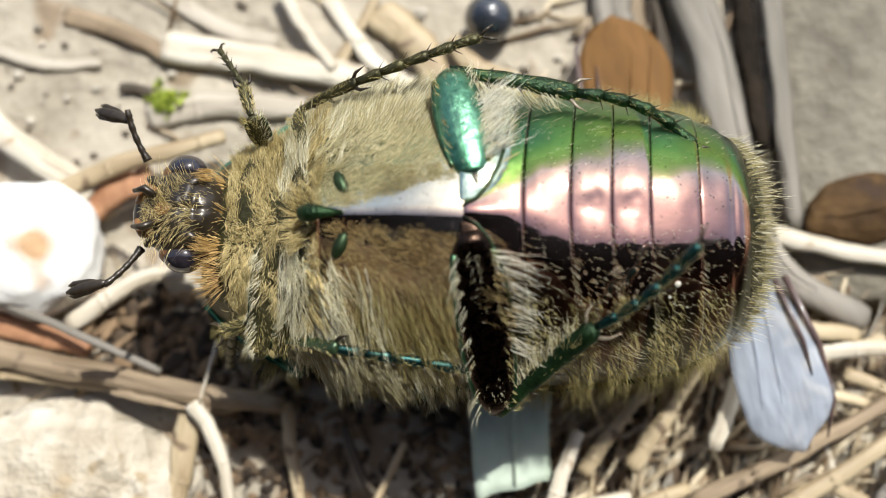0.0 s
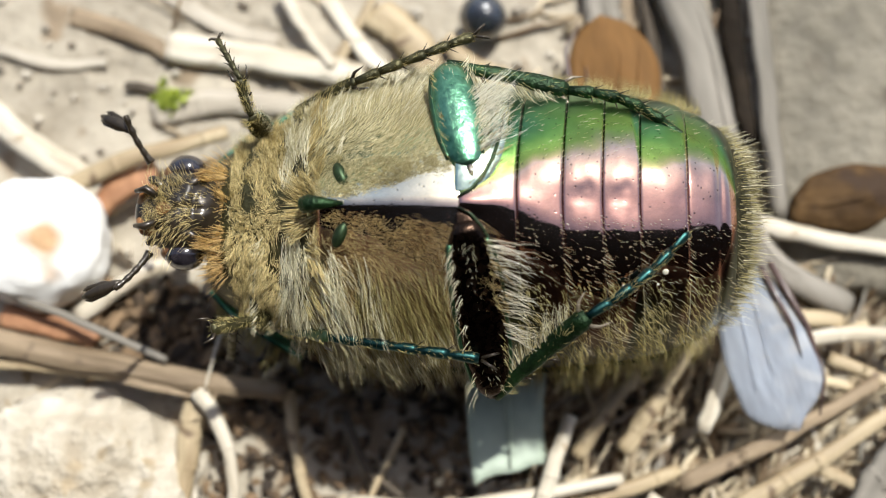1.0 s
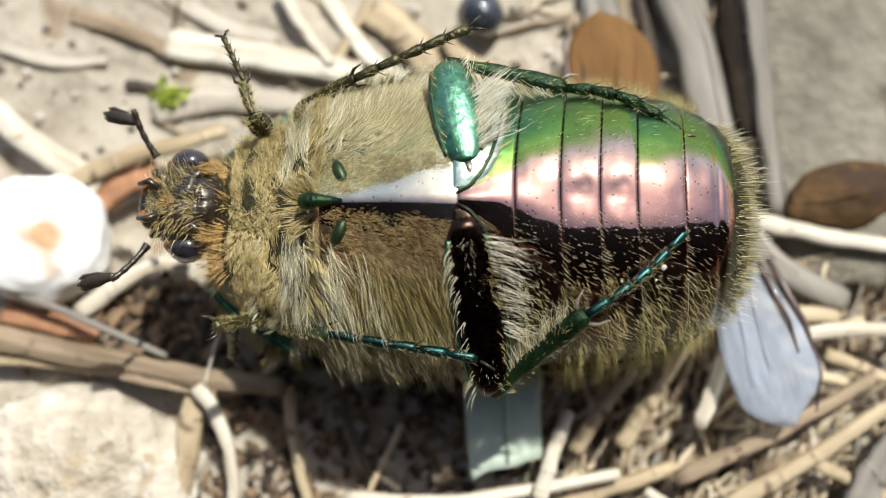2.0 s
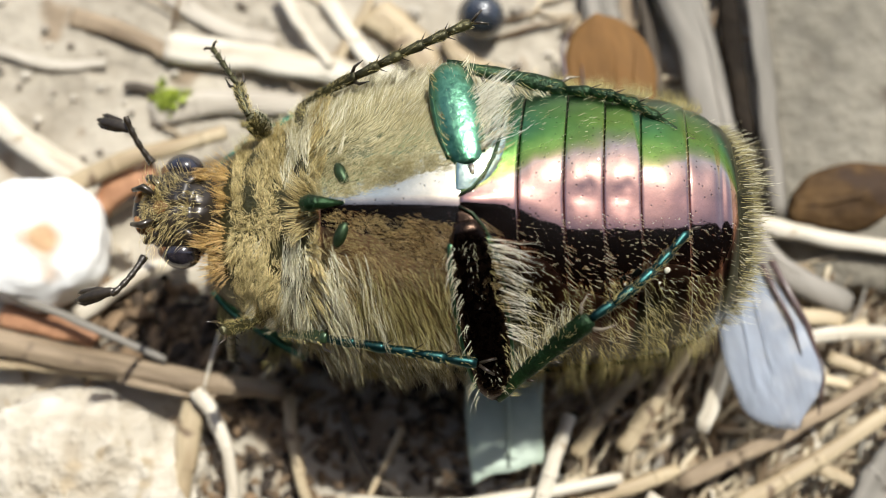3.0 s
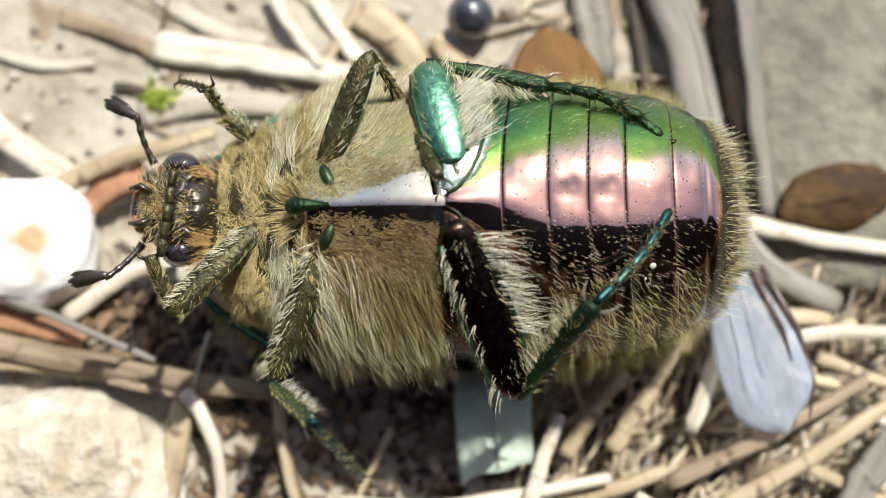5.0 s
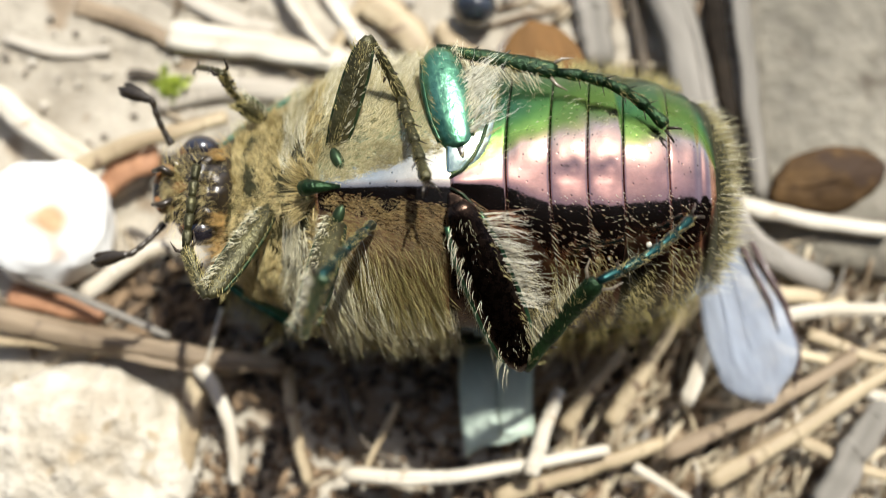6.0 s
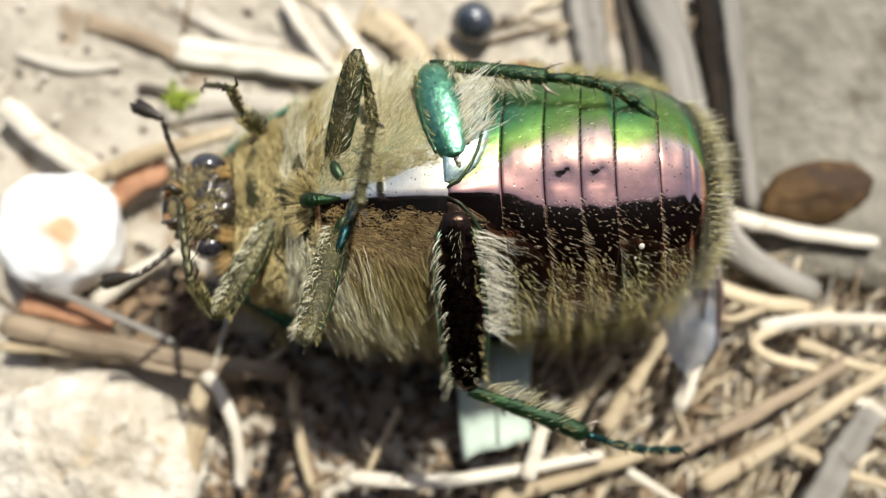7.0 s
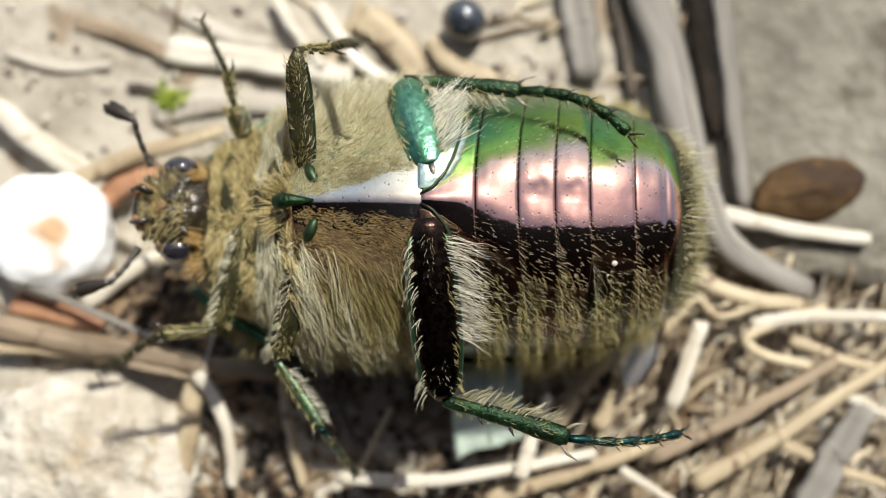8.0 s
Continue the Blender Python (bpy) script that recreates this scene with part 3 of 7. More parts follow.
    stem("twig", [(12.3, 11.87, 0.6), (12.62, 6.22, 0.7), (12.9, 1.94, 0.6)], 0.8, GREY_WOOD, "straight grey-brown twig along the edge of a stone", "twig", group="twigs")
    stem("dry_stem", [(6.26, 11.95, 0.2), (6.65, 7.5, 0.3)], 1.6, GREY_WOOD, "flat grey straw blade half sunk in soil", flat=0.3)
    # a dark strip laid where there is only a dark crack
    stem("twig", [(7.95, 11.95, 0.2), (8.64, 6.52, 0.2)], 0.55, DARK_TWIG, "dark strip painted for a shaded gap", "twig", group="twigs")
    # a black strip in place of the shade in the crevice by the stick
    stem("twig", [(11.3, 11.5, 0.2), (11.6, 8.5, 0.3), (12.0, 5.0, 0.2)], 0.85, GAP_SHADE, "dark strip painted for a shaded gap", "twig", group="twigs")
    stem("dry_stem", [(-2.71, 10.35, 0), (-1.29, 9.11, 0.2), (-0.35, 7.65, 0.1)], 1.5, STRAW, "broad curled dry blade on sandy soil", flat=0.35)
    stem("dry_stem", [(2.92, 7.33, 0.2), (1.06, 8.06, 0.4), (0.13, 9.28, 0.2)], 0.9, STRAW, "dry blade curled round a berry", flat=0.4)
    stem("dry_stem", [(-4.61, 10.85, 0), (-2.7, 8.15, 0.2), (-1.29, 7.41, 0.1)], 0.7, PALE_STRAW, pale)
    stem("dry_stem", [(-16.7, -1.85, 0.4), (-14.54, -2.28, 0.6), (-13.02, -2.71, 0.5)], 0.9, BARK_RED, "rusty-brown bark strip under a grass stem", "bark", flat=0.4, group="")
    stem("dry_stem", [(14.48, -3.41, 0.6), (16.68, -4.31, 0.8), (19.11, -4.77, 0.7)], 0.5, STRAW, tan)
    stem("dry_stem", [(13.9, -7.4, 0.5), (16.07, -8.5, 0.6), (18.03, -9.16, 0.5)], 0.5, STRAW, tan)
    stem("dry_stem", [(2.28, -9.74, 0.3), (5.41, -8.67, 0.5), (8.78, -7.6, 0.4)], 0.7, STRAW, tan)
    stem("dry_stem", [(-13.84, -1.87, 0.6), (-11.15, -0.16, 0.8), (-9.66, 0.05, 0.6)], 0.7, PALE_STRAW, pale)
    stem("dry_stem", [(-5.92, -3.57, 0.6), (-7.57, -4.81, 0.7), (-9.46, -4.92, 0.8)], 0.3, STRAW, tan)
    stem("dry_stem", [(-11.2, 11.2, -0.2), (-8.6, 9.6, 0), (-6.6, 9.2, -0.1)], 0.8, FADED, "faded grey grass blade on sandy soil", flat=0.4)
    stem("dry_stem", [(-11.5, 6.1, -0.2), (-8.6, 6.6, 0), (-5.5, 6.6, -0.1)], 1.1, FADED, "faded grey grass blade on sandy soil", flat=0.4)
    stem("dry_stem", [(-14.9, 10.2, -0.1), (-12.6, 9.5, 0.0), (-10.5, 8.4, -0.1)], 0.8, BROWN_TWIG, "faded brown stem half sunk in sandy soil", flat=0.5)
    stem("dry_stem", [(-17.8, 8.9, -0.1), (-15.6, 8.2, 0.0), (-13.4, 8.3, -0.1)], 0.5, FADED, "faded grey grass blade on sandy soil", flat=0.4)
    stem("twig", [(-12.6, 7.35, -0.1), (-11.7, 7.2, 0.0), (-10.9, 6.95, -0.1)], 0.4, DARK_TWIG, "short dark rotted twig beside moss", "twig", group="twigs")
    stone("white_stone", (-15.2, 0.9, 0.7), (2.4, 2.45, 1.7), WHITE_STONE, "sunlit white limestone pebble with a rusty stain", seed=1.0, rough=0.10)
    stone("pale_stone", (-13.9, -8.6, -0.2), (4.6, 3.9, 1.9), PALE_STONE, "rough pale sandstone in bright sun", seed=4.0, rough=0.19)
    stone("grey_stone", (18.5, 6.4, -0.9), (6.3, 7.6, 1.7), GREY_STONE, "flat smooth grey stone beside a stick", seed=8.0, rough=0.05, power=0.6)
    husk = stone("seed_husk", (15.6, 2.7, 0.55), (2.3, 1.3, 0.7), HUSK, "brown seed husk lying on a grey stone", "husk", seed=11.0, rough=0.12, power=0.9, turn=12)
    part("husk_seam", tube([(13.5, 2.25, 0.85), (14.5, 2.3, 1.2), (15.7, 2.55, 1.3), (16.8, 2.95, 1.15), (17.6, 3.2, 0.85)], [0.02, 0.09, 0.11, 0.08, 0.02], 8, 0.6), HUSK, husk, "raised seam along the husk")
    part("stalk_scar", placed(ball((0, 0, 0), (0.3, 0.42, 0.3), 10, 14), (17.65, 3.15, 0.6), (0, 20, 12)), DARK_TWIG, husk, "dark scar at the husk's end")
    stone("berry", (1.56, 9.82, 0.85), (0.92, 0.92, 0.9), BEAD, "round glossy blue-black berry on the soil", "berry", seed=2.0, rough=0.03, power=1.0)


def leaf_fragment():
    pts = []
    for i in range(15):
        u = i / 14
        row = []
        for j in range(11):
            w = j / 10
            x = 0.95 + 3.0 * w + 0.35 * u * (0.5 - w) - 0.15 * math.sin(math.pi * u)
            y = -3.3 - u * (4.55 - 0.8 * w + 0.5 * abs(w - 0.45)) + 0.1 * math.sin(9 * w)
            z = 0.75 + 0.25 * math.sin(2.2 * w + 0.4) + 0.35 * u - 0.1 * abs(w - 0.5)
            row.append((x, y, z))
        pts.append(row)
    verts, faces = sheet(pts, 0.14)
    leaf = thing("leaf_fragment", (verts, faces), LEAF, "broken grey-green leaf half under the beetle", "leaf")
    part("midrib", tube([(2.3, -3.4, 1.10), (2.4, -5.5, 1.25), (2.45, -7.4, 1.42)], [0.12, 0.1, 0.06], 8), LEAF, leaf)


def moss():
    geos = []
    for _ in range(80):
        x, y = rng.normal(-10.75, 0.3), rng.normal(6.75, 0.25)
        d = rng.normal(size=3) * 0.5 + (0, 0, 1)
        d *= rng.uniform(0.3, 0.75) / np.linalg.norm(d)
        z = relief(x, y)
        geos.append(tube([(x, y, z - 0.05), (x + d[0] * 0.5, y + d[1] * 0.5, z + d[2] * 0.6), (x + d[0], y + d[1], z + d[2])], [0.09, 0.14, 0.02], 5, 0.5))
    thing("moss_tuft", join(*geos), MOSS, "small bright green moss tuft on sandy soil", "moss", kind="stuff")


def chaff():
    """Countless short straw bits and soil crumbs."""
    geos, single = [], 0
    for k in range(1250):
        if k < 1050:
            x, y = rng.uniform(3, 21), rng.uniform(-12, 0.5)
        else:
            x, y = rng.uniform(-20, 14), rng.uniform(-12, 12)
        if abs(x) < 9 and abs(y - 0.9) < 4:
            continue
        if x < 4 and y > 1.5 and k % 4:
            continue
        z = relief(x, y)
        lower_right = x > 2 and y < 1
        a = rng.normal(radians(52), 0.5) if lower_right else rng.uniform(0, math.pi)
        l, w = rng.uniform(0.8, 4.6), rng.uniform(0.02, 0.11)
        dx, dy = math.cos(a) * l / 2, math.sin(a) * l / 2
        lift = rng.uniform(0.1, 1.0) if lower_right else rng.uniform(0.05, 0.3)
        bend = rng.normal(0, 0.10 + 0.06 * l, 2)
        ends = [(x - dx, y - dy, z + lift), (x + bend[0], y + bend[1], z + lift + 0.08), (x + dx, y + dy, z + rng.uniform(0.1, 0.8) * (1 if lower_right else 0.4))]
        if l > 1.7 and w > 0.06 and single < 150 and y < 1:
            single += 1
            stem("straw_bit", ends, w * 2, (STRAW, PALE_STRAW, GREY_WOOD, BROWN_TWIG)[single % 4], ("short tan straw bit in the litter", "short bleached straw bit in the litter", "short grey straw bit in the litter", "short brown twig bit in the litter")[single % 4], group="straw bits", flat=0.5, wobble=0.15)
        else:
            geos.append(tube(ends, [w, w, w * 0.6], 6, 0.6))
    thing("straw_chaff", join(*geos), STRAW_BITS, "short dry straw bits strewn over the soil", "litter", kind="stuff")
    geos = []
    for _ in range(900):
        x, y = rng.uniform(-21, 21), rng.uniform(-13, 14)
        r = min(0.5, rng.lognormal(-2.2, 0.5))
        geos.append(placed(ball((0, 0, 0), (1, 1, 1), 4, 6), (x, y, relief(x, y) + r * 0.3), tuple(rng.uniform(0, 360, 3)), tuple(r * rng.uniform(0.6, 1.3, 3))))
    thing("soil_crumbs", join(*geos), CRUMB, "loose sandy crumbs and grit", "soil", kind="stuff", smooth=False)


def darken_hollow():
    """Dark leaf flakes added to deepen the shade in the hollow beside the beetle."""
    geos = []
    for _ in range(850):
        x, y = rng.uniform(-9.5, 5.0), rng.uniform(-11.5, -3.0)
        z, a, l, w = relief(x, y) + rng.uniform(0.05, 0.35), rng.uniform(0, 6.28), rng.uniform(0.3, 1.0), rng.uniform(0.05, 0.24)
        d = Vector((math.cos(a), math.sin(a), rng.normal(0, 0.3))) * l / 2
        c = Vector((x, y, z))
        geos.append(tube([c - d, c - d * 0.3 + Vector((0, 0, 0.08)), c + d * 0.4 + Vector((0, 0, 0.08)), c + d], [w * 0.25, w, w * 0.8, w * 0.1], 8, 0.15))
    # more flakes: shade among the straws, then brown leaf bits by the twig
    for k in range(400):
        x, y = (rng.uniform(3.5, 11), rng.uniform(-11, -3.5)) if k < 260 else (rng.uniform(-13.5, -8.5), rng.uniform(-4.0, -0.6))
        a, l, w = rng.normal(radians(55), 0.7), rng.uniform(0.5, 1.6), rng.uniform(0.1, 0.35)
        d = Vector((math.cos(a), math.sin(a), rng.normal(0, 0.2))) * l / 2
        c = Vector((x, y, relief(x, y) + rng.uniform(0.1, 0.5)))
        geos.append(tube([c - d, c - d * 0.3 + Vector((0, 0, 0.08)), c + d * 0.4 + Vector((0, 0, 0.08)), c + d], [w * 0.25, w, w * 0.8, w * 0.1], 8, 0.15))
    thing("leaf_shade_flakes", join(*geos), SHADE_FLAKES, "dark brown leaf flakes that deepen the shade of a hollow", "litter", kind="stuff")


STRAW_BITS = material("mixed_straw_bits", (0.16, 0.10, 0.05), (0.68, 0.56, 0.38), 0.65, 0.0, 1800, bump=0.3, island=0.8)
CRUMB = material("soil_crumb", (0.14, 0.11, 0.08), (0.52, 0.46, 0.37), 0.9, 0.0, 2500, bump=0.4, island=0.7)
ground()
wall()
litter()
leaf_fragment()
moss()
chaff()
darken_hollow()

# ---- the beetle, lying on its back ----
# Lengths along the body (mm, head negative), with half width and height of the belly.
BX = (-8.6, -7.6, -6.2, -4.8, -3.6, -2.0, 0.0, 2.0, 4.0, 6.0, 7.6, 8.8, 9.6, 10.1)
BW = (1.2, 2.3, 3.2, 3.9, 4.4, 4.65, 4.7, 4.7, 4.65, 4.45, 4.1, 3.5, 2.7, 1.5)
BT = (5.0, 6.2, 7.1, 7.8, 8.9, 9.3, 9.5, 9.4, 9.3, 9.1, 8.8, 8.3, 7.4, 5.6)
SIDE = 4.0


def belly_many(x, a, lift=0.0):
    """Points of the underside, for arrays: a runs from the +y flank (0) over the middle (90) to the -y flank (180 degrees)."""
    x, a = np.asarray(x, float), np.asarray(a, float)
    w, t = spline(BX, BW, x), spline(BX, BT, x)
    c, s = np.cos(a), np.maximum(np.sin(a), 0.0)
    return np.stack([x, w * np.copysign(np.abs(c)**0.96, c) + c * lift, SIDE + (t - SIDE) * s**0.84 + s * lift], -1)


def angle_many(x, y):
    c = np.clip(np.asarray(y, float) / spline(BX, BW, np.asarray(x, float)), -0.999, 0.999)
    return np.arccos(np.copysign(np.abs(c)**(1 / 0.96), c))


def belly(x, a, lift=0.0):
    return tuple(float(v) for v in belly_many(x, a, lift))


def angle_at(x, y):
    return float(angle_many(x, y))


def plate(x0, x1, a0, a1, nx, na, thick, lift=None, bow=0.0):
    s, a = np.meshgrid(np.linspace(0, 1, nx + 1), np.radians(np.linspace(a0, a1, na + 1)), indexing="ij")
    x = x0 + (x1 - x0) * s
    y = belly_many(x, a)[..., 1]
    up = np.vectorize(lift)(s, a, y) if lift else 0.0
    return sheet(belly_many(x + bow * y * y, a, up), -thick)


def shell_row(x, a, drop, half):
    w = spline(BX, BW, x) * half
    c, s = math.cos(a), math.sin(a)
    return (x, w * math.copysign(abs(c)**0.9, c), SIDE + 0.15 - (SIDE - 0.05) * drop * max(-s, 0)**0.85)


def root_grid(x0, x1, y0, y1, n, lift=0.0):
    """Random places on the underside with their outward normals."""
    x, y = rng.uniform(x0, x1, n), rng.uniform(y0, y1, n)
    a = angle_many(x, y)
    return belly_many(x, a, lift), np.stack([np.zeros(n), np.cos(a), np.sin(a)], 1)


def fur(name, roots, normals, flow, lengths, width, mat, parent, label="", stand=0.45, spread=0.35, droop=0.3, patchy=0.0, strands=True, scale=None, pull=None, tangle=0.4):
    roots, normals = np.asarray(roots), np.asarray(normals)
    if patchy:
        tuft = np.array([noise.noise(Vector(p) * 1.7) for p in roots])
        keep = tuft > rng.uniform(-1, 1, len(roots)) * 0.25 - 0.35 + patchy
        flow = np.broadcast_to(np.asarray(flow, float), (len(roots), 3))[keep]
        roots, normals = roots[keep], normals[keep]
    n = len(roots)
    flow = np.broadcast_to(np.asarray(flow, float), (n, 3))
    lock = np.array([noise.noise_vector(Vector(p) * 2.3) for p in roots]) * 0.55 + np.array([noise.noise_vector(Vector(p) * 0.7) for p in roots]) * 0.3
    way = flow + normals * stand + lock * spread * 2.2 + rng.normal(0, spread * tangle, (n, 3))
    bend = flow * droop - normals * droop * 0.8 + lock * 0.5 + rng.normal(0, 0.1, (n, 3)) + (np.zeros(3) if pull is None else np.array(pull))
    long = rng.uniform(*lengths, n) * (1.0 if scale is None else scale)
    if strands and n > 60:
        # strands: hairs lean in to a leader nearby
        lead = rng.choice(n, max(4, n // 13), replace=False)
        near = lead[np.argmin(((roots[:, None] - roots[None, lead])**2).sum(2), 1)]
        way = way * 0.5 + way[near] * 0.5
        bend = bend * 0.6 + bend[near] * 0.4 + (roots[near] - roots) * (0.8 / long)[:, None]
    return part(name, blades(roots, way, bend, long, width), mat, parent, label, kind="stuff")


def body(beetle):
    # elytra: two green shells below, meeting along the middle
    for side in (1, -1):
        pts = []
        for i in range(37):
            x = -4.9 + 14.6 * i / 36
            pts.append([shell_row(x, radians(a), 1.0, 1.04) for a in (np.linspace(0, -89.5, 19) if side > 0 else np.linspace(-90.5, -180, 19))])
        part("elytron", sheet(pts, 0.18), DARK_GREEN, beetle, "dark metallic green wing case with hairy edge")
    # pronotum
    pts = []
    for i in range(21):
        x = -8.0 + 3.2 * i / 20
        pts.append([shell_row(x, radians(a), 0.8, 1.14) for a in np.linspace(4, -184, 40)])
    part("pronotum", sheet(pts, 0.2), GREEN, beetle, "metallic green neck shield")
    # thorax plates
    crest = lambda s, a, y: 0.26 * math.exp(-abs(y) / 0.5) * (1 - 0.6 * s) - 0.03 * math.exp(-(y / 0.05)**2) - 1.6 * max(0.0, (0.11 - s) / 0.11)**2
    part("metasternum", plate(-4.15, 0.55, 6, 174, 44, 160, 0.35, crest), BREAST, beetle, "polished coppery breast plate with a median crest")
    part("prosternum", plate(-7.7, -4.1, 4, 176, 18, 60, 0.35), BRONZE, beetle, "dark green forebreast under golden fur")
    knob = tube([(-4.2, 0.0, 8.95), (-4.08, 0, 9.18), (-3.9, 0, 9.3), (-3.6, 0, 9.38), (-2.9, 0, 9.36)], [0.10, 0.24, 0.27, 0.20, 0.05], 16, 0.8)
    part("breast_spur", knob, SHIN_GREEN, beetle, "rounded shiny black spur between the middle legs")
    part("belly_core", plate(0.4, 9.2, 2, 178, 20, 60, 0.3, lambda s, a, y: -0.16), BLACK, beetle)
    # sternites, plate by plate with a dark seam between
    edges = (0.45, 2.13, 3.48, 4.66, 5.78, 7.25, 8.95)
    for i in range(6):
        x0, x1 = edges[i], edges[i + 1] - 0.014

        def lift(s, a, y, i=i, x0=x0, x1=x1):
            h = -0.05 + 0.09 * s + 0.03 * math.sin(math.pi * s) - 0.025 * max(0.0, (s - 0.95) / 0.05)**2 - 0.02 * max(0.0, (0.05 - s) / 0.05)**2
            if i in (2, 3):
                h -= 0.022 * math.exp(-((s - 0.5) / 0.3)**2 - ((y - 0.35) / 0.16)**2)
                h -= 0.018 * math.exp(-((s - 0.45 - 0.2 * y) / 0.3)**2 - ((y - 0.12) / 0.06)**2)
                h -= 0.02 * math.exp(-((s - 0.65) / 0.12)**2 - ((y - 0.55) / 0.10)**2)
            if i in (1, 2, 3):
                h -= 0.014 * math.exp(-((s - 0.45) / 0.35)**2 - ((y - 0.3) / 0.4)**2)
            h -= 0.07 * math.exp(-(y / 0.6)**2 - ((x0 + (x1 - x0) * s - 4.7) / 2.3)**2)
            w = 0.02 + 0.3 * (i + s)
            h += 0.22 * math.exp((w - math.hypot(y, w)) / 0.45) * max(0.0, 1 - (i + s) / 2.0)
            if i == 5:
                h -= 0.10 * max(0.0, (s - 0.8) / 0.2)**2 + 0.05 * math.exp(-((s - 0.62) / 0.07)**2)
            return h + 0.012 * noise.noise(Vector((s * 3 + i * 7, y * 1.3, 0)))
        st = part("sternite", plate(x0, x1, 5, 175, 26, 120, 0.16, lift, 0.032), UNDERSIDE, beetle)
        # one row of bristles along the hind rim, and short pale setae over the rest
        y = np.concatenate([np.arange(-4.3, -0.3, 0.11), np.arange(0.5, 4.2, 0.22)])
        y = y + rng.normal(0, 0.03, len(y))
        q = x0 + (x1 - x0) * (0.96 + 0.02 * rng.normal(size=len(y)))
        ang = angle_many(q, y)
        nr = np.stack([np.zeros(len(y)), np.cos(ang), np.sin(ang)], 1)
        fl = np.stack([np.full(len(y), 0.7), np.sign(y) * 0.5, np.full(len(y), -0.1)], 1)
        long = np.where(y < -1.2, 0.30, 0.13)
        fur("rim_bristles", belly_many(q + 0.032 * y * y, ang, 0.05), nr, fl, (0.6, 1.2), 0.006, PALE_HAIR, st, "", 0.25, 0.12, 0.3, strands=False, scale=long)
        n = 190
        y = -4.3 + 3.9 * rng.uniform(0, 1, n)**1.15
        y[150:] = rng.uniform(1.4, 4.2, 40)
        q = x0 + (x1 - x0) * rng.uniform(0.06, 0.92, n)
        ang = angle_many(q, y)
        nr = np.stack([np.zeros(n), np.cos(ang), np.sin(ang)], 1)
        fl = np.stack([np.full(n, 0.75), np.sign(y) * 0.3, np.full(n, -0.05)], 1)
        fur("setae", belly_many(q + 0.032 * y * y, ang, 0.035), nr, fl, (0.5, 1.2), 0.005, PALE_HAIR, st, "", 0.2, 0.12, 0.3, strands=False, scale=np.interp(np.abs(y), (0.5, 2.0, 4.0), (0.05, 0.13, 0.36)))
    part("tail_plate", plate(8.8, 10.05, 6, 174, 18, 70, 0.2, lambda s, a, y: -0.02), BRONZE, beetle, "rounded dark bronze last belly plate")
    # hips
    for side in (1, -1):
        pts = []
        for i in range(13):
            u = i / 12
            row = []
            for k in range(31):
                y = 0.22 + 4.1 * k / 30
                x = 0.34 + (0.25 + 1.5 * (1 - math.exp(-y / 0.9))) * u
                row.append(belly(x, angle_at(x, side * y), 0.02 + 0.13 * math.sin(math.pi * min(1, 0.15 + 0.85 * u))**0.6 * min(1, y * 1.2)))
            pts.append(row)
        geo = sheet(pts, 0.12 if side > 0 else -0.12)
        # sunward hip plate painted bright, the other painted dark as if in shade
        cox = part("coxa", geo, SHADED_CUTICLE if side < 0 else MINT_SHEEN, beetle, "polished hip plate at the hind leg, coloured as lit or shaded")
        p, n = root_grid(0.5, 2.0, *((0.5, 4.0) if side > 0 else (-4.0, -0.5)), 380, 0.12)
        keep = p[:, 0] < 0.5 + 1.5 * (1 - np.exp(-np.abs(p[:, 1]) / 0.9))
        fur("hip_hair", p[keep], n[keep], (0.7, side * 0.4, -0.1), (0.2, 0.5), 0.007, OLIVE_HAIR if side > 0 else SHADED_FUZZ, cox, "", 0.35, 0.2)
        part("coxa", placed(ball((0, 0, 0), (0.45, 0.5, 0.07), 16, 24), (0.62, side * 0.62, 9.40), (-14 * side, 6, 20 * side)), MINT_SHEEN, beetle, "small polished inner hip plate")
        part("trochanter", placed(ball((0, 0, 0), (0.26, 0.42, 0.16), 14, 20), (0.78, side * 0.95, 9.40), (-8 * side, 0, 12 * side)), BLACK, beetle, "dark knuckle of the hind leg")
        part("hip_rim", tube([belly(x, angle_at(x, side * y), 0.14) for x, y in ((0.42, 0.15), (0.8, 0.35), (1.15, 0.75), (1.45, 1.3), (1.68, 2.0), (1.85, 2.8))], [0.03, 0.05, 0.06, 0.06, 0.05, 0.03], 8), DARK_GREEN, beetle, "raised dark rim of the hip plate")
        part("coxa", placed(ball((0, 0, 0), (0.2, 0.42, 0.2), 14, 20), (-3.0, side * 0.88, 9.08), (-10 * side, 0, 25 * side)), DARK_GREEN, beetle, "polished green hip knob of the middle leg")


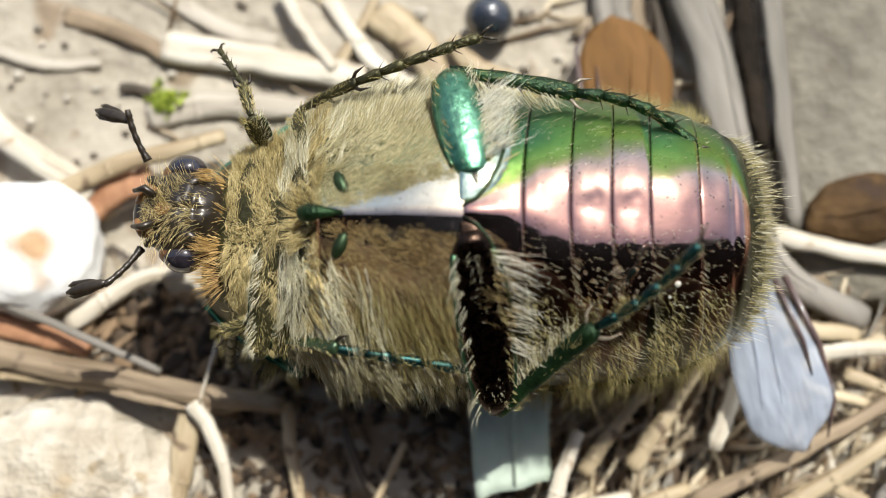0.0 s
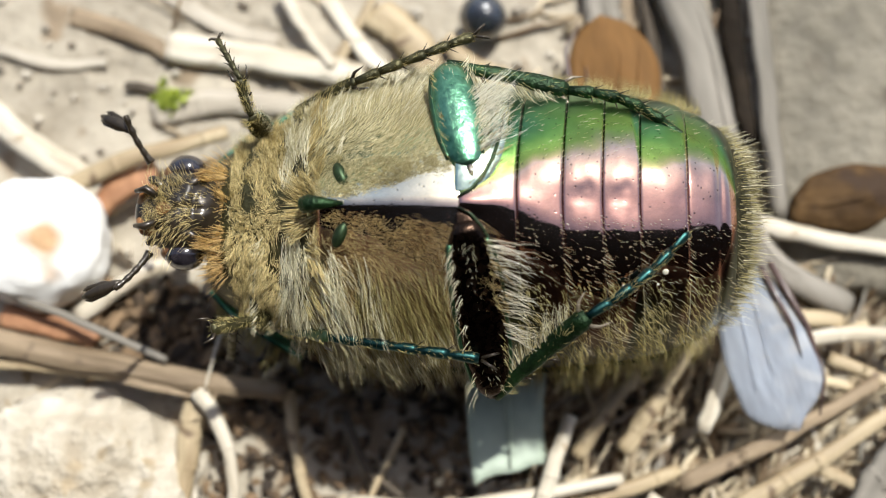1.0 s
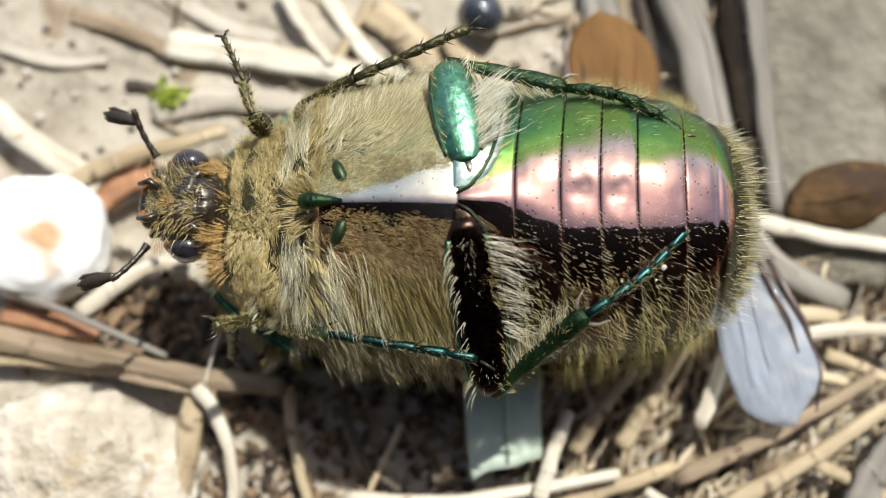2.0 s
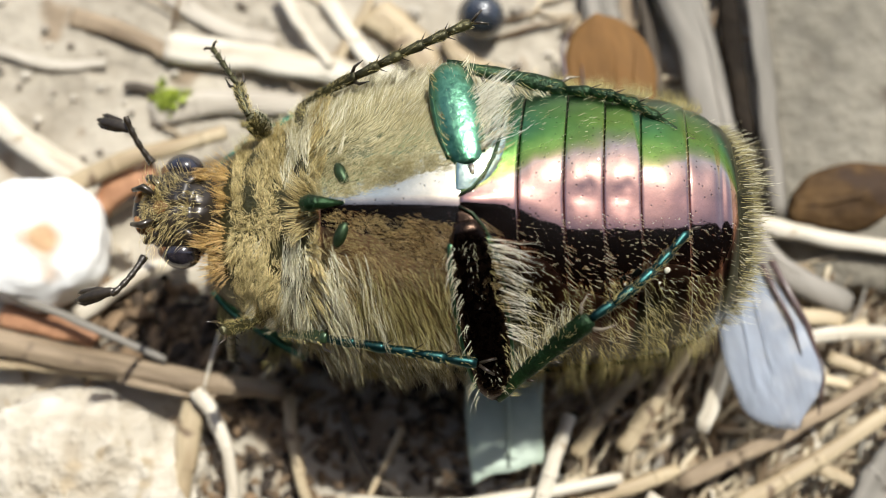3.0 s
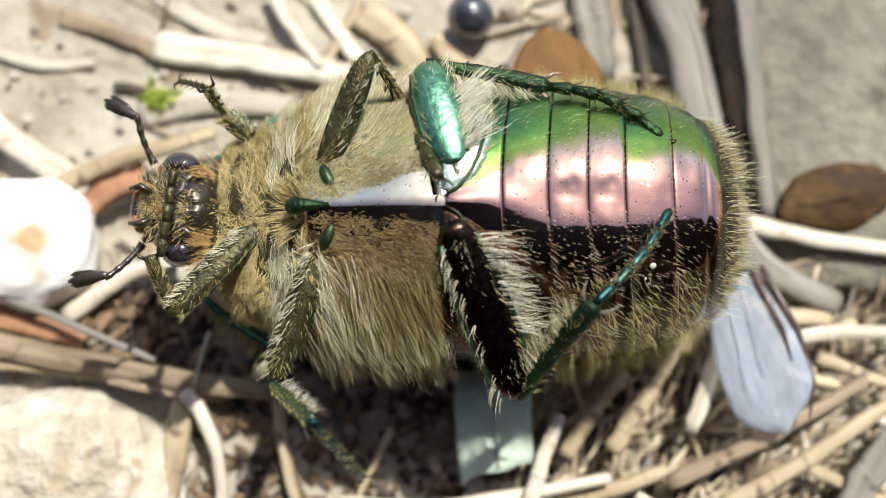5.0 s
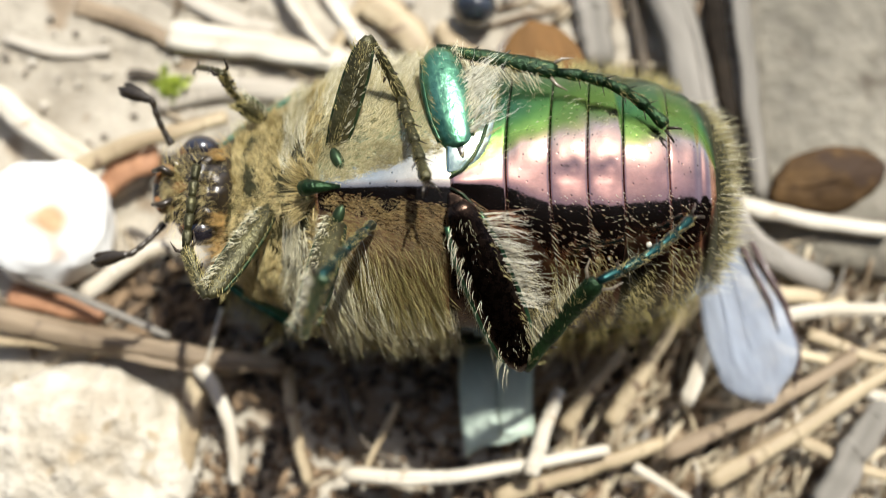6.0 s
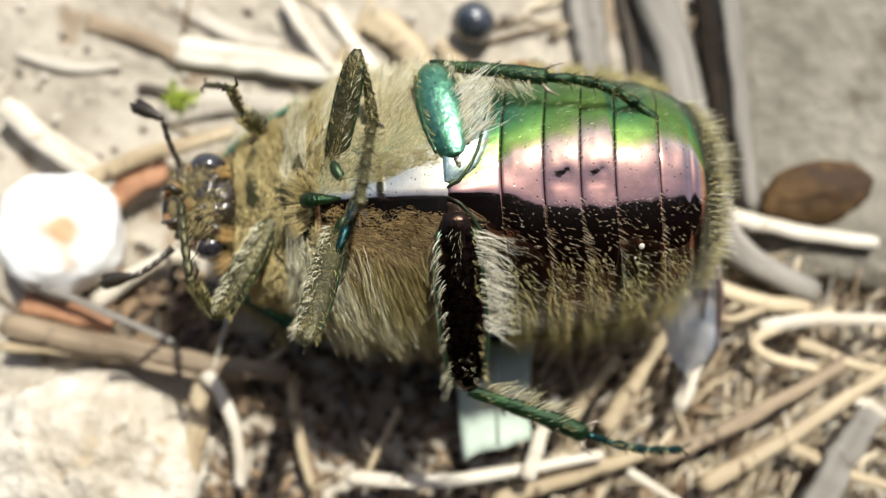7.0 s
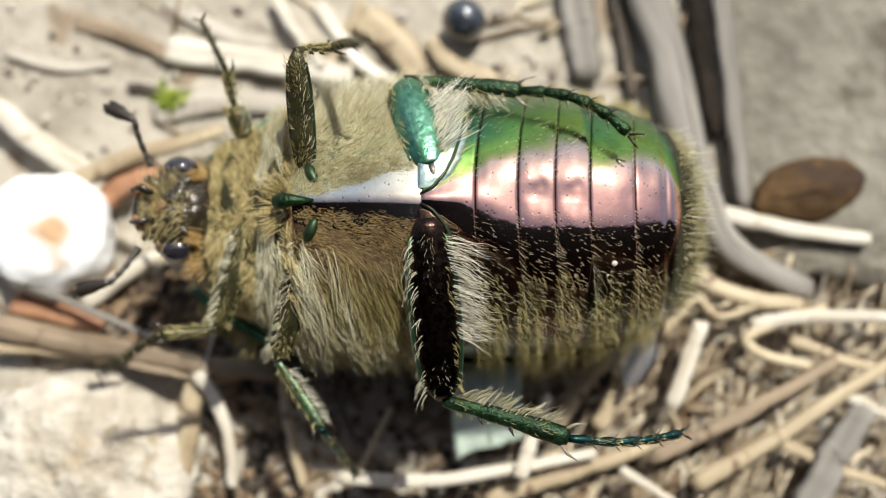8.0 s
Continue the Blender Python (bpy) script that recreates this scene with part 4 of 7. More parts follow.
def coat(beetle):
    """The fur of the body, patch by patch."""
    for side in (1, -1):
        # short fuzz of the breast: velvety, painted pale as if sunlit; sparse over copper and painted shaded brown on
        # the other half
        p, n = root_grid(-3.95, 0.2, *((0.03, 4.4) if side > 0 else (-4.4, -0.03)), 17000 if side > 0 else 15000)
        edge = np.interp(p[:, 0], (-3.9, -2.8, -1.4, 0.0), (0.16, 0.25, 0.65, 1.0) if side > 0 else (0.12, 0.3, 0.45, 0.6))
        keep = np.abs(p[:, 1]) > edge + rng.normal(0, 0.08, len(p)) + 0.14 * np.array([noise.noise(Vector(q) * 1.9) for q in p])
        p, n = p[keep], n[keep]
        p = p + n * (0.26 * np.exp(-np.abs(p[:, 1]) / 0.5) * (1 - 0.6 * (p[:, 0] + 4.15) / 4.7))[:, None]
        out = np.clip((np.abs(p[:, 1]) - 0.8) / 3, 0, 1)
        fl = np.stack([0.8 - 0.45 * out, side * (0.1 + 0.8 * out), -0.3 * out], 1)
        size = np.interp(np.abs(p[:, 1]), (0.3, 1.6, 3.2, 4.4), (0.55, 0.75, 1.2, 1.6)) if side > 0 else np.interp(np.abs(p[:, 1]), (0.2, 1.2, 2.4, 3.6), (0.5, 0.65, 0.9, 1.4))
        fur("breast_fur", p, n, fl, (0.13, 0.30), 0.0055, SUNLIT_FUZZ if side > 0 else SHADED_FUZZ, beetle, "short velvety olive-gold breast fuzz in a sunlit tone" if side > 0 else "short brown-gold breast fuzz in a shaded tone", 0.4, 0.22, 0.35, strands=False, scale=size)
        if side > 0:
            # fuzz closing in on the crest
            p, n = root_grid(-4.0, -0.2, 0.1, 1.4, 3800)
            keep = p[:, 1] > np.interp(p[:, 0], (-3.8, -2.6, -1.4, -0.2), (0.14, 0.22, 0.6, 1.0)) + rng.normal(0, 0.05, len(p))
            p, n = p[keep], n[keep]
            p = p + n * (0.26 * np.exp(-np.abs(p[:, 1]) / 0.5) * (1 - 0.6 * (p[:, 0] + 4.15) / 4.7))[:, None]
            fur("breast_fur", p, n, (0.35, 0.1, 0.0), (0.10, 0.24), 0.0058, SUNLIT_FUZZ, beetle, "short fuzz beside the breast crest", 0.6, 0.3, strands=False)
        # long pale tufts beside the middle hips
        p, n = root_grid(-4.2, -3.0, *((1.5, 3.2) if side > 0 else (-3.6, -1.1)), 190 if side > 0 else 420)
        fl = np.stack([np.full(len(p), 0.45), np.full(len(p), side * 0.9), np.full(len(p), -0.2)], 1)
        fur("breast_tuft", p, n, fl, (0.8, 1.5) if side < 0 else (0.35, 0.7), 0.0105, PALE_HAIR, beetle, "long pale straw-coloured tuft", 0.5, 0.4, 0.6, 0.25)
        # combed fan of the breast
        p, n = root_grid(-3.7, -0.3 if side > 0 else -1.7, *((2.6, 4.2) if side > 0 else (-4.3, -1.2)), 420 if side > 0 else 520)
        keep = np.abs(p[:, 1]) > 1.2 + 2.2 * rng.uniform(0, 1, len(p))**1.6 + 0.5 * np.clip(p[:, 0] + 2.6, 0, 1)
        p, n = p[keep], n[keep]
        fl = np.stack([0.45 + 0.16 * (p[:, 0] + 2), np.full(len(p), side * 1.0), np.full(len(p), -0.2)], 1)
        fur("breast_fan", p, n, fl, (0.7, 1.4) if side < 0 else (0.4, 0.8), 0.010, PALE_HAIR, beetle, "pale combed fan of breast hair", 0.3, 0.14, 0.35, 0.2, strands=side < 0)
        if side < 0:
            p, n = root_grid(-2.6, 0.1, -4.4, -1.6, 1300)
            keep = np.abs(p[:, 1]) > 1.6 + 2.4 * rng.uniform(0, 1, len(p))
            p, n = p[keep], n[keep]
            fl = np.stack([np.full(len(p), 0.3), np.full(len(p), -1.0), np.full(len(p), -0.2)], 1)
            fur("breast_fan", p, n, fl, (0.5, 1.0), 0.008, OLIVE_HAIR, beetle, "golden-brown combed breast hair", 0.3, 0.14, 0.35, strands=False)
        # lower flank of the breast
        p, n = root_grid(-4.0, 0.6, *((3.7, 4.75) if side > 0 else (-4.75, -3.5)), 900)
        fl = np.stack([np.full(len(p), 0.35), np.full(len(p), side * 0.9), np.full(len(p), -0.2)], 1)
        fur("flank_fur", p, n, fl, (0.5, 1.1), 0.010, PALE_HAIR, beetle, "long pale flank fur", 0.3, 0.25)
        # forebreast: matted golden locks with dark gaps
        p, n = root_grid(-6.8, -5.0, *((0.0, 3.2) if side > 0 else (-3.2, 0.0)), 5200)
        fl = np.stack([0.1 - 0.3 * np.exp(-np.abs(p[:, 1]) / 0.5), side * 0.9 * np.clip(np.abs(p[:, 1]) / 0.9, 0, 1), np.full(len(p), -0.1)], 1)
        fur("forebreast_fur", p, n, fl * 0.7, (0.22, 0.5), 0.0075, GOLD_HAIR, beetle, "matted golden forebreast fur", 0.6, 0.55, 0.9, 0.12, tangle=1.0)
        p, n = root_grid(-5.0, -4.1, *((0.7, 3.6) if side > 0 else (-3.8, -0.6)), 1300)
        fl = np.stack([np.full(len(p), 0.15), np.full(len(p), side * 0.9), np.full(len(p), -0.15)], 1)
        fur("forebreast_tuft", p, n, fl, (0.4, 0.85), 0.0085, PALE_HAIR, beetle, "pale curling locks over the forebreast", 0.5, 0.5, 0.8, 0.12, tangle=0.9)
        # collar behind the head, in two clumps
        for c in (0.55, 1.45):
            m = 110
            x, y = rng.normal(-7.1, 0.10, m), side * (c + rng.normal(0, 0.2, m))
            a = angle_many(x, y)
            fl = np.stack([np.full(m, -0.8), (y - side * c) * 1.4 + side * 0.1, np.full(m, 0.1)], 1)
            fur("collar_brush", belly_many(x, a), np.stack([np.zeros(m), np.cos(a), np.sin(a)], 1), fl, (0.45, 0.8), 0.0105, ORANGE_HAIR, beetle, "orange-gold brush behind the head", 0.4, 0.14, 0.3, strands=False)
        # neck shield edge
        m = 420
        x = rng.uniform(-7.9, -4.9, m)
        a = radians(-12) * rng.uniform(0, 2.2, m)
        p = np.array([shell_row(q, b if side > 0 else math.pi - b, 0.8, 1.14) for q, b in zip(x, a)])
        n = np.tile((0, side * 1.0, 0.3), (m, 1))
        fur("neck_fringe", p, n, (-0.1, side * 0.3, 0.1), (0.25, 0.6) if side > 0 else (0.5, 1.1), 0.0085, PALE_HAIR if side > 0 else OLIVE_HAIR, beetle, "fine fringe along the neck shield", 0.6, 0.3)
        # flank tufts, sternite by sternite, curving down over the rim
        for x0, x1 in ((2.1, 3.3), (3.4, 4.5), (4.6, 5.7), (5.8, 7.0), (7.1, 8.6)):
            m = 330
            x = x0 + (x1 - x0) * (0.05 + 0.8 * rng.uniform(0, 1, m))
            a = np.radians(4 + (24 if side > 0 else 58) * rng.uniform(0, 1, m)**1.3)
            n = np.stack([np.zeros(m), side * np.cos(a), np.sin(a)], 1)
            p = belly_many(x, a if side > 0 else math.pi - a, 0.05)
            fl = np.stack([0.8 + 0.4 * (x - x0) / (x1 - x0), np.full(m, side * 0.35), np.full(m, -0.05)], 1)
            fur("flank_fringe", p, n, fl, (0.5, 0.95) if side < 0 else (0.3, 0.6), 0.0075, OLIVE_HAIR, beetle, "curved yellowish tuft on the flank", 0.25, 0.10, 0.1, strands=False, pull=(-0.8, side * 0.75, -0.35), scale=np.interp(np.degrees(a), (10, 30, 60), (1.0, 0.85, 0.4)))
        # wing case edge
        m = 300
        x = rng.uniform(-4.5, 8.8, m)
        p = np.array([shell_row(q, radians(-8) if side > 0 else radians(-172), 1.0, 1.04) for q in x])
        n = np.tile((0, side * 1.0, 0.2), (m, 1))
        fur("edge_fringe", p, n, (0.5, side * 0.4, -0.1), (0.3, 0.6), 0.009, OLIVE_HAIR, beetle, "olive fringe along the wing case edge", 0.6, 0.3)
    # tail fringe: a dense short brush and longer single hairs
    for m, long, thick, mat in ((1100, (0.2, 0.45), 0.0085, DUSK_HAIR), (260, (0.45, 0.85), 0.010, PALE_HAIR)):
        a = rng.uniform(radians(6), radians(174), m)
        p = belly_many(rng.uniform(8.95, 10.0, m), a, 0.02)
        n = np.stack([np.full(m, 0.9), np.cos(a) * 0.7, np.sin(a) * 0.2], 1)
        fur("tail_fringe", p, n, (0.8, 0, 0), long, thick, mat, beetle, "golden fringe round the tail", 0.6, 0.15, 0.1, strands=False)
    # ruff along the front of the breast plate
    p, n = root_grid(-4.35, -3.6, -4.2, 4.2, 1300)
    fl = np.stack([np.where(np.abs(p[:, 1]) < 0.7, -0.7, 0.35), np.sign(p[:, 1]) * 0.6, np.full(len(p), 0.1)], 1)
    keep = np.abs(p[:, 1]) > 0.22
    fur("breast_ruff", p[keep], n[keep], fl[keep], (0.35, 0.7), 0.0095, GOLD_HAIR, beetle, "golden ruff before the breast plate", 0.4, 0.35, 0.3, 0.15)
    # tuft before the breast spur
    p, n = root_grid(-4.5, -4.0, -0.8, 0.8, 220)
    fl = np.stack([np.full(len(p), -0.9), p[:, 1] * 0.9, np.full(len(p), 0.1)], 1)
    fur("spur_tuft", p, n, fl, (0.4, 0.7), 0.0095, GOLD_HAIR, beetle, "golden tuft before the breast spur", 0.5, 0.2, strands=False)
    for q in ((6.55, -1.9, 0.14), (6.35, -2.25, 0.06), (5.3, -2.3, 0.05)):
        part("clinging_grain", placed(ball((0, 0, 0), (1, 0.85, 0.6), 8, 12), belly(q[0], angle_at(q[0], q[1]), 0.08), (20, 10, 30), (q[2] * 0.75,) * 3), GRAIN, beetle, "pale mineral grain stuck to the belly")


def head_part(beetle):
    """The head, about its joint with the neck."""
    verts, faces = ball((0, 0, 0), (1, 1, 1), 64, 90)
    out = []
    for v in verts:
        x, y, z = v
        snout = max(0.0, -x)
        k = 1 + 0.07 * noise.noise(Vector((x * 2.2, y * 2.2, 4.0))) + 0.03 * noise.noise(Vector((x * 6, y * 6, 8.0))) - 0.06 * math.exp(-((x - 0.35 - 0.3 * y * y) / 0.09)**2) - 0.05 * math.exp(-(y / 0.07)**2)
        out.append((-1.0 + x * 1.4 - 0.15 * snout**3, y * (1.55 - 0.45 * snout**2), 0.05 + z * k * (1.15 - 0.55 * snout**2)))
    head = part("head", (out, faces), BLACK, beetle, "dark head with golden hairs and short feelers")
    for side in (1, -1):
        part("eye", placed(ball((0, 0, 0), (0.62, 0.5, 0.52), 18, 26), (-0.95, side * 1.38, 0.28)), EYE, head, "bulging glossy black eye")
        part("eye_rim", placed(ball((0, 0, 0), (0.62, 0.40, 0.48), 14, 22), (-1.13, side * 1.26, 0.20)), RUST, head, "orange-brown rim round the eye")
        part("cheek", placed(ball((0, 0, 0), (0.4, 0.24, 0.13), 12, 18), (-0.75, side * 0.85, 0.9), (-18 * side, 0, 25 * side)), BLACK, head, "shiny black cheek plate")
        part("jaw", placed(ball((0, 0, 0), (0.42, 0.2, 0.2), 10, 16), (-1.75, side * 0.85, 0.62), (0, 0, -35 * side)), BLACK, head, "shiny black jaw")
        part("mandible", tube([(-1.7, side * 0.75, 0.65), (-2.15, side * 0.6, 0.7), (-2.4, side * 0.25, 0.55)], [0.2, 0.2, 0.08], 10, 0.7), AMBER, head, "orange-brown mouthpart")
        part("palp", tube([(-1.6, side * 0.35, 0.95), (-2.0, side * 0.6, 1.2), (-2.35, side * 0.55, 1.05)], [0.1, 0.13, 0.07], 10), BLACK, head)
        m = 70
        r = np.stack([rng.uniform(-0.3, 0.0, m), side * rng.uniform(0.9, 1.3, m), rng.uniform(0.7, 0.9, m)], 1)
        fur("cheek_brush", r, np.tile((0.0, 0.0, 1.0), (m, 1)), (-0.6, -side * 0.1, 0.2), (0.25, 0.5), 0.0105, ORANGE_HAIR, head, "orange bristle brush behind the mouth", 0.5, 0.2, strands=False)
    part("mentum", placed(ball((0, 0, 0), (0.4, 0.3, 0.2), 12, 18), (-1.35, 0, 0.93)), AMBER, head, "brown chin plate")
    part("lip", placed(ball((0, 0, 0), (0.35, 0.75, 0.3), 12, 20), (-2.3, 0, 0.05)), BLACK, head, "shiny dark rim of the head")
    m = 950
    r = np.stack([rng.uniform(-2.15, -0.55, m), rng.normal(0.0, 0.5, m), np.full(m, 0.9)], 1)
    r[:, 2] = 1.13 - 0.14 * np.abs(r[:, 1]) - 0.25 * np.clip(-r[:, 0] - 1.4, 0, 2)
    fl = np.stack([-0.3 - 0.5 * (r[:, 0] + 1.3), r[:, 1] * 0.9, np.full(m, 0.2)], 1)
    fur("face_tuft", r, np.tile((0, 0, 1.0), (m, 1)), fl, (0.14, 0.36), 0.0078, GOLD_HAIR, head, "golden stubble round the mouth", 0.9, 0.4, 0.8, tangle=0.9, strands=False)
    m = 170
    r = np.stack([rng.uniform(-0.7, 0.35, m), rng.uniform(-1.25, 1.25, m), np.zeros(m)], 1)
    r[:, 2] = 0.05 + 1.15 * np.sqrt(np.clip(1 - (r[:, 1] / 1.55)**2 - ((r[:, 0] + 1.0) / 1.4)**2, 0.02, 1))
    n = np.stack([np.full(m, 0.3), r[:, 1] * 0.5, np.full(m, 1.0)], 1)
    fur("throat_tuft", r, n, (-0.6, 0.0, 0.1), (0.15, 0.4), 0.0075, GOLD_HAIR, head, "golden hairs of the throat", 0.6, 0.4, 0.6, strands=False, tangle=0.8)
    return head


def antenna(beetle, long):
    """Feeler in two pieces: a beaded shaft and a club of three leaves."""
    path, radii = [], []
    for i in range(25):
        u = i / 24
        path.append((u * long, 0.08 * math.sin(3 * u), 0.06 * math.sin(2 * u)))
        radii.append(0.1 + 0.013 * math.cos(u * 6.28 * 4.5) + (0.04 if u < 0.15 else 0))
    shaft = part("antenna_shaft", tube(path, radii, 10), BLACK, beetle, "beaded dark brown feeler shaft")
    club = part("antenna_club", tube([(0, 0, 0), (0.2, 0, 0), (0.7, 0.02, 0.03), (1.1, 0.05, 0.05), (1.35, 0.06, 0.06)], [0.08, 0.15, 0.2, 0.16, 0.04], 12, 0.45), BLACK, beetle, "dark shiny feeler club of three leaves")
    part("club_leaf", tube([(0.15, 0.05, 0), (0.6, 0.15, 0.02), (1.1, 0.2, 0.02), (1.3, 0.18, 0)], [0.05, 0.1, 0.1, 0.02], 10, 0.5), BLACK, club)
    part("club_leaf", tube([(0.15, -0.05, 0), (0.6, -0.14, 0.02), (1.1, -0.16, 0.02), (1.28, -0.15, 0)], [0.05, 0.1, 0.1, 0.02], 10, 0.5), BLACK, club)
    return shaft, club


def leg_fur(seg, length, count, radius, sides, mat, lengths=(0.25, 0.5), width=0.01, label="", flow=0.6, lo=0.08, hi=0.95, bow=0.0, sag=0.0, droop=0.5, spread=0.25):
    """Hairs along a leg piece; sides picks the way round it, in degrees from its y axis."""
    u = rng.uniform(lo, hi, count) * length
    a = np.radians(rng.uniform(*sides, count))
    n = np.stack([np.zeros(count), np.cos(a), np.sin(a)], 1)
    r = np.stack([u, bow * np.sin(math.pi * u / length), -sag * (u / length)**2 * length], 1) + n * radius
    fur("leg_hair", r, n, (flow, 0, 0), lengths, width, mat, seg, label, 1.0, spread, droop, strands=False)


def leg(beetle, kind, lengths, girth, side, colour, brush, bow=0.0):
    """Three keyed pieces: thigh, shin with spurs, and a jointed foot with claws. Each lies along its own x axis."""
    lf, lt, ls = lengths
    prof = [(0.0, 0.4), (0.05, 0.66), (0.18, 0.9), (0.5, 1.05), (0.8, 0.92), (0.95, 0.62), (1.0, 0.3)]
    us = np.linspace(0, 1, 22)
    rad = [girth * float(spline([p[0] for p in prof], [p[1] for p in prof], u)) for u in us]
    femur = part(kind + "_femur", tube([(u * lf, 0, 0.05 * math.sin(3 * u)) for u in us], rad, 18, 0.5), colour, beetle, "glossy metallic thigh edged with hairs")
    leg_fur(femur, lf, 130 if kind == "hind" or side > 0 else 300, girth * 0.8, (140, 220) if kind == "hind" else (100, 260), PALE_HAIR, (0.4, 0.9) if kind == "hind" else (0.25, 0.6) if side < 0 else (0.15, 0.4), 0.0098, flow=0.5, spread=0.2, droop=0.6)
    if kind != "hind":
        leg_fur(femur, lf, 800, girth * 0.55, (0, 180), OLIVE_HAIR, (0.06, 0.17), 0.0058)
    else:
        leg_fur(femur, lf, 110, girth * 0.5, (35, 145), PALE_HAIR, (0.06, 0.22), 0.0055)
    leg_fur(femur, lf, 110, girth * 0.75, (-30, 40), OLIVE_HAIR, (0.2, 0.45), 0.009)
    for k in (-1, 1):
        part("edge_ridge", tube([(u * lf, k * 0.93 * r, 0.10 * r) for u, r in list(zip(us, rad))[2:-2]], [(0.09 if kind == "hind" else 0.05) + 0.03 * math.sin(3.1 * u) for u in us[2:-2]], 8), LEG_GREEN if kind == "hind" else DARK_GREEN, femur)
    if brush:
        leg_fur(femur, lf, 260, girth * 0.75, (-25, 25) if side < 0 else (155, 205), WHITE_HAIR, (0.9, 1.8), 0.0115, "long whitish brush along the thigh", 0.3, 0.1, 0.66, spread=0.13, droop=0.25)
    us = np.linspace(0, 1, 20)
    tg = girth * (0.41 if kind == "hind" else 0.5)
    tibia = part(kind + "_tibia", tube([(u * lt, 0.05 * math.sin(3.1 * u), 0) for u in us],
                 [tg * (0.62 + 0.55 * u + 0.06 * math.sin(u * 19)) * (0.6 if u > 0.97 else 1) for u in us], 14, 0.6), SHIN_GREEN if kind == "hind" else OLIVE_SHIN if side < 0 and kind == "middle" else BRONZE, beetle, "dark toothed shin with spurs")
    for k in (-1, 1):
        part("spur", tube([(lt * 0.95, k * tg * 0.7, 0), (lt * 1.02, k * tg * 1.6, 0.02), (lt * 1.02 + 0.38, k * tg * 2.0, 0.0)], [0.07, 0.055, 0.008], 7), SPUR if kind == "hind" else BLACK, tibia)
        part("tooth", tube([(lt * 0.3, k * tg * 0.6, 0), (lt * 0.34, k * tg * 1.25, 0)], [0.06, 0.012], 7), BLACK, tibia)
        part("tooth", tube([(lt * 0.55, k * tg * 0.7, 0), (lt * 0.6, k * tg * 1.5, 0)], [0.08, 0.012], 7), BLACK, tibia)
    leg_fur(tibia, lt, 150 if kind == "hind" else 220, tg * 0.8, (0, 360), OLIVE_HAIR, (0.12, 0.32), 0.0075)
    if brush:
        leg_fur(tibia, lt, 120, tg * 0.8, (150, 210) if side > 0 else (-30, 30), PALE_HAIR, (0.55, 1.0), 0.0105, "pale brush along the shin", 0.5, 0.1, 0.85, spread=0.15, droop=0.3)
    if kind == "middle" and side < 0:
        leg_fur(tibia, lt, 130, tg * 0.7, (-30, 30), WHITE_HAIR, (0.3, 0.6), 0.0098, "whitish brush along the shin", 0.4, 0.15, 0.95, spread=0.15, droop=0.3)
    foot = None
    fg = 0.10 if kind == "front" and side > 0 else 0.165 if kind == "middle" else 0.195 if side > 0 else 0.155
    skin = SHIN_GREEN if kind == "hind" and side > 0 else TEAL if kind == "hind" or (kind == "middle" and side < 0) else BRONZE
    for k in range(5):
        a, b = ls * k / 5.3, ls * (k + 1.02) / 5.3
        z = lambda x: -0.09 * (x / ls)**2 * ls
        v = lambda x: bow * math.sin(math.pi * x / ls)
        geo = tube([(q, v(q), z(q)) for q in (a, a + (b - a) * 0.3, a + (b - a) * 0.8, b)],
                   [fg * 0.75, fg * 0.85, fg * 1.1, fg * 0.85], 12, 0.85)
        if foot is None:
            foot = part(kind + "_tarsus", geo, skin, beetle, "slender beaded blue-green foot with claws")
        else:
            part("tarsomere", geo, skin, foot)
        if k < 4:
            for s in (-1, 1) if kind == "front" else (-1, -0.4, 0.4, 1):
                part("seta", tube([(b - 0.05, v(b) + s * fg * 0.7, z(b)), (b + 0.17, v(b) + s * fg * 2.0, z(b) - 0.05)], [0.028, 0.005], 5), BLACK, foot)
    if kind != "front":
        leg_fur(foot, ls, 200, fg * 0.7, (0, 360), OLIVE_HAIR, (0.1, 0.26), 0.0065, bow=bow, sag=0.09)
    zt = -0.09 * ls
    for s in (-1, 1):
        part("claw", tube([(ls * 0.96, s * 0.03, zt), (ls * 1.02, s * 0.16, zt + 0.02), (ls * 1.06, s * 0.24, zt - 0.06), (ls * 1.06, s * 0.25, zt - 0.2)], [0.05, 0.045, 0.03, 0.006], 8), BLACK, foot)
    return femur, tibia, foot


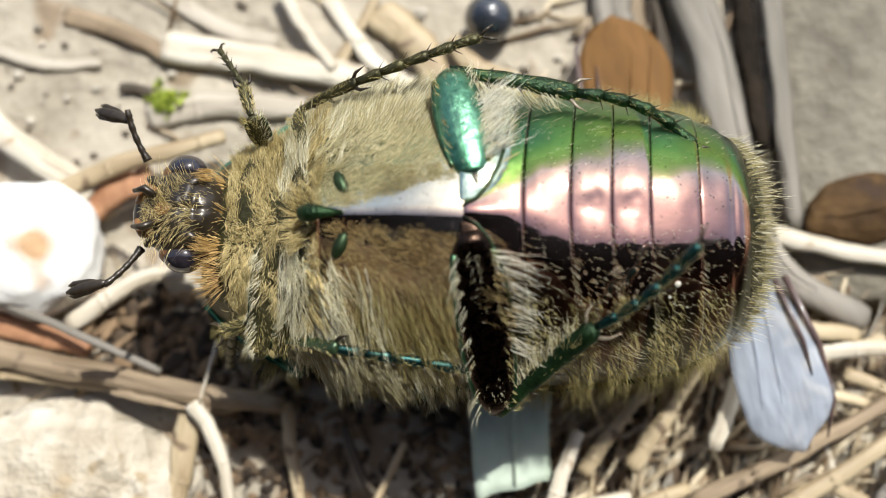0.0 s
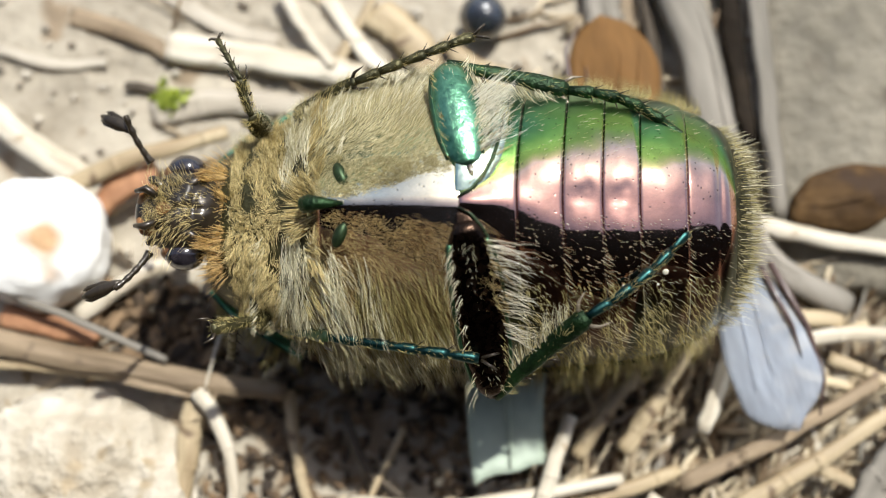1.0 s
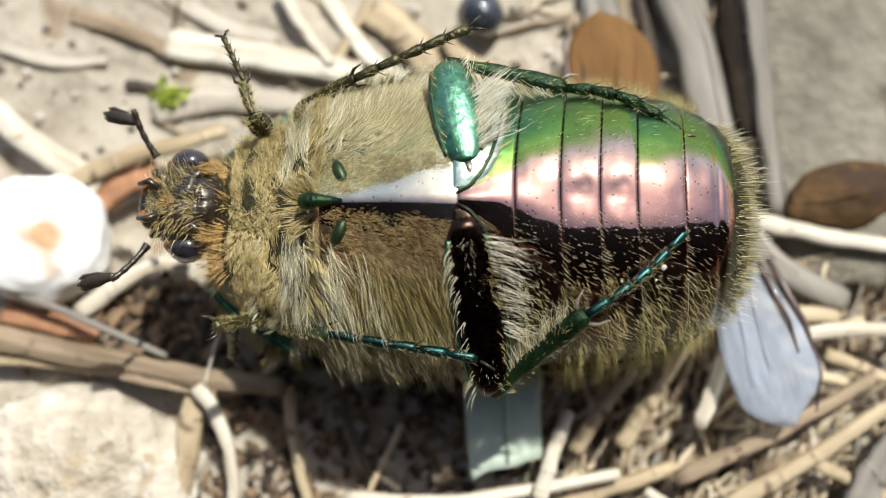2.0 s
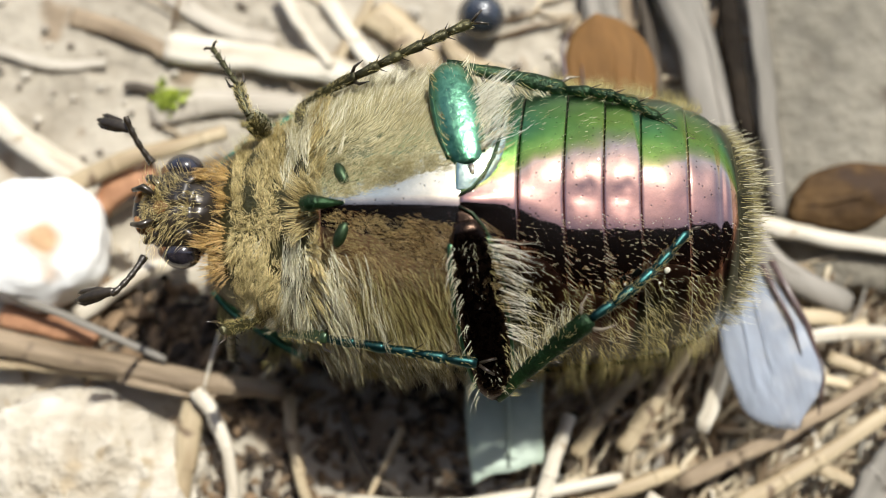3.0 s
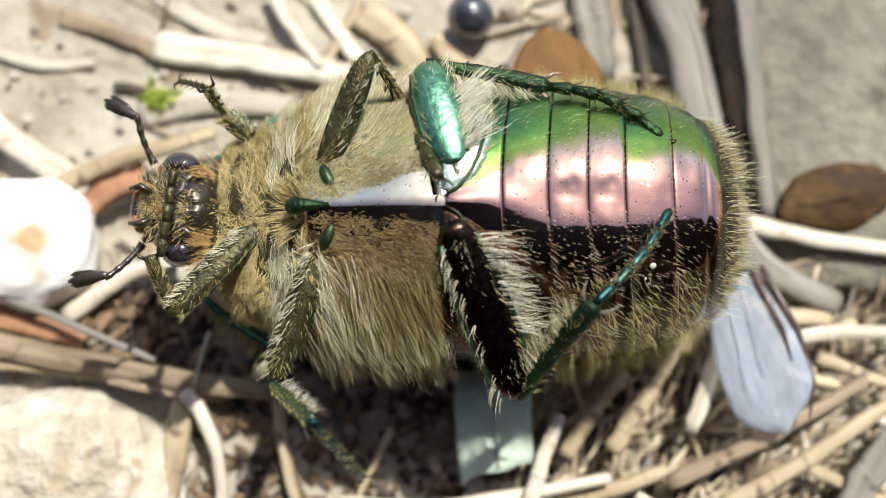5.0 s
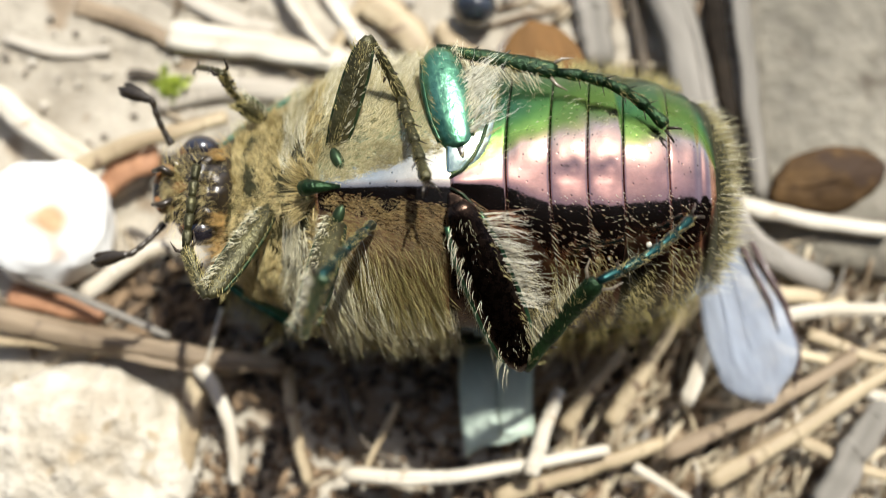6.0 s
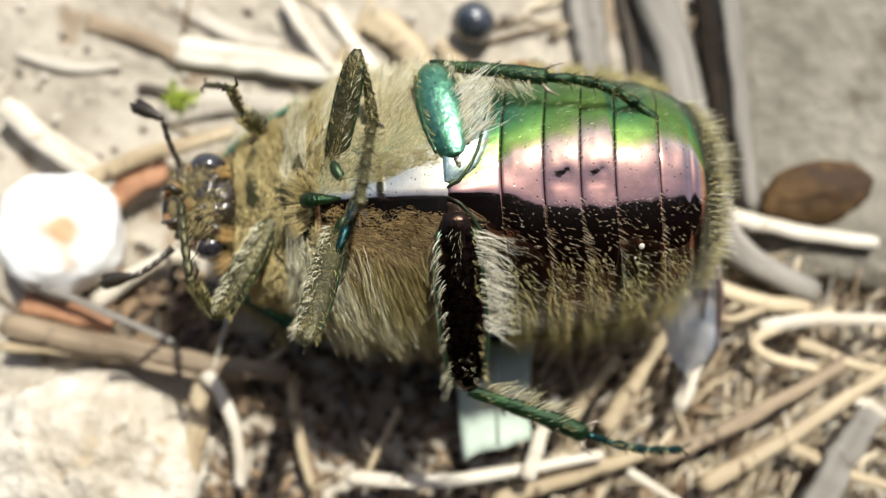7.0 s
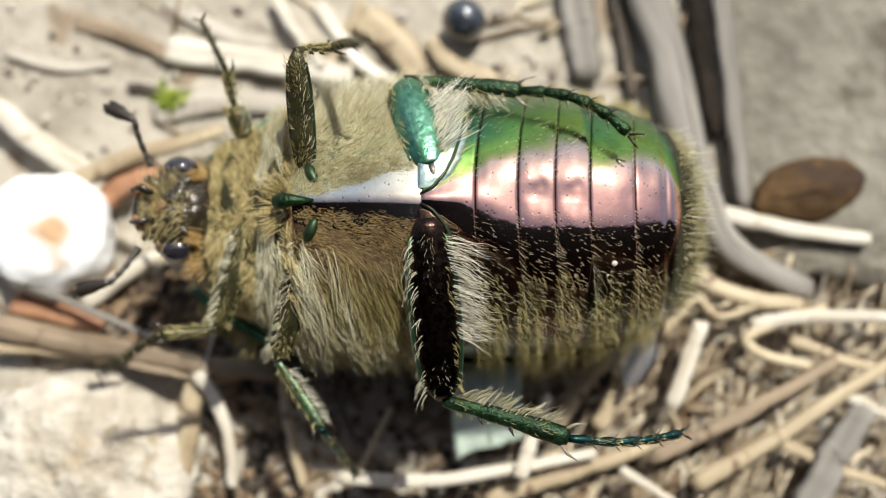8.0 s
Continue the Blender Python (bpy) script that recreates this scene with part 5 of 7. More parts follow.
def wing(beetle, name, length, width, mat, label, blunt):
    """A hind wing tip along its own x axis: a crinkled skin held by veins on its leading edge."""
    pts = []
    for i in range(25):
        u = i / 24
        half = width / 2 * (0.5 + 0.5 * math.sin(math.pi / 2 * min(1, u / 0.6))) * ((1 if u < 0.72 else max(0.0, 1 - ((u - 0.72) / 0.285)**2.2)) if blunt else math.sqrt(max(0.0, 1 - max(0.0, (u - 0.45) / 0.555)**2)))
        skew = -0.04 * length * u * (1.0 if blunt else 0.0)
        pts.append([(u * length + skew * (2 * j / 12 - 1) * 0.5 * u, half * (2 * j / 12 - 1), 0.05 * math.sin(6 * j / 12 + 3 * u) + 0.05 * math.cos(9 * u) - 0.25 * (2 * j / 12 - 1)**2) for j in range(13)])
    w = part(name, sheet(pts, 0.03), mat, beetle, label)
    part("vein", tube([(0, width * 0.36, -0.05), (length * 0.45, width * 0.50, -0.22), (length * 0.78, width * 0.46, -0.2), (length * 0.97, width * 0.25, -0.05)], [0.13, 0.12, 0.08, 0.03], 8), VEIN, w)
    part("vein", tube([(0, width * 0.24, 0.0), (length * 0.4, width * 0.33, -0.05), (length * 0.6, width * 0.30, 0.0)], [0.11, 0.09, 0.02], 8), VEIN, w)
    for k, (a, b) in enumerate(((0.05, -0.1), (-0.12, -0.32))):
        part("fold", tube([(0, width * a, 0.0), (length * 0.35, width * (a * 0.7 + b * 0.3), 0.03), (length * 0.7, width * b, 0.0)], [0.04, 0.03, 0.01], 6), mat, w)
    return w


beetle = tagged(new("beetle"), "metallic green and copper chafer beetle lying on its back", "beetle")
body(beetle)
coat(beetle)
head = head_part(beetle)

front_far = leg(beetle, "front", (1.20, 1.17, 1.90), 0.30, 1, BRONZE, False)
mid_far = leg(beetle, "middle", (3.97, 2.48, 4.14), 0.36, 1, BRONZE, False)
mid_near = leg(beetle, "middle", (4.87, 2.65, 4.81), 0.42, -1, BRONZE, False)
front_near = leg(beetle, "front", (3.85, 1.84, 2.80), 0.40, -1, BRONZE, False)
# hind thighs: lit green on the sunward side, shaded near-black on the other
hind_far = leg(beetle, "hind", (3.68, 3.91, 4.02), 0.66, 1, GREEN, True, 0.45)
hind_near = leg(beetle, "hind", (5.84, 4.07, 4.13), 0.72, -1, SHADED_CUTICLE, True, -0.2)
feeler_far = antenna(beetle, 1.70)
feeler_near = antenna(beetle, 1.61)
wing_near = wing(beetle, "hind_wing", 5.9, 3.3, WING_BLUE, "bluish translucent wing tip sticking out from under the tail", True)
wing_far = wing(beetle, "hind_wing", 5.2, 3.5, WING_BROWN, "amber brown wing tip sticking out beside the belly", False)


def motions():
    # the whole beetle rocks on its back
    walk(beetle, [
        (0, pose(-0.00003, 0.00061, -0.00017, -2.24, 0.13, 0.30)),
        (0.5, pose(-0.00002, 0.00076, 0.00000, -1.27, -0.03, 0.42)),
        (1, pose(-0.00000, 0.00090, 0.00000, -0.00, -0.00, -0.00)),
        (1.5, pose(0.00006, 0.00074, 0.00005, -0.88, -0.21, 0.14)),
        (3, pose(0.00012, 0.00085, 0.00001, -0.15, -0.03, 0.13)),
        (3.5, pose(0.00016, 0.00118, 0.00012, 1.57, -0.67, 0.18)),
        (4, pose(0.00001, 0.00118, -0.00013, 1.33, 0.22, 0.75)),
        (4.5, pose(0.00013, 0.00107, -0.00014, 0.52, 0.07, 0.92)),
        (5.8, pose(-0.00000, 0.00092, 0.00000, 0.18, -0.24, 1.45)),
        (6, pose(0.00008, 0.00111, -0.00007, 1.89, -0.18, 1.14)),
        (6.5, pose(-0.00009, 0.00107, -0.00010, 2.10, 0.84, 1.16)),
        (7, pose(0.00000, 0.00156, 0.00022, 3.88, -0.11, 2.89)),
        (7.2, pose(-0.00026, 0.00096, 0.00004, 0.94, 0.39, 3.48)),
        (7.5, pose(-0.00034, 0.00079, -0.00001, 0.11, 0.53, 3.65)),
        (8, pose(-0.00054, 0.00049, 0.00020, -1.24, 0.29, -0.05)),
    ])
    # front far leg
    walk(front_far[0], [
        (0, bone((-5.74, 2.83, 6.30), (-6.00, 3.45, 7.29))),
        (1, bone((-5.74, 2.83, 6.30), (-6.02, 3.14, 7.42))),
        (1.5, bone((-5.74, 2.83, 6.30), (-6.00, 3.16, 7.42))),
        (3, bone((-5.74, 2.83, 6.30), (-6.15, 3.18, 7.37))),
        (3.5, bone((-5.74, 2.83, 6.30), (-6.48, 3.24, 7.15))),
        (3.8, bone((-5.74, 2.83, 6.30), (-6.38, 3.36, 7.17))),
        (4.2, bone((-5.74, 2.83, 6.30), (-6.50, 3.57, 6.86))),
        (4.5, bone((-5.74, 2.83, 6.30), (-6.53, 3.63, 6.71))),
        (4.7, bone((-5.74, 2.83, 6.30), (-6.63, 3.58, 6.59))),
        (5.8, bone((-5.74, 2.83, 6.30), (-6.63, 3.53, 6.70))),
        (6.5, bone((-5.74, 2.83, 6.30), (-6.31, 3.25, 7.27))),
        (6.8, bone((-5.74, 2.83, 6.30), (-6.39, 3.43, 7.11))),
        (7, bone((-5.74, 2.83, 6.30), (-6.31, 3.34, 7.22))),
        (7.2, bone((-5.74, 2.83, 6.30), (-6.61, 3.38, 6.92))),
        (7.4, bone((-5.74, 2.83, 6.30), (-6.42, 3.74, 6.69))),
        (7.6, bone((-5.74, 2.83, 6.30), (-6.31, 3.70, 6.90))),
        (7.8, bone((-5.74, 2.83, 6.30), (-6.04, 3.60, 7.17))),
        (8, bone((-5.74, 2.83, 6.30), (-6.04, 3.92, 6.70))),
    ])
    walk(front_far[1], [
        (0, bone((-6.00, 3.45, 7.29), (-6.35, 4.53, 7.04))),
        (1, bone((-6.02, 3.14, 7.42), (-6.32, 4.20, 7.82))),
        (1.5, bone((-6.00, 3.16, 7.42), (-6.30, 4.27, 7.60))),
        (3, bone((-6.15, 3.18, 7.37), (-6.58, 4.25, 7.19))),
        (3.5, bone((-6.48, 3.24, 7.15), (-6.89, 4.33, 7.17))),
        (3.8, bone((-6.38, 3.36, 7.17), (-6.87, 4.39, 7.42))),
        (4.2, bone((-6.50, 3.57, 6.86), (-6.95, 4.57, 7.28))),
        (4.5, bone((-6.53, 3.63, 6.71), (-6.93, 4.31, 7.58))),
        (4.7, bone((-6.63, 3.58, 6.59), (-6.95, 4.14, 7.56))),
        (5.8, bone((-6.63, 3.53, 6.70), (-6.97, 4.19, 7.60))),
        (6.5, bone((-6.31, 3.25, 7.27), (-6.63, 3.91, 8.18))),
        (6.8, bone((-6.39, 3.43, 7.11), (-6.64, 3.96, 8.12))),
        (7, bone((-6.31, 3.34, 7.22), (-6.50, 4.00, 8.17))),
        (7.2, bone((-6.61, 3.38, 6.92), (-7.13, 4.35, 7.33))),
        (7.4, bone((-6.42, 3.74, 6.69), (-6.94, 4.69, 7.11))),
        (7.6, bone((-6.31, 3.70, 6.90), (-6.74, 4.77, 7.07))),
        (7.8, bone((-6.04, 3.60, 7.17), (-6.50, 4.67, 7.30))),
        (8, bone((-6.04, 3.92, 6.70), (-6.25, 4.98, 7.14))),
    ])
    walk(front_far[2], [
        (0, bone((-6.35, 4.53, 7.04), (-7.37, 6.04, 6.50))),
        (1, bone((-6.32, 4.20, 7.82), (-7.27, 5.79, 7.40))),
        (1.5, bone((-6.30, 4.27, 7.60), (-7.10, 5.99, 7.44))),
        (3, bone((-6.58, 4.25, 7.19), (-7.63, 5.77, 6.75))),
        (3.5, bone((-6.89, 4.33, 7.17), (-8.04, 5.53, 6.23))),
        (3.8, bone((-6.87, 4.39, 7.42), (-8.02, 5.22, 6.16))),
        (4.2, bone((-6.95, 4.57, 7.28), (-8.23, 5.14, 6.00))),
        (4.5, bone((-6.93, 4.31, 7.58), (-8.24, 4.82, 6.31))),
        (4.7, bone((-6.95, 4.14, 7.56), (-8.33, 4.84, 6.47))),
        (5.8, bone((-6.97, 4.19, 7.60), (-8.23, 4.81, 6.32))),
        (6.5, bone((-6.63, 3.91, 8.18), (-7.85, 4.62, 6.91))),
        (6.8, bone((-6.64, 3.96, 8.12), (-7.91, 4.48, 6.81))),
        (7, bone((-6.50, 4.00, 8.17), (-7.79, 4.52, 6.88))),
        (7.2, bone((-7.13, 4.35, 7.33), (-8.80, 5.23, 7.52))),
        (7.4, bone((-6.94, 4.69, 7.11), (-8.46, 5.74, 6.66))),
        (7.6, bone((-6.74, 4.77, 7.07), (-8.10, 6.01, 6.60))),
        (7.8, bone((-6.50, 4.67, 7.30), (-7.78, 5.98, 7.80))),
        (8, bone((-6.25, 4.98, 7.14), (-6.99, 6.51, 7.99))),
    ])
    # mid far leg
    walk(mid_far[0], [
        (0, bone((-3.23, 0.94, 8.70), (-4.75, 3.81, 6.43))),
        (1, bone((-3.23, 0.94, 8.70), (-4.79, 3.65, 6.26))),
        (1.5, bone((-3.23, 0.94, 8.70), (-4.75, 3.73, 6.32))),
        (3, bone((-3.23, 0.94, 8.70), (-4.72, 3.75, 6.33))),
        (3.2, bone((-3.23, 0.94, 8.70), (-4.61, 3.87, 6.40))),
        (3.5, bone((-3.23, 0.94, 8.70), (-1.99, 4.70, 8.73))),
        (3.65, pose(-0.00323, 0.00094, 0.00870, -0.2, -7.8, 68.4)),
        (3.8, bone((-3.23, 0.94, 8.70), (-1.62, 4.41, 9.74))),
        (4, bone((-3.23, 0.94, 8.70), (-1.77, 4.46, 9.78))),
        (4.1, pose(-0.00323, 0.00094, 0.00870, 0.8, -30.0, 72.3)),
        (4.2, bone((-3.23, 0.94, 8.70), (-2.64, 3.72, 11.47))),
        (4.25, pose(-0.00323, 0.00094, 0.00870, -3.1, -10.6, 88.6)),
        (4.3, bone((-3.23, 0.94, 8.70), (-3.75, 4.56, 7.16))),
        (4.5, bone((-3.23, 0.94, 8.70), (-1.85, 4.59, 9.39))),
        (4.6, pose(-0.00323, 0.00094, 0.00870, -0.1, -12.9, 66.7)),
        (4.7, bone((-3.23, 0.94, 8.70), (-1.57, 4.38, 9.77))),
        (5.8, bone((-3.23, 0.94, 8.70), (-1.95, 4.51, 9.87))),
        (6.5, bone((-3.23, 0.94, 8.70), (-1.91, 4.51, 9.81))),
        (6.8, bone((-3.23, 0.94, 8.70), (-2.07, 4.59, 9.73))),
        (7, bone((-3.23, 0.94, 8.70), (-2.15, 4.63, 9.67))),
        (7.2, bone((-3.23, 0.94, 8.70), (-3.17, 4.90, 8.73))),
        (7.3, pose(-0.00323, 0.00094, 0.00870, -0.7, 13.7, 94.5)),
        (7.4, bone((-3.23, 0.94, 8.70), (-3.86, 4.39, 6.85))),
        (7.6, bone((-3.23, 0.94, 8.70), (-4.05, 4.56, 7.31))),
        (7.7, pose(-0.00323, 0.00094, 0.00870, -1.3, -4.4, 96.9)),
        (7.8, bone((-3.23, 0.94, 8.70), (-3.29, 4.39, 10.65))),
        (8, bone((-3.23, 0.94, 8.70), (-3.35, 4.41, 10.62))),
    ])
    walk(mid_far[1], [
        (0, bone((-4.75, 3.81, 6.43), (-2.73, 4.38, 7.75))),
        (1, bone((-4.79, 3.65, 6.26), (-2.74, 4.21, 7.54))),
        (1.5, bone((-4.75, 3.73, 6.32), (-2.75, 4.22, 7.70))),
        (3, bone((-4.72, 3.75, 6.33), (-2.74, 4.34, 7.71))),
        (3.2, bone((-4.61, 3.87, 6.40), (-2.58, 4.72, 7.54))),
        (3.5, bone((-1.99, 4.70, 8.73), (0.30, 5.61, 9.06))),
        (3.65, pose(-0.00179, 0.00459, 0.00924, 9.3, 15.5, -17.7)),
        (3.8, bone((-1.62, 4.41, 9.74), (-0.93, 3.11, 8.55))),
        (4, bone((-1.77, 4.46, 9.78), (-1.25, 3.41, 8.18))),
        (4.1, pose(-0.00219, 0.00421, 0.01068, 4.6, 46.7, -10.9)),
        (4.2, bone((-2.64, 3.72, 11.47), (-1.09, 4.82, 9.87))),
        (4.25, pose(-0.00314, 0.00484, 0.00943, 1.3, 13.8, 41.2)),
        (4.3, bone((-3.75, 4.56, 7.16), (-2.07, 6.30, 7.69))),
        (4.5, bone((-1.85, 4.59, 9.39), (-0.08, 6.28, 8.99))),
        (4.6, pose(-0.00171, 0.00449, 0.00958, 9.8, 35.1, 15.8)),
        (4.7, bone((-1.57, 4.38, 9.77), (-0.49, 3.91, 7.59))),
        (5.8, bone((-1.95, 4.51, 9.87), (-1.03, 2.99, 8.64))),
        (6.5, bone((-1.91, 4.51, 9.81), (-1.13, 2.74, 8.82))),
        (6.8, bone((-2.07, 4.59, 9.73), (-1.48, 2.87, 8.72))),
        (7, bone((-2.15, 4.63, 9.67), (-1.83, 2.48, 8.92))),
        (7.2, bone((-3.17, 4.90, 8.73), (-2.56, 2.61, 9.44))),
        (7.3, pose(-0.00354, 0.00478, 0.00776, 5.7, -26.8, -23.8)),
        (7.4, bone((-3.86, 4.39, 6.85), (-2.20, 5.47, 8.34))),
        (7.6, bone((-4.05, 4.56, 7.31), (-3.39, 6.80, 8.14))),
        (7.7, pose(-0.00371, 0.00487, 0.00901, 3.1, 11.6, 63.6)),
        (7.8, bone((-3.29, 4.39, 10.65), (-2.18, 5.83, 8.95))),
        (8, bone((-3.35, 4.41, 10.62), (-2.45, 5.30, 8.48))),
    ])
    walk(mid_far[2], [
        (0, bone((-2.73, 4.38, 7.75), (1.06, 5.52, 8.96))),
        (1, bone((-2.74, 4.21, 7.54), (1.08, 5.63, 8.24))),
        (1.5, bone((-2.75, 4.22, 7.70), (1.03, 5.72, 8.42))),
        (3, bone((-2.74, 4.34, 7.71), (0.98, 5.95, 8.52))),
        (3.2, bone((-2.58, 4.72, 7.54), (0.35, 5.93, 10.20))),
        (3.5, bone((0.30, 5.61, 9.06), (1.77, 4.83, 12.85))),
        (3.65, pose(0.00022, 0.00395, 0.00866, 2.5, -48.7, -40.3)),
        (3.8, bone((-0.93, 3.11, 8.55), (0.97, 0.92, 10.30))),
        (4, bone((-1.25, 3.41, 8.18), (-0.46, 0.62, 10.27))),
        (4.1, pose(-0.00068, 0.00392, 0.00906, 4.6, -49.1, -52.5)),
        (4.2, bone((-1.09, 4.82, 9.87), (0.65, 4.05, 13.55))),
        (4.25, pose(-0.00132, 0.00642, 0.00884, 0.0, -62.7, -12.8)),
        (4.3, bone((-2.07, 6.30, 7.69), (-0.18, 6.25, 11.36))),
        (4.5, bone((-0.08, 6.28, 8.99), (1.54, 5.59, 12.73))),
        (4.6, pose(0.00025, 0.00504, 0.00816, 3.3, -54.7, -47.2)),
        (4.7, bone((-0.49, 3.91, 7.59), (0.70, 1.22, 10.50))),
        (5.8, bone((-1.03, 2.99, 8.64), (-0.20, 0.63, 11.11))),
        (6.5, bone((-1.13, 2.74, 8.82), (-1.19, -0.38, 10.51))),
        (6.8, bone((-1.48, 2.87, 8.72), (-1.72, -0.19, 10.37))),
        (7, bone((-1.83, 2.48, 8.92), (-2.10, 0.00, 11.43))),
        (7.2, bone((-2.56, 2.61, 9.44), (-3.04, -0.08, 12.54))),
        (7.3, pose(-0.00151, 0.00389, 0.00888, 5.7, -55.1, -52.7)),
        (7.4, bone((-2.20, 5.47, 8.34), (-0.26, 5.61, 11.99))),
        (7.6, bone((-3.39, 6.80, 8.14), (-1.81, 6.48, 11.95))),
        (7.7, pose(-0.00263, 0.00704, 0.00851, 1.9, -60.0, -28.2)),
        (7.8, bone((-2.18, 5.83, 8.95), (-0.31, 4.17, 12.25))),
        (8, bone((-2.45, 5.30, 8.48), (-1.49, 4.26, 12.37))),
    ])
    # mid near leg
    walk(mid_near[0], [
        (0, bone((-3.03, -0.65, 8.70), (-5.02, -3.32, 6.28))),
        (1, bone((-3.03, -0.65, 8.70), (-5.20, -3.51, 5.63))),
        (1.5, bone((-3.03, -0.65, 8.70), (-5.15, -3.49, 5.78))),
        (3, bone((-3.03, -0.65, 8.70), (-5.35, -3.58, 5.58))),
        (3.2, bone((-3.03, -0.65, 8.70), (-5.26, -3.71, 5.64))),
        (3.35, pose(-0.00303, -0.00065, 0.00870, 0.1, 34.6, -122.9)),
        (3.5, bone((-3.03, -0.65, 8.70), (-5.12, -4.30, 6.25))),
        (3.8, bone((-3.03, -0.65, 8.70), (-4.84, -4.55, 6.43))),
        (4, bone((-3.03, -0.65, 8.70), (-4.85, -4.89, 7.14))),
        (4.1, pose(-0.00303, -0.00065, 0.00870, 0.0, 19.7, -115.2)),
        (4.2, bone((-3.03, -0.65, 8.70), (-5.09, -4.70, 6.97))),
        (4.5, bone((-3.03, -0.65, 8.70), (-5.24, -4.51, 6.73))),
        (4.7, bone((-3.03, -0.65, 8.70), (-5.06, -4.55, 6.62))),
        (5.067, pose(-0.00303, -0.00065, 0.00870, 2.1, 5.0, -111.6)),
        (5.433, pose(-0.00303, -0.00065, 0.00870, 2.2, -15.5, -106.4)),
        (5.8, bone((-3.03, -0.65, 8.70), (-3.72, -4.53, 11.55))),
        (6.5, bone((-3.03, -0.65, 8.70), (-3.98, -4.74, 11.16))),
        (6.8, bone((-3.03, -0.65, 8.70), (-4.07, -4.50, 11.49))),
        (6.9, pose(-0.00303, -0.00065, 0.00870, 0.0, -36.2, -104.1)),
        (7, bone((-3.03, -0.65, 8.70), (-3.90, -4.41, 11.66))),
        (7.2, bone((-3.03, -0.65, 8.70), (-3.88, -4.78, 11.14))),
        (7.4, bone((-3.03, -0.65, 8.70), (-3.69, -4.86, 11.06))),
        (7.5, pose(-0.00303, -0.00065, 0.00870, 0.1, -15.4, -99.9)),
        (7.6, bone((-3.03, -0.65, 8.70), (-3.93, -5.43, 8.87))),
        (7.7, pose(-0.00303, -0.00065, 0.00870, 0.6, 11.2, -105.8)),
        (7.8, bone((-3.03, -0.65, 8.70), (-4.62, -4.79, 6.70))),
        (8, bone((-3.03, -0.65, 8.70), (-4.38, -4.90, 6.74))),
    ])
    walk(mid_near[1], [
        (0, bone((-5.02, -3.32, 6.28), (-3.35, -3.69, 7.94))),
        (1, bone((-5.20, -3.51, 5.63), (-3.43, -3.81, 7.68))),
        (1.5, bone((-5.15, -3.49, 5.78), (-3.43, -3.79, 7.77))),
        (3, bone((-5.35, -3.58, 5.58), (-3.53, -3.85, 7.61))),
        (3.2, bone((-5.26, -3.71, 5.64), (-3.54, -3.87, 7.65))),
        (3.35, pose(-0.00521, -0.00401, 0.00594, 7.6, 8.2, -17.8)),
        (3.5, bone((-5.12, -4.30, 6.25), (-4.21, -4.88, 3.83))),
        (3.8, bone((-4.84, -4.55, 6.43), (-4.11, -4.58, 3.88))),
        (4, bone((-4.85, -4.89, 7.14), (-3.95, -4.61, 4.67))),
        (4.1, pose(-0.00498, -0.00480, 0.00706, -9.5, 58.2, -41.8)),
        (4.2, bone((-5.09, -4.70, 6.97), (-4.92, -6.47, 5.00))),
        (4.5, bone((-5.24, -4.51, 6.73), (-5.52, -7.13, 6.38))),
        (4.7, bone((-5.06, -4.55, 6.62), (-4.56, -6.37, 8.48))),
        (5.067, pose(-0.00482, -0.00516, 0.00828, 1.1, -45.4, -30.3)),
        (5.433, pose(-0.00435, -0.00515, 0.01000, 1.2, -46.5, 14.9)),
        (5.8, bone((-3.72, -4.53, 11.55), (-2.84, -2.96, 13.50))),
        (6.5, bone((-3.98, -4.74, 11.16), (-3.19, -3.23, 13.19))),
        (6.8, bone((-4.07, -4.50, 11.49), (-2.99, -3.00, 13.39))),
        (6.9, pose(-0.00398, -0.00446, 0.01158, -4.0, -0.5, 63.9)),
        (7, bone((-3.90, -4.41, 11.66), (-3.36, -2.61, 9.79))),
        (7.2, bone((-3.88, -4.78, 11.14), (-3.39, -2.18, 11.37))),
        (7.4, bone((-3.69, -4.86, 11.06), (-3.05, -2.30, 11.29))),
        (7.5, pose(-0.00383, -0.00527, 0.01000, 20.3, 29.9, 36.5)),
        (7.6, bone((-3.93, -5.43, 8.87), (-3.03, -5.83, 6.40))),
        (7.7, pose(-0.00432, -0.00525, 0.00776, -7.1, 37.9, -49.0)),
        (7.8, bone((-4.62, -4.79, 6.70), (-3.52, -7.18, 6.32))),
        (8, bone((-4.38, -4.90, 6.74), (-2.90, -7.10, 6.66))),
    ])
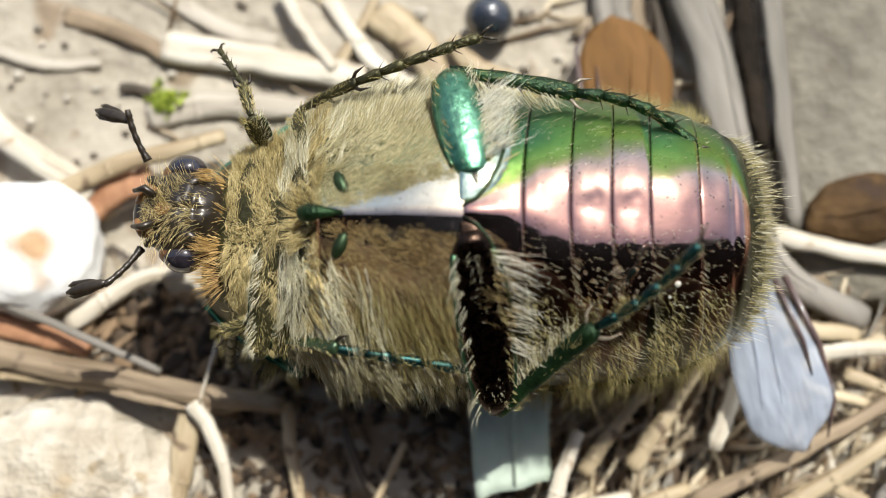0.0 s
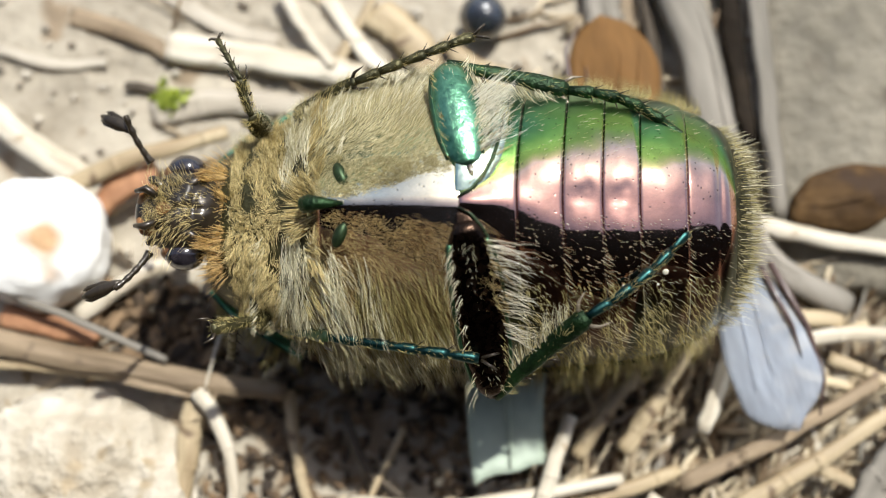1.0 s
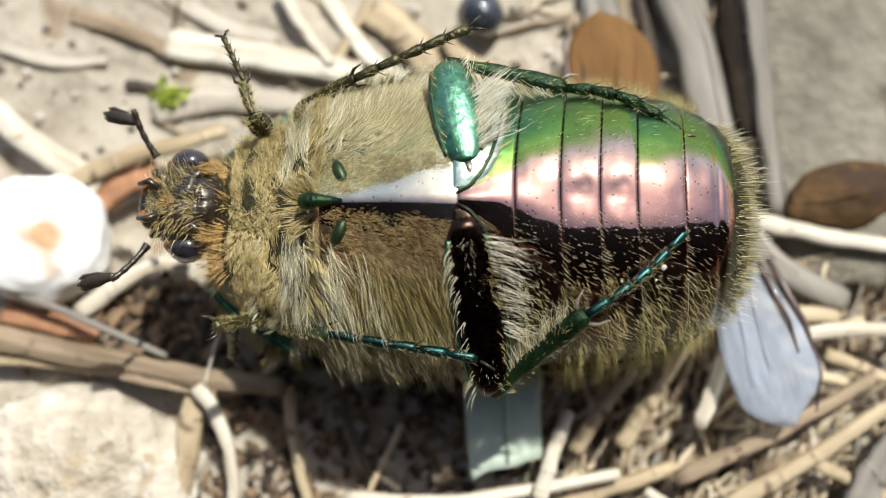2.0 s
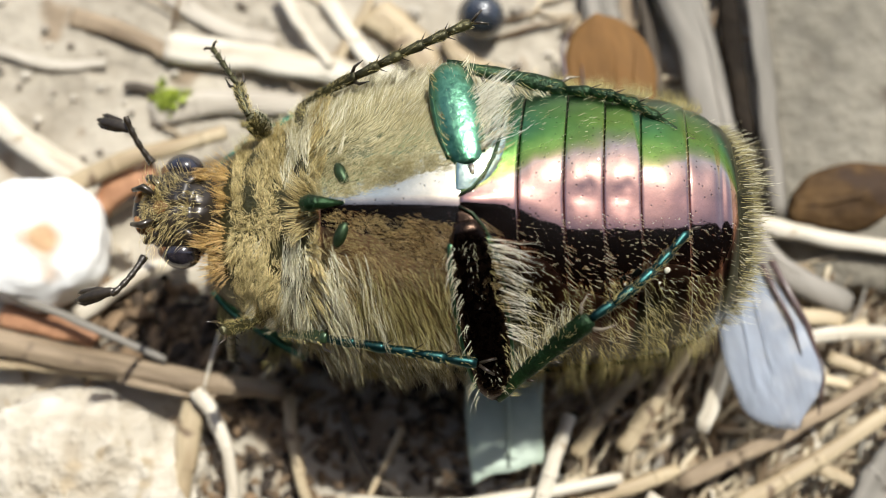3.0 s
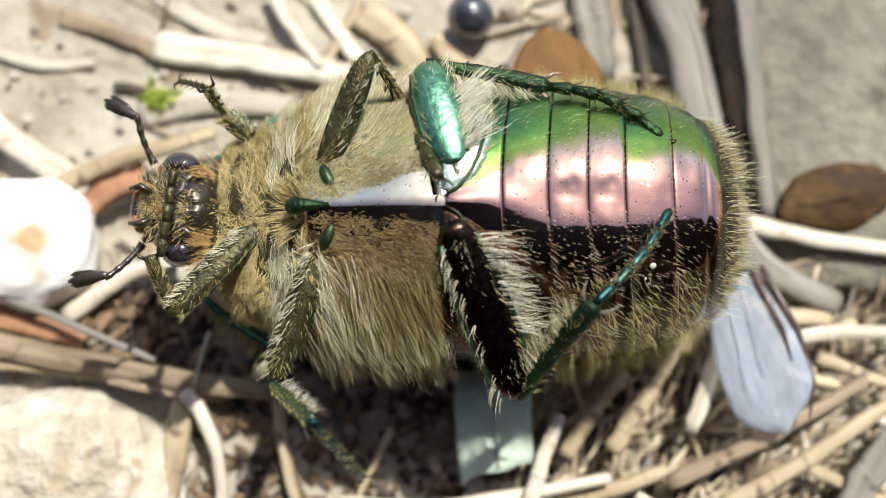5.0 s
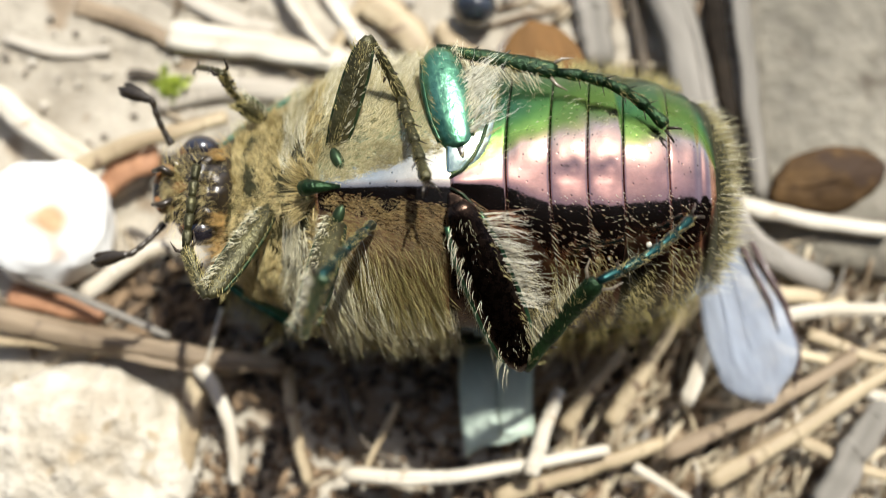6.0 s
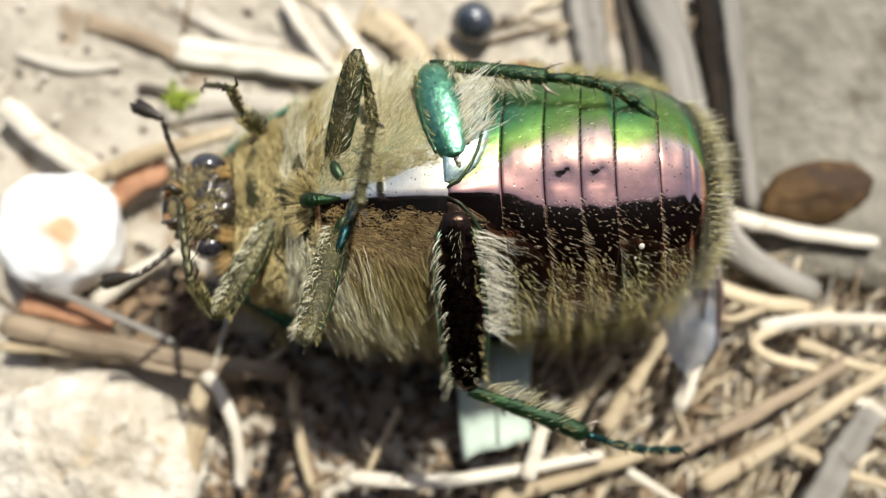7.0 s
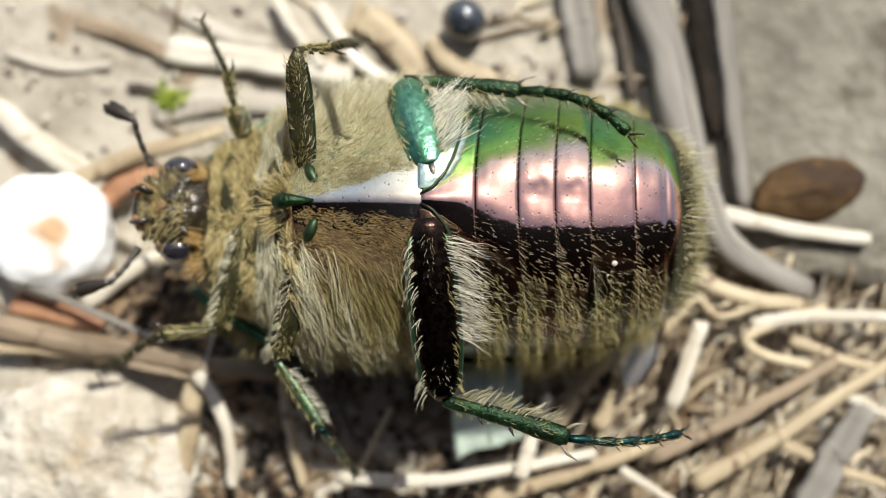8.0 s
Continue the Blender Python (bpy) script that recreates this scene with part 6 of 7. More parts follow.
    walk(mid_near[2], [
        (0, bone((-3.35, -3.69, 7.94), (1.26, -4.40, 7.78))),
        (1, bone((-3.43, -3.81, 7.68), (1.14, -4.47, 8.58))),
        (1.5, bone((-3.43, -3.79, 7.77), (1.16, -4.54, 8.32))),
        (3, bone((-3.53, -3.85, 7.61), (1.10, -4.65, 8.45))),
        (3.2, bone((-3.54, -3.87, 7.65), (1.03, -4.81, 8.81))),
        (3.35, pose(-0.00271, -0.00482, 0.00556, -1.4, -29.7, -20.1)),
        (3.5, bone((-4.21, -4.88, 3.83), (-1.28, -6.56, 7.25))),
        (3.8, bone((-4.11, -4.58, 3.88), (-1.15, -5.43, 7.57))),
        (4, bone((-3.95, -4.61, 4.67), (-0.32, -6.00, 7.49))),
        (4.1, pose(-0.00394, -0.00573, 0.00480, 9.3, 7.4, -42.8)),
        (4.2, bone((-4.92, -6.47, 5.00), (-3.74, -9.26, 1.26))),
        (4.5, bone((-5.52, -7.13, 6.38), (-6.54, -9.49, 2.31))),
        (4.7, bone((-4.56, -6.37, 8.48), (-5.24, -8.98, 4.50))),
        (5.067, pose(-0.00321, -0.00610, 0.01017, -2.3, 56.7, -51.2)),
        (5.433, pose(-0.00258, -0.00468, 0.01193, -2.4, 58.2, 4.2)),
        (5.8, bone((-2.84, -2.96, 13.50), (-1.74, -0.91, 9.61))),
        (6.5, bone((-3.19, -3.23, 13.19), (-1.74, -1.09, 9.55))),
        (6.8, bone((-2.99, -3.00, 13.39), (-1.76, -0.18, 9.70))),
        (6.9, pose(-0.00282, -0.00208, 0.01160, 0.5, 28.3, 68.6)),
        (7, bone((-3.36, -2.61, 9.79), (-1.81, 1.78, 9.28))),
        (7.2, bone((-3.39, -2.18, 11.37), (-3.75, 2.54, 10.52))),
        (7.4, bone((-3.05, -2.30, 11.29), (-3.12, 2.34, 10.04))),
        (7.5, pose(-0.00198, -0.00391, 0.00867, 15.3, 39.8, 52.5)),
        (7.6, bone((-3.03, -5.83, 6.40), (-1.12, -6.02, 2.00))),
        (7.7, pose(-0.00295, -0.00682, 0.00613, -2.4, 63.1, -43.3)),
        (7.8, bone((-3.52, -7.18, 6.32), (-2.97, -9.53, 2.16))),
        (8, bone((-2.90, -7.10, 6.66), (-1.87, -9.33, 2.53))),
    ])
    # front near leg
    walk(front_near[0], [
        (0, bone((-5.33, -0.27, 7.40), (-5.57, -2.70, 6.68))),
        (0.5, pose(-0.00533, -0.00027, 0.00740, 0.1, 22.5, -97.7)),
        (1, bone((-5.33, -0.27, 7.40), (-5.81, -3.07, 5.86))),
        (1.5, bone((-5.33, -0.27, 7.40), (-5.80, -3.12, 5.81))),
        (3, bone((-5.33, -0.27, 7.40), (-6.02, -3.11, 5.48))),
        (3.5, bone((-5.33, -0.27, 7.40), (-6.02, -3.51, 5.44))),
        (3.65, pose(-0.00533, -0.00027, 0.00740, 0.2, 34.0, -107.0)),
        (3.8, bone((-5.33, -0.27, 7.40), (-6.48, -3.10, 5.06))),
        (3.9, pose(-0.00533, -0.00027, 0.00740, -1.3, 26.8, -125.0)),
        (4, bone((-5.33, -0.27, 7.40), (-8.01, -2.80, 6.32))),
        (4.067, pose(-0.00533, -0.00027, 0.00740, 0.3, 19.0, -141.9)),
        (4.133, pose(-0.00533, -0.00027, 0.00740, 0.3, 21.8, -147.1)),
        (4.2, bone((-5.33, -0.27, 7.40), (-8.42, -1.89, 5.80))),
        (4.5, bone((-5.33, -0.27, 7.40), (-8.11, -2.67, 6.27))),
        (4.7, bone((-5.33, -0.27, 7.40), (-8.14, -2.82, 6.77))),
        (5.8, bone((-5.33, -0.27, 7.40), (-7.06, -3.23, 9.14))),
        (6.5, bone((-5.33, -0.27, 7.40), (-7.00, -3.39, 8.92))),
        (6.8, bone((-5.33, -0.27, 7.40), (-7.22, -3.49, 8.31))),
        (7, bone((-5.33, -0.27, 7.40), (-7.27, -3.56, 7.86))),
        (7.2, bone((-5.33, -0.27, 7.40), (-7.00, -3.72, 7.69))),
        (7.4, bone((-5.33, -0.27, 7.40), (-6.88, -3.78, 7.67))),
        (7.5, pose(-0.00533, -0.00027, 0.00740, -0.0, -3.5, -113.4)),
        (7.6, bone((-5.33, -0.27, 7.40), (-6.81, -3.81, 7.59))),
        (7.8, bone((-5.33, -0.27, 7.40), (-6.75, -3.84, 7.56))),
        (8, bone((-5.33, -0.27, 7.40), (-6.47, -3.78, 6.32))),
    ])
    walk(front_near[1], [
        (0, bone((-5.57, -2.70, 6.68), (-6.56, -2.96, 6.02))),
        (0.5, pose(-0.00568, -0.00292, 0.00630, 0.6, -2.9, -163.7)),
        (1, bone((-5.81, -3.07, 5.86), (-6.57, -3.32, 6.50))),
        (1.5, bone((-5.80, -3.12, 5.81), (-6.54, -3.35, 6.56))),
        (3, bone((-6.02, -3.11, 5.48), (-6.68, -3.45, 6.61))),
        (3.5, bone((-6.02, -3.51, 5.44), (-6.34, -3.95, 7.20))),
        (3.65, pose(-0.00626, -0.00332, 0.00525, 4.4, -65.4, -159.2)),
        (3.8, bone((-6.48, -3.10, 5.06), (-7.45, -3.04, 6.63))),
        (3.9, pose(-0.00730, -0.00308, 0.00566, 4.1, -62.7, -142.2)),
        (4, bone((-8.01, -2.80, 6.32), (-8.06, -3.51, 8.02))),
        (4.067, pose(-0.00819, -0.00252, 0.00615, 7.9, -65.2, -160.7)),
        (4.133, pose(-0.00832, -0.00221, 0.00597, 6.9, -61.4, 140.4)),
        (4.2, bone((-8.42, -1.89, 5.80), (-8.34, -0.50, 8.18))),
        (4.5, bone((-8.11, -2.67, 6.27), (-7.88, -1.17, 7.30))),
        (4.7, bone((-8.14, -2.82, 6.77), (-8.20, -1.22, 7.69))),
        (5.8, bone((-7.06, -3.23, 9.14), (-7.81, -1.63, 8.64))),
        (6.5, bone((-7.00, -3.39, 8.92), (-7.77, -1.74, 8.64))),
        (6.8, bone((-7.22, -3.49, 8.31), (-7.66, -1.83, 8.96))),
        (7, bone((-7.27, -3.56, 7.86), (-7.86, -2.18, 8.92))),
        (7.2, bone((-7.00, -3.72, 7.69), (-8.21, -2.83, 8.75))),
        (7.4, bone((-6.88, -3.78, 7.67), (-7.99, -3.00, 8.92))),
        (7.5, pose(-0.00685, -0.00379, 0.00763, -2.9, -12.4, 156.0)),
        (7.6, bone((-6.81, -3.81, 7.59), (-8.51, -3.38, 7.03))),
        (7.8, bone((-6.75, -3.84, 7.56), (-8.53, -3.41, 7.39))),
        (8, bone((-6.47, -3.78, 6.32), (-8.23, -3.98, 6.82))),
    ])
    walk(front_near[2], [
        (0, bone((-6.56, -2.96, 6.02), (-7.30, -4.26, 3.65))),
        (0.5, pose(-0.00676, -0.00323, 0.00635, -0.0, 58.2, -119.5)),
        (1, bone((-6.57, -3.32, 6.50), (-7.29, -4.59, 4.11))),
        (1.5, bone((-6.54, -3.35, 6.56), (-7.27, -4.63, 4.17))),
        (3, bone((-6.68, -3.45, 6.61), (-7.30, -4.61, 4.14))),
        (3.5, bone((-6.34, -3.95, 7.20), (-7.08, -6.10, 5.56))),
        (3.65, pose(-0.00697, -0.00359, 0.00692, 5.1, 45.3, -146.3)),
        (3.8, bone((-7.45, -3.04, 6.63), (-9.03, -2.74, 4.33))),
        (3.9, pose(-0.00796, -0.00360, 0.00730, -2.9, 32.6, 155.2)),
        (4, bone((-8.06, -3.51, 8.02), (-10.30, -1.91, 7.51))),
        (4.067, pose(-0.00903, -0.00281, 0.00809, -0.1, 10.3, 119.6)),
        (4.133, pose(-0.00923, -0.00146, 0.00812, -0.1, 10.1, 94.8)),
        (4.2, bone((-8.34, -0.50, 8.18), (-7.47, 1.89, 7.74))),
        (4.5, bone((-7.88, -1.17, 7.30), (-7.28, 1.53, 7.76))),
        (4.7, bone((-8.20, -1.22, 7.69), (-7.69, 1.49, 8.16))),
        (5.8, bone((-7.81, -1.63, 8.64), (-7.51, 1.16, 8.73))),
        (6.5, bone((-7.77, -1.74, 8.64), (-7.81, 1.01, 8.08))),
        (6.8, bone((-7.66, -1.83, 8.96), (-8.29, 0.76, 8.07))),
        (7, bone((-7.86, -2.18, 8.92), (-8.33, 0.45, 8.21))),
        (7.2, bone((-8.21, -2.83, 8.75), (-9.02, -0.75, 8.37))),
        (7.4, bone((-7.99, -3.00, 8.92), (-8.94, -0.98, 8.26))),
        (7.5, pose(-0.00849, -0.00306, 0.00803, -1.9, 25.5, 135.0)),
        (7.6, bone((-8.51, -3.38, 7.03), (-10.62, -2.47, 5.44))),
        (7.8, bone((-8.53, -3.41, 7.39), (-10.61, -2.24, 5.92))),
        (8, bone((-8.23, -3.98, 6.82), (-10.59, -5.32, 6.13))),
    ])
    # hind far leg
    walk(hind_far[0], [
        (0, bone((0.72, 1.03, 9.40), (0.06, 4.50, 8.41))),
        (1, bone((0.72, 1.03, 9.40), (0.10, 4.49, 8.34))),
        (1.5, bone((0.72, 1.03, 9.40), (0.16, 4.52, 8.40))),
        (3, bone((0.72, 1.03, 9.40), (0.09, 4.49, 8.33))),
        (3.5, bone((0.72, 1.03, 9.40), (-0.13, 4.41, 8.24))),
        (4.2, bone((0.72, 1.03, 9.40), (0.07, 4.50, 8.40))),
        (4.5, bone((0.72, 1.03, 9.40), (0.05, 4.52, 8.46))),
        (4.7, bone((0.72, 1.03, 9.40), (-0.07, 4.48, 8.44))),
        (5.8, bone((0.72, 1.03, 9.40), (0.10, 4.52, 8.45))),
        (6.5, bone((0.72, 1.03, 9.40), (0.10, 4.45, 8.22))),
        (7, bone((0.72, 1.03, 9.40), (0.06, 4.42, 8.16))),
        (7.4, bone((0.72, 1.03, 9.40), (-0.01, 4.38, 8.09))),
        (8, bone((0.72, 1.03, 9.40), (-0.14, 4.33, 8.05))),
    ])
    walk(hind_far[1], [
        (0, bone((0.06, 4.50, 8.41), (3.91, 3.98, 7.92))),
        (1, bone((0.10, 4.49, 8.34), (3.91, 3.89, 7.67))),
        (1.5, bone((0.16, 4.52, 8.40), (3.94, 3.95, 7.59))),
        (3, bone((0.09, 4.49, 8.33), (3.84, 3.96, 7.36))),
        (3.5, bone((-0.13, 4.41, 8.24), (3.69, 3.61, 8.47))),
        (4.2, bone((0.07, 4.50, 8.40), (3.84, 3.96, 7.50))),
        (4.5, bone((0.05, 4.52, 8.46), (3.82, 3.89, 7.64))),
        (4.7, bone((-0.07, 4.48, 8.44), (3.71, 3.89, 7.67))),
        (5.8, bone((0.10, 4.52, 8.45), (3.92, 3.70, 8.30))),
        (6.5, bone((0.10, 4.45, 8.22), (3.91, 3.61, 8.51))),
        (7, bone((0.06, 4.42, 8.16), (3.89, 3.72, 8.47))),
        (7.4, bone((-0.01, 4.38, 8.09), (3.84, 3.77, 8.38))),
        (8, bone((-0.14, 4.33, 8.05), (3.74, 3.87, 8.28))),
    ])
    walk(hind_far[2], [
        (0, bone((3.91, 3.98, 7.92), (7.46, 2.16, 8.43))),
        (1, bone((3.91, 3.89, 7.67), (7.47, 2.03, 8.48))),
        (1.5, bone((3.94, 3.95, 7.59), (7.44, 2.14, 8.46))),
        (3, bone((3.84, 3.96, 7.36), (7.43, 2.00, 8.55))),
        (3.5, bone((3.69, 3.61, 8.47), (7.38, 2.10, 8.47))),
        (4.2, bone((3.84, 3.96, 7.50), (7.39, 1.97, 8.59))),
        (4.5, bone((3.82, 3.89, 7.64), (7.40, 2.02, 8.52))),
        (4.7, bone((3.71, 3.89, 7.67), (7.26, 1.95, 8.61))),
        (5.8, bone((3.92, 3.70, 8.30), (7.17, 1.60, 9.41))),
        (6.5, bone((3.91, 3.61, 8.51), (7.46, 1.86, 8.62))),
        (7, bone((3.89, 3.72, 8.47), (7.38, 2.11, 8.48))),
        (7.4, bone((3.84, 3.77, 8.38), (7.21, 1.86, 9.44))),
        (8, bone((3.74, 3.87, 8.28), (7.03, 2.05, 9.71))),
    ])
    # hind near leg
    walk(hind_near[0], [
        (0, bone((0.61, -0.64, 9.75), (1.54, -5.56, 6.74))),
        (1, bone((0.61, -0.64, 9.75), (1.59, -5.60, 6.82))),
        (1.5, bone((0.61, -0.64, 9.75), (1.55, -5.67, 6.93))),
        (3, bone((0.61, -0.64, 9.75), (1.58, -5.66, 6.92))),
        (3.5, bone((0.61, -0.64, 9.75), (1.86, -5.81, 7.33))),
        (3.8, bone((0.61, -0.64, 9.75), (2.00, -5.89, 7.59))),
        (4.2, bone((0.61, -0.64, 9.75), (2.25, -5.81, 7.57))),
        (4.5, bone((0.61, -0.64, 9.75), (2.57, -5.72, 7.62))),
        (4.7, bone((0.61, -0.64, 9.75), (2.54, -5.73, 7.63))),
        (5.8, bone((0.61, -0.64, 9.75), (2.66, -5.69, 7.63))),
        (6.5, bone((0.61, -0.64, 9.75), (2.69, -5.86, 8.14))),
        (6.65, pose(0.00061, -0.00064, 0.00975, -0.1, 13.1, -72.7)),
        (6.8, bone((0.61, -0.64, 9.75), (1.88, -6.25, 8.72))),
        (7, bone((0.61, -0.64, 9.75), (0.80, -6.27, 8.20))),
        (7.2, bone((0.61, -0.64, 9.75), (0.04, -6.16, 7.91))),
        (7.4, bone((0.61, -0.64, 9.75), (0.27, -6.20, 7.97))),
        (7.6, bone((0.61, -0.64, 9.75), (0.74, -6.18, 7.89))),
        (8, bone((0.61, -0.64, 9.75), (1.13, -6.20, 8.04))),
    ])
    walk(hind_near[1], [
        (0, bone((1.54, -5.56, 6.74), (4.20, -3.17, 8.68))),
        (1, bone((1.59, -5.60, 6.82), (4.20, -3.25, 8.86))),
        (1.5, bone((1.55, -5.67, 6.93), (4.20, -3.30, 8.91))),
        (3, bone((1.58, -5.66, 6.92), (4.22, -3.37, 9.00))),
        (3.5, bone((1.86, -5.81, 7.33), (4.35, -3.31, 9.36))),
        (3.8, bone((2.00, -5.89, 7.59), (4.72, -3.27, 9.09))),
        (4.2, bone((2.25, -5.81, 7.57), (4.83, -3.04, 9.07))),
        (4.5, bone((2.57, -5.72, 7.62), (4.62, -2.99, 9.84))),
        (4.7, bone((2.54, -5.73, 7.63), (4.55, -3.07, 9.95))),
        (5.8, bone((2.66, -5.69, 7.63), (4.71, -3.11, 10.03))),
        (6.5, bone((2.69, -5.86, 8.14), (4.66, -3.10, 10.40))),
        (6.65, pose(0.00230, -0.00608, 0.00843, 3.0, -3.6, 43.4)),
        (6.8, bone((1.88, -6.25, 8.72), (4.95, -4.29, 6.90))),
        (7, bone((0.80, -6.27, 8.20), (4.54, -7.88, 8.11))),
        (7.2, bone((0.04, -6.16, 7.91), (3.82, -7.54, 8.52))),
        (7.4, bone((0.27, -6.20, 7.97), (4.08, -7.49, 8.57))),
        (7.6, bone((0.74, -6.18, 7.89), (4.55, -7.58, 7.58))),
        (8, bone((1.13, -6.20, 8.04), (4.99, -7.36, 8.63))),
    ])
    walk(hind_near[2], [
        (0, bone((4.20, -3.17, 8.68), (6.45, -1.25, 11.56))),
        (1, bone((4.20, -3.25, 8.86), (7.27, -0.66, 9.10))),
        (1.5, bone((4.20, -3.30, 8.91), (7.34, -0.67, 9.06))),
        (3, bone((4.22, -3.37, 9.00), (7.23, -0.68, 9.11))),
        (3.5, bone((4.35, -3.31, 9.36), (7.18, -0.54, 10.52))),
        (3.8, bone((4.72, -3.27, 9.09), (7.75, -0.46, 9.16))),
        (4.2, bone((4.83, -3.04, 9.07), (7.43, -0.17, 9.05))),
        (4.5, bone((4.62, -2.99, 9.84), (7.17, -0.39, 9.15))),
        (4.7, bone((4.55, -3.07, 9.95), (6.99, 0.12, 9.18))),
        (5.8, bone((4.71, -3.11, 10.03), (8.11, -1.05, 8.93))),
        (6.5, bone((4.66, -3.10, 10.40), (7.90, -0.64, 9.73))),
        (6.65, pose(0.00525, -0.00329, 0.00868, 3.1, 26.0, 19.8)),
        (6.8, bone((4.95, -4.29, 6.90), (7.98, -4.31, 4.09))),
        (7, bone((4.54, -7.88, 8.11), (8.25, -8.84, 6.57))),
        (7.2, bone((3.82, -7.54, 8.52), (7.77, -8.37, 7.62))),
        (7.4, bone((4.08, -7.49, 8.57), (8.01, -8.17, 7.51))),
        (7.6, bone((4.55, -7.58, 7.58), (8.57, -8.02, 6.71))),
        (8, bone((4.99, -7.36, 8.63), (9.00, -7.24, 7.66))),
    ])
    # feelers
    walk(feeler_far[0], [
        (0, bone((-9.45, 2.30, 6.20), (-9.87, 3.47, 6.60))),
        (1, bone((-9.49, 1.91, 6.20), (-9.92, 2.81, 6.60))),
        (1.5, bone((-9.32, 2.10, 6.20), (-9.76, 3.19, 6.60))),
        (3, bone((-9.50, 1.92, 6.20), (-10.01, 2.91, 6.60))),
        (3.5, bone((-9.52, 1.82, 6.20), (-9.94, 3.13, 6.60))),
        (3.8, bone((-8.96, 2.14, 6.20), (-9.20, 3.54, 6.60))),
        (4.2, bone((-8.65, 2.32, 6.20), (-9.01, 3.68, 6.60))),
        (4.5, bone((-8.56, 2.02, 6.20), (-8.98, 3.71, 6.60))),
        (4.7, bone((-9.01, 2.03, 6.20), (-9.37, 3.45, 6.60))),
        (5.8, bone((-8.94, 2.03, 6.20), (-9.46, 3.49, 6.60))),
        (6.5, bone((-8.86, 2.28, 6.20), (-9.24, 3.48, 6.60))),
        (7, bone((-8.71, 1.78, 6.20), (-9.17, 3.38, 6.60))),
        (7.4, bone((-8.86, 1.84, 6.20), (-9.33, 3.29, 6.60))),
        (8, bone((-8.93, 1.86, 6.20), (-9.46, 3.37, 6.60))),
    ])
    walk(feeler_far[1], [
        (0, bone((-9.87, 3.47, 6.60), (-10.98, 3.91, 6.40))),
        (1, bone((-9.92, 2.81, 6.60), (-11.02, 3.43, 6.40))),
        (1.5, bone((-9.76, 3.19, 6.60), (-10.96, 3.63, 6.40))),
        (3, bone((-10.01, 2.91, 6.60), (-11.24, 3.38, 6.40))),
        (3.5, bone((-9.94, 3.13, 6.60), (-11.11, 3.88, 6.40))),
        (3.8, bone((-9.20, 3.54, 6.60), (-10.33, 4.45, 6.40))),
        (4.2, bone((-9.01, 3.68, 6.60), (-10.28, 4.51, 6.40))),
        (4.5, bone((-8.98, 3.71, 6.60), (-10.29, 4.36, 6.40))),
        (4.7, bone((-9.37, 3.45, 6.60), (-10.75, 4.38, 6.40))),
        (5.8, bone((-9.46, 3.49, 6.60), (-10.87, 4.23, 6.40))),
        (6.5, bone((-9.24, 3.48, 6.60), (-10.65, 4.02, 6.40))),
        (7, bone((-9.17, 3.38, 6.60), (-10.38, 4.11, 6.40))),
        (7.4, bone((-9.33, 3.29, 6.60), (-10.75, 3.83, 6.40))),
        (8, bone((-9.46, 3.37, 6.60), (-10.77, 4.14, 6.40))),
    ])
    walk(feeler_near[0], [
        (0, bone((-9.51, -0.51, 6.20), (-10.36, -1.63, 6.60))),
        (1, bone((-9.43, -1.05, 6.20), (-10.16, -2.04, 6.60))),
        (1.5, bone((-9.51, -0.72, 6.20), (-10.37, -1.72, 6.60))),
        (3, bone((-9.65, -1.15, 6.20), (-10.38, -2.27, 6.60))),
        (3.5, bone((-9.80, -1.12, 6.20), (-10.45, -1.96, 6.60))),
        (3.8, bone((-9.82, -0.38, 6.20), (-10.74, -1.29, 6.60))),
        (4.2, bone((-9.24, -0.40, 6.20), (-10.26, -1.39, 6.60))),
        (4.5, bone((-8.98, -0.50, 6.20), (-10.00, -1.58, 6.60))),
        (4.7, bone((-9.34, -0.57, 6.20), (-10.27, -1.59, 6.60))),
        (5.8, bone((-9.24, -0.64, 6.20), (-10.22, -1.70, 6.60))),
        (6.5, bone((-9.11, -0.52, 6.20), (-10.18, -1.47, 6.60))),
        (7, bone((-9.13, -1.05, 6.20), (-10.30, -1.94, 6.60))),
        (7.4, bone((-8.73, -1.34, 6.20), (-9.76, -2.28, 6.60))),
        (8, bone((-9.29, -1.01, 6.20), (-10.07, -2.22, 6.60))),
    ])
    walk(feeler_near[1], [
        (0, bone((-10.36, -1.63, 6.60), (-11.63, -1.87, 6.40))),
        (1, bone((-10.16, -2.04, 6.60), (-11.73, -2.56, 6.40))),
        (1.5, bone((-10.37, -1.72, 6.60), (-11.60, -1.97, 6.40))),
        (3, bone((-10.38, -2.27, 6.60), (-11.78, -2.52, 6.40))),
        (3.5, bone((-10.45, -1.96, 6.60), (-11.86, -2.30, 6.40))),
        (3.8, bone((-10.74, -1.29, 6.60), (-12.33, -1.34, 6.40))),
        (4.2, bone((-10.26, -1.39, 6.60), (-11.86, -1.38, 6.40))),
        (4.5, bone((-10.00, -1.58, 6.60), (-11.50, -1.71, 6.40))),
        (4.7, bone((-10.27, -1.59, 6.60), (-11.87, -1.72, 6.40))),
        (5.8, bone((-10.22, -1.70, 6.60), (-11.67, -1.92, 6.40))),
        (6.5, bone((-10.18, -1.47, 6.60), (-11.48, -1.61, 6.40))),
        (7, bone((-10.30, -1.94, 6.60), (-11.63, -2.10, 6.40))),
        (7.4, bone((-9.76, -2.28, 6.60), (-11.46, -2.55, 6.40))),
        (8, bone((-10.07, -2.22, 6.60), (-11.36, -2.48, 6.40))),
    ])
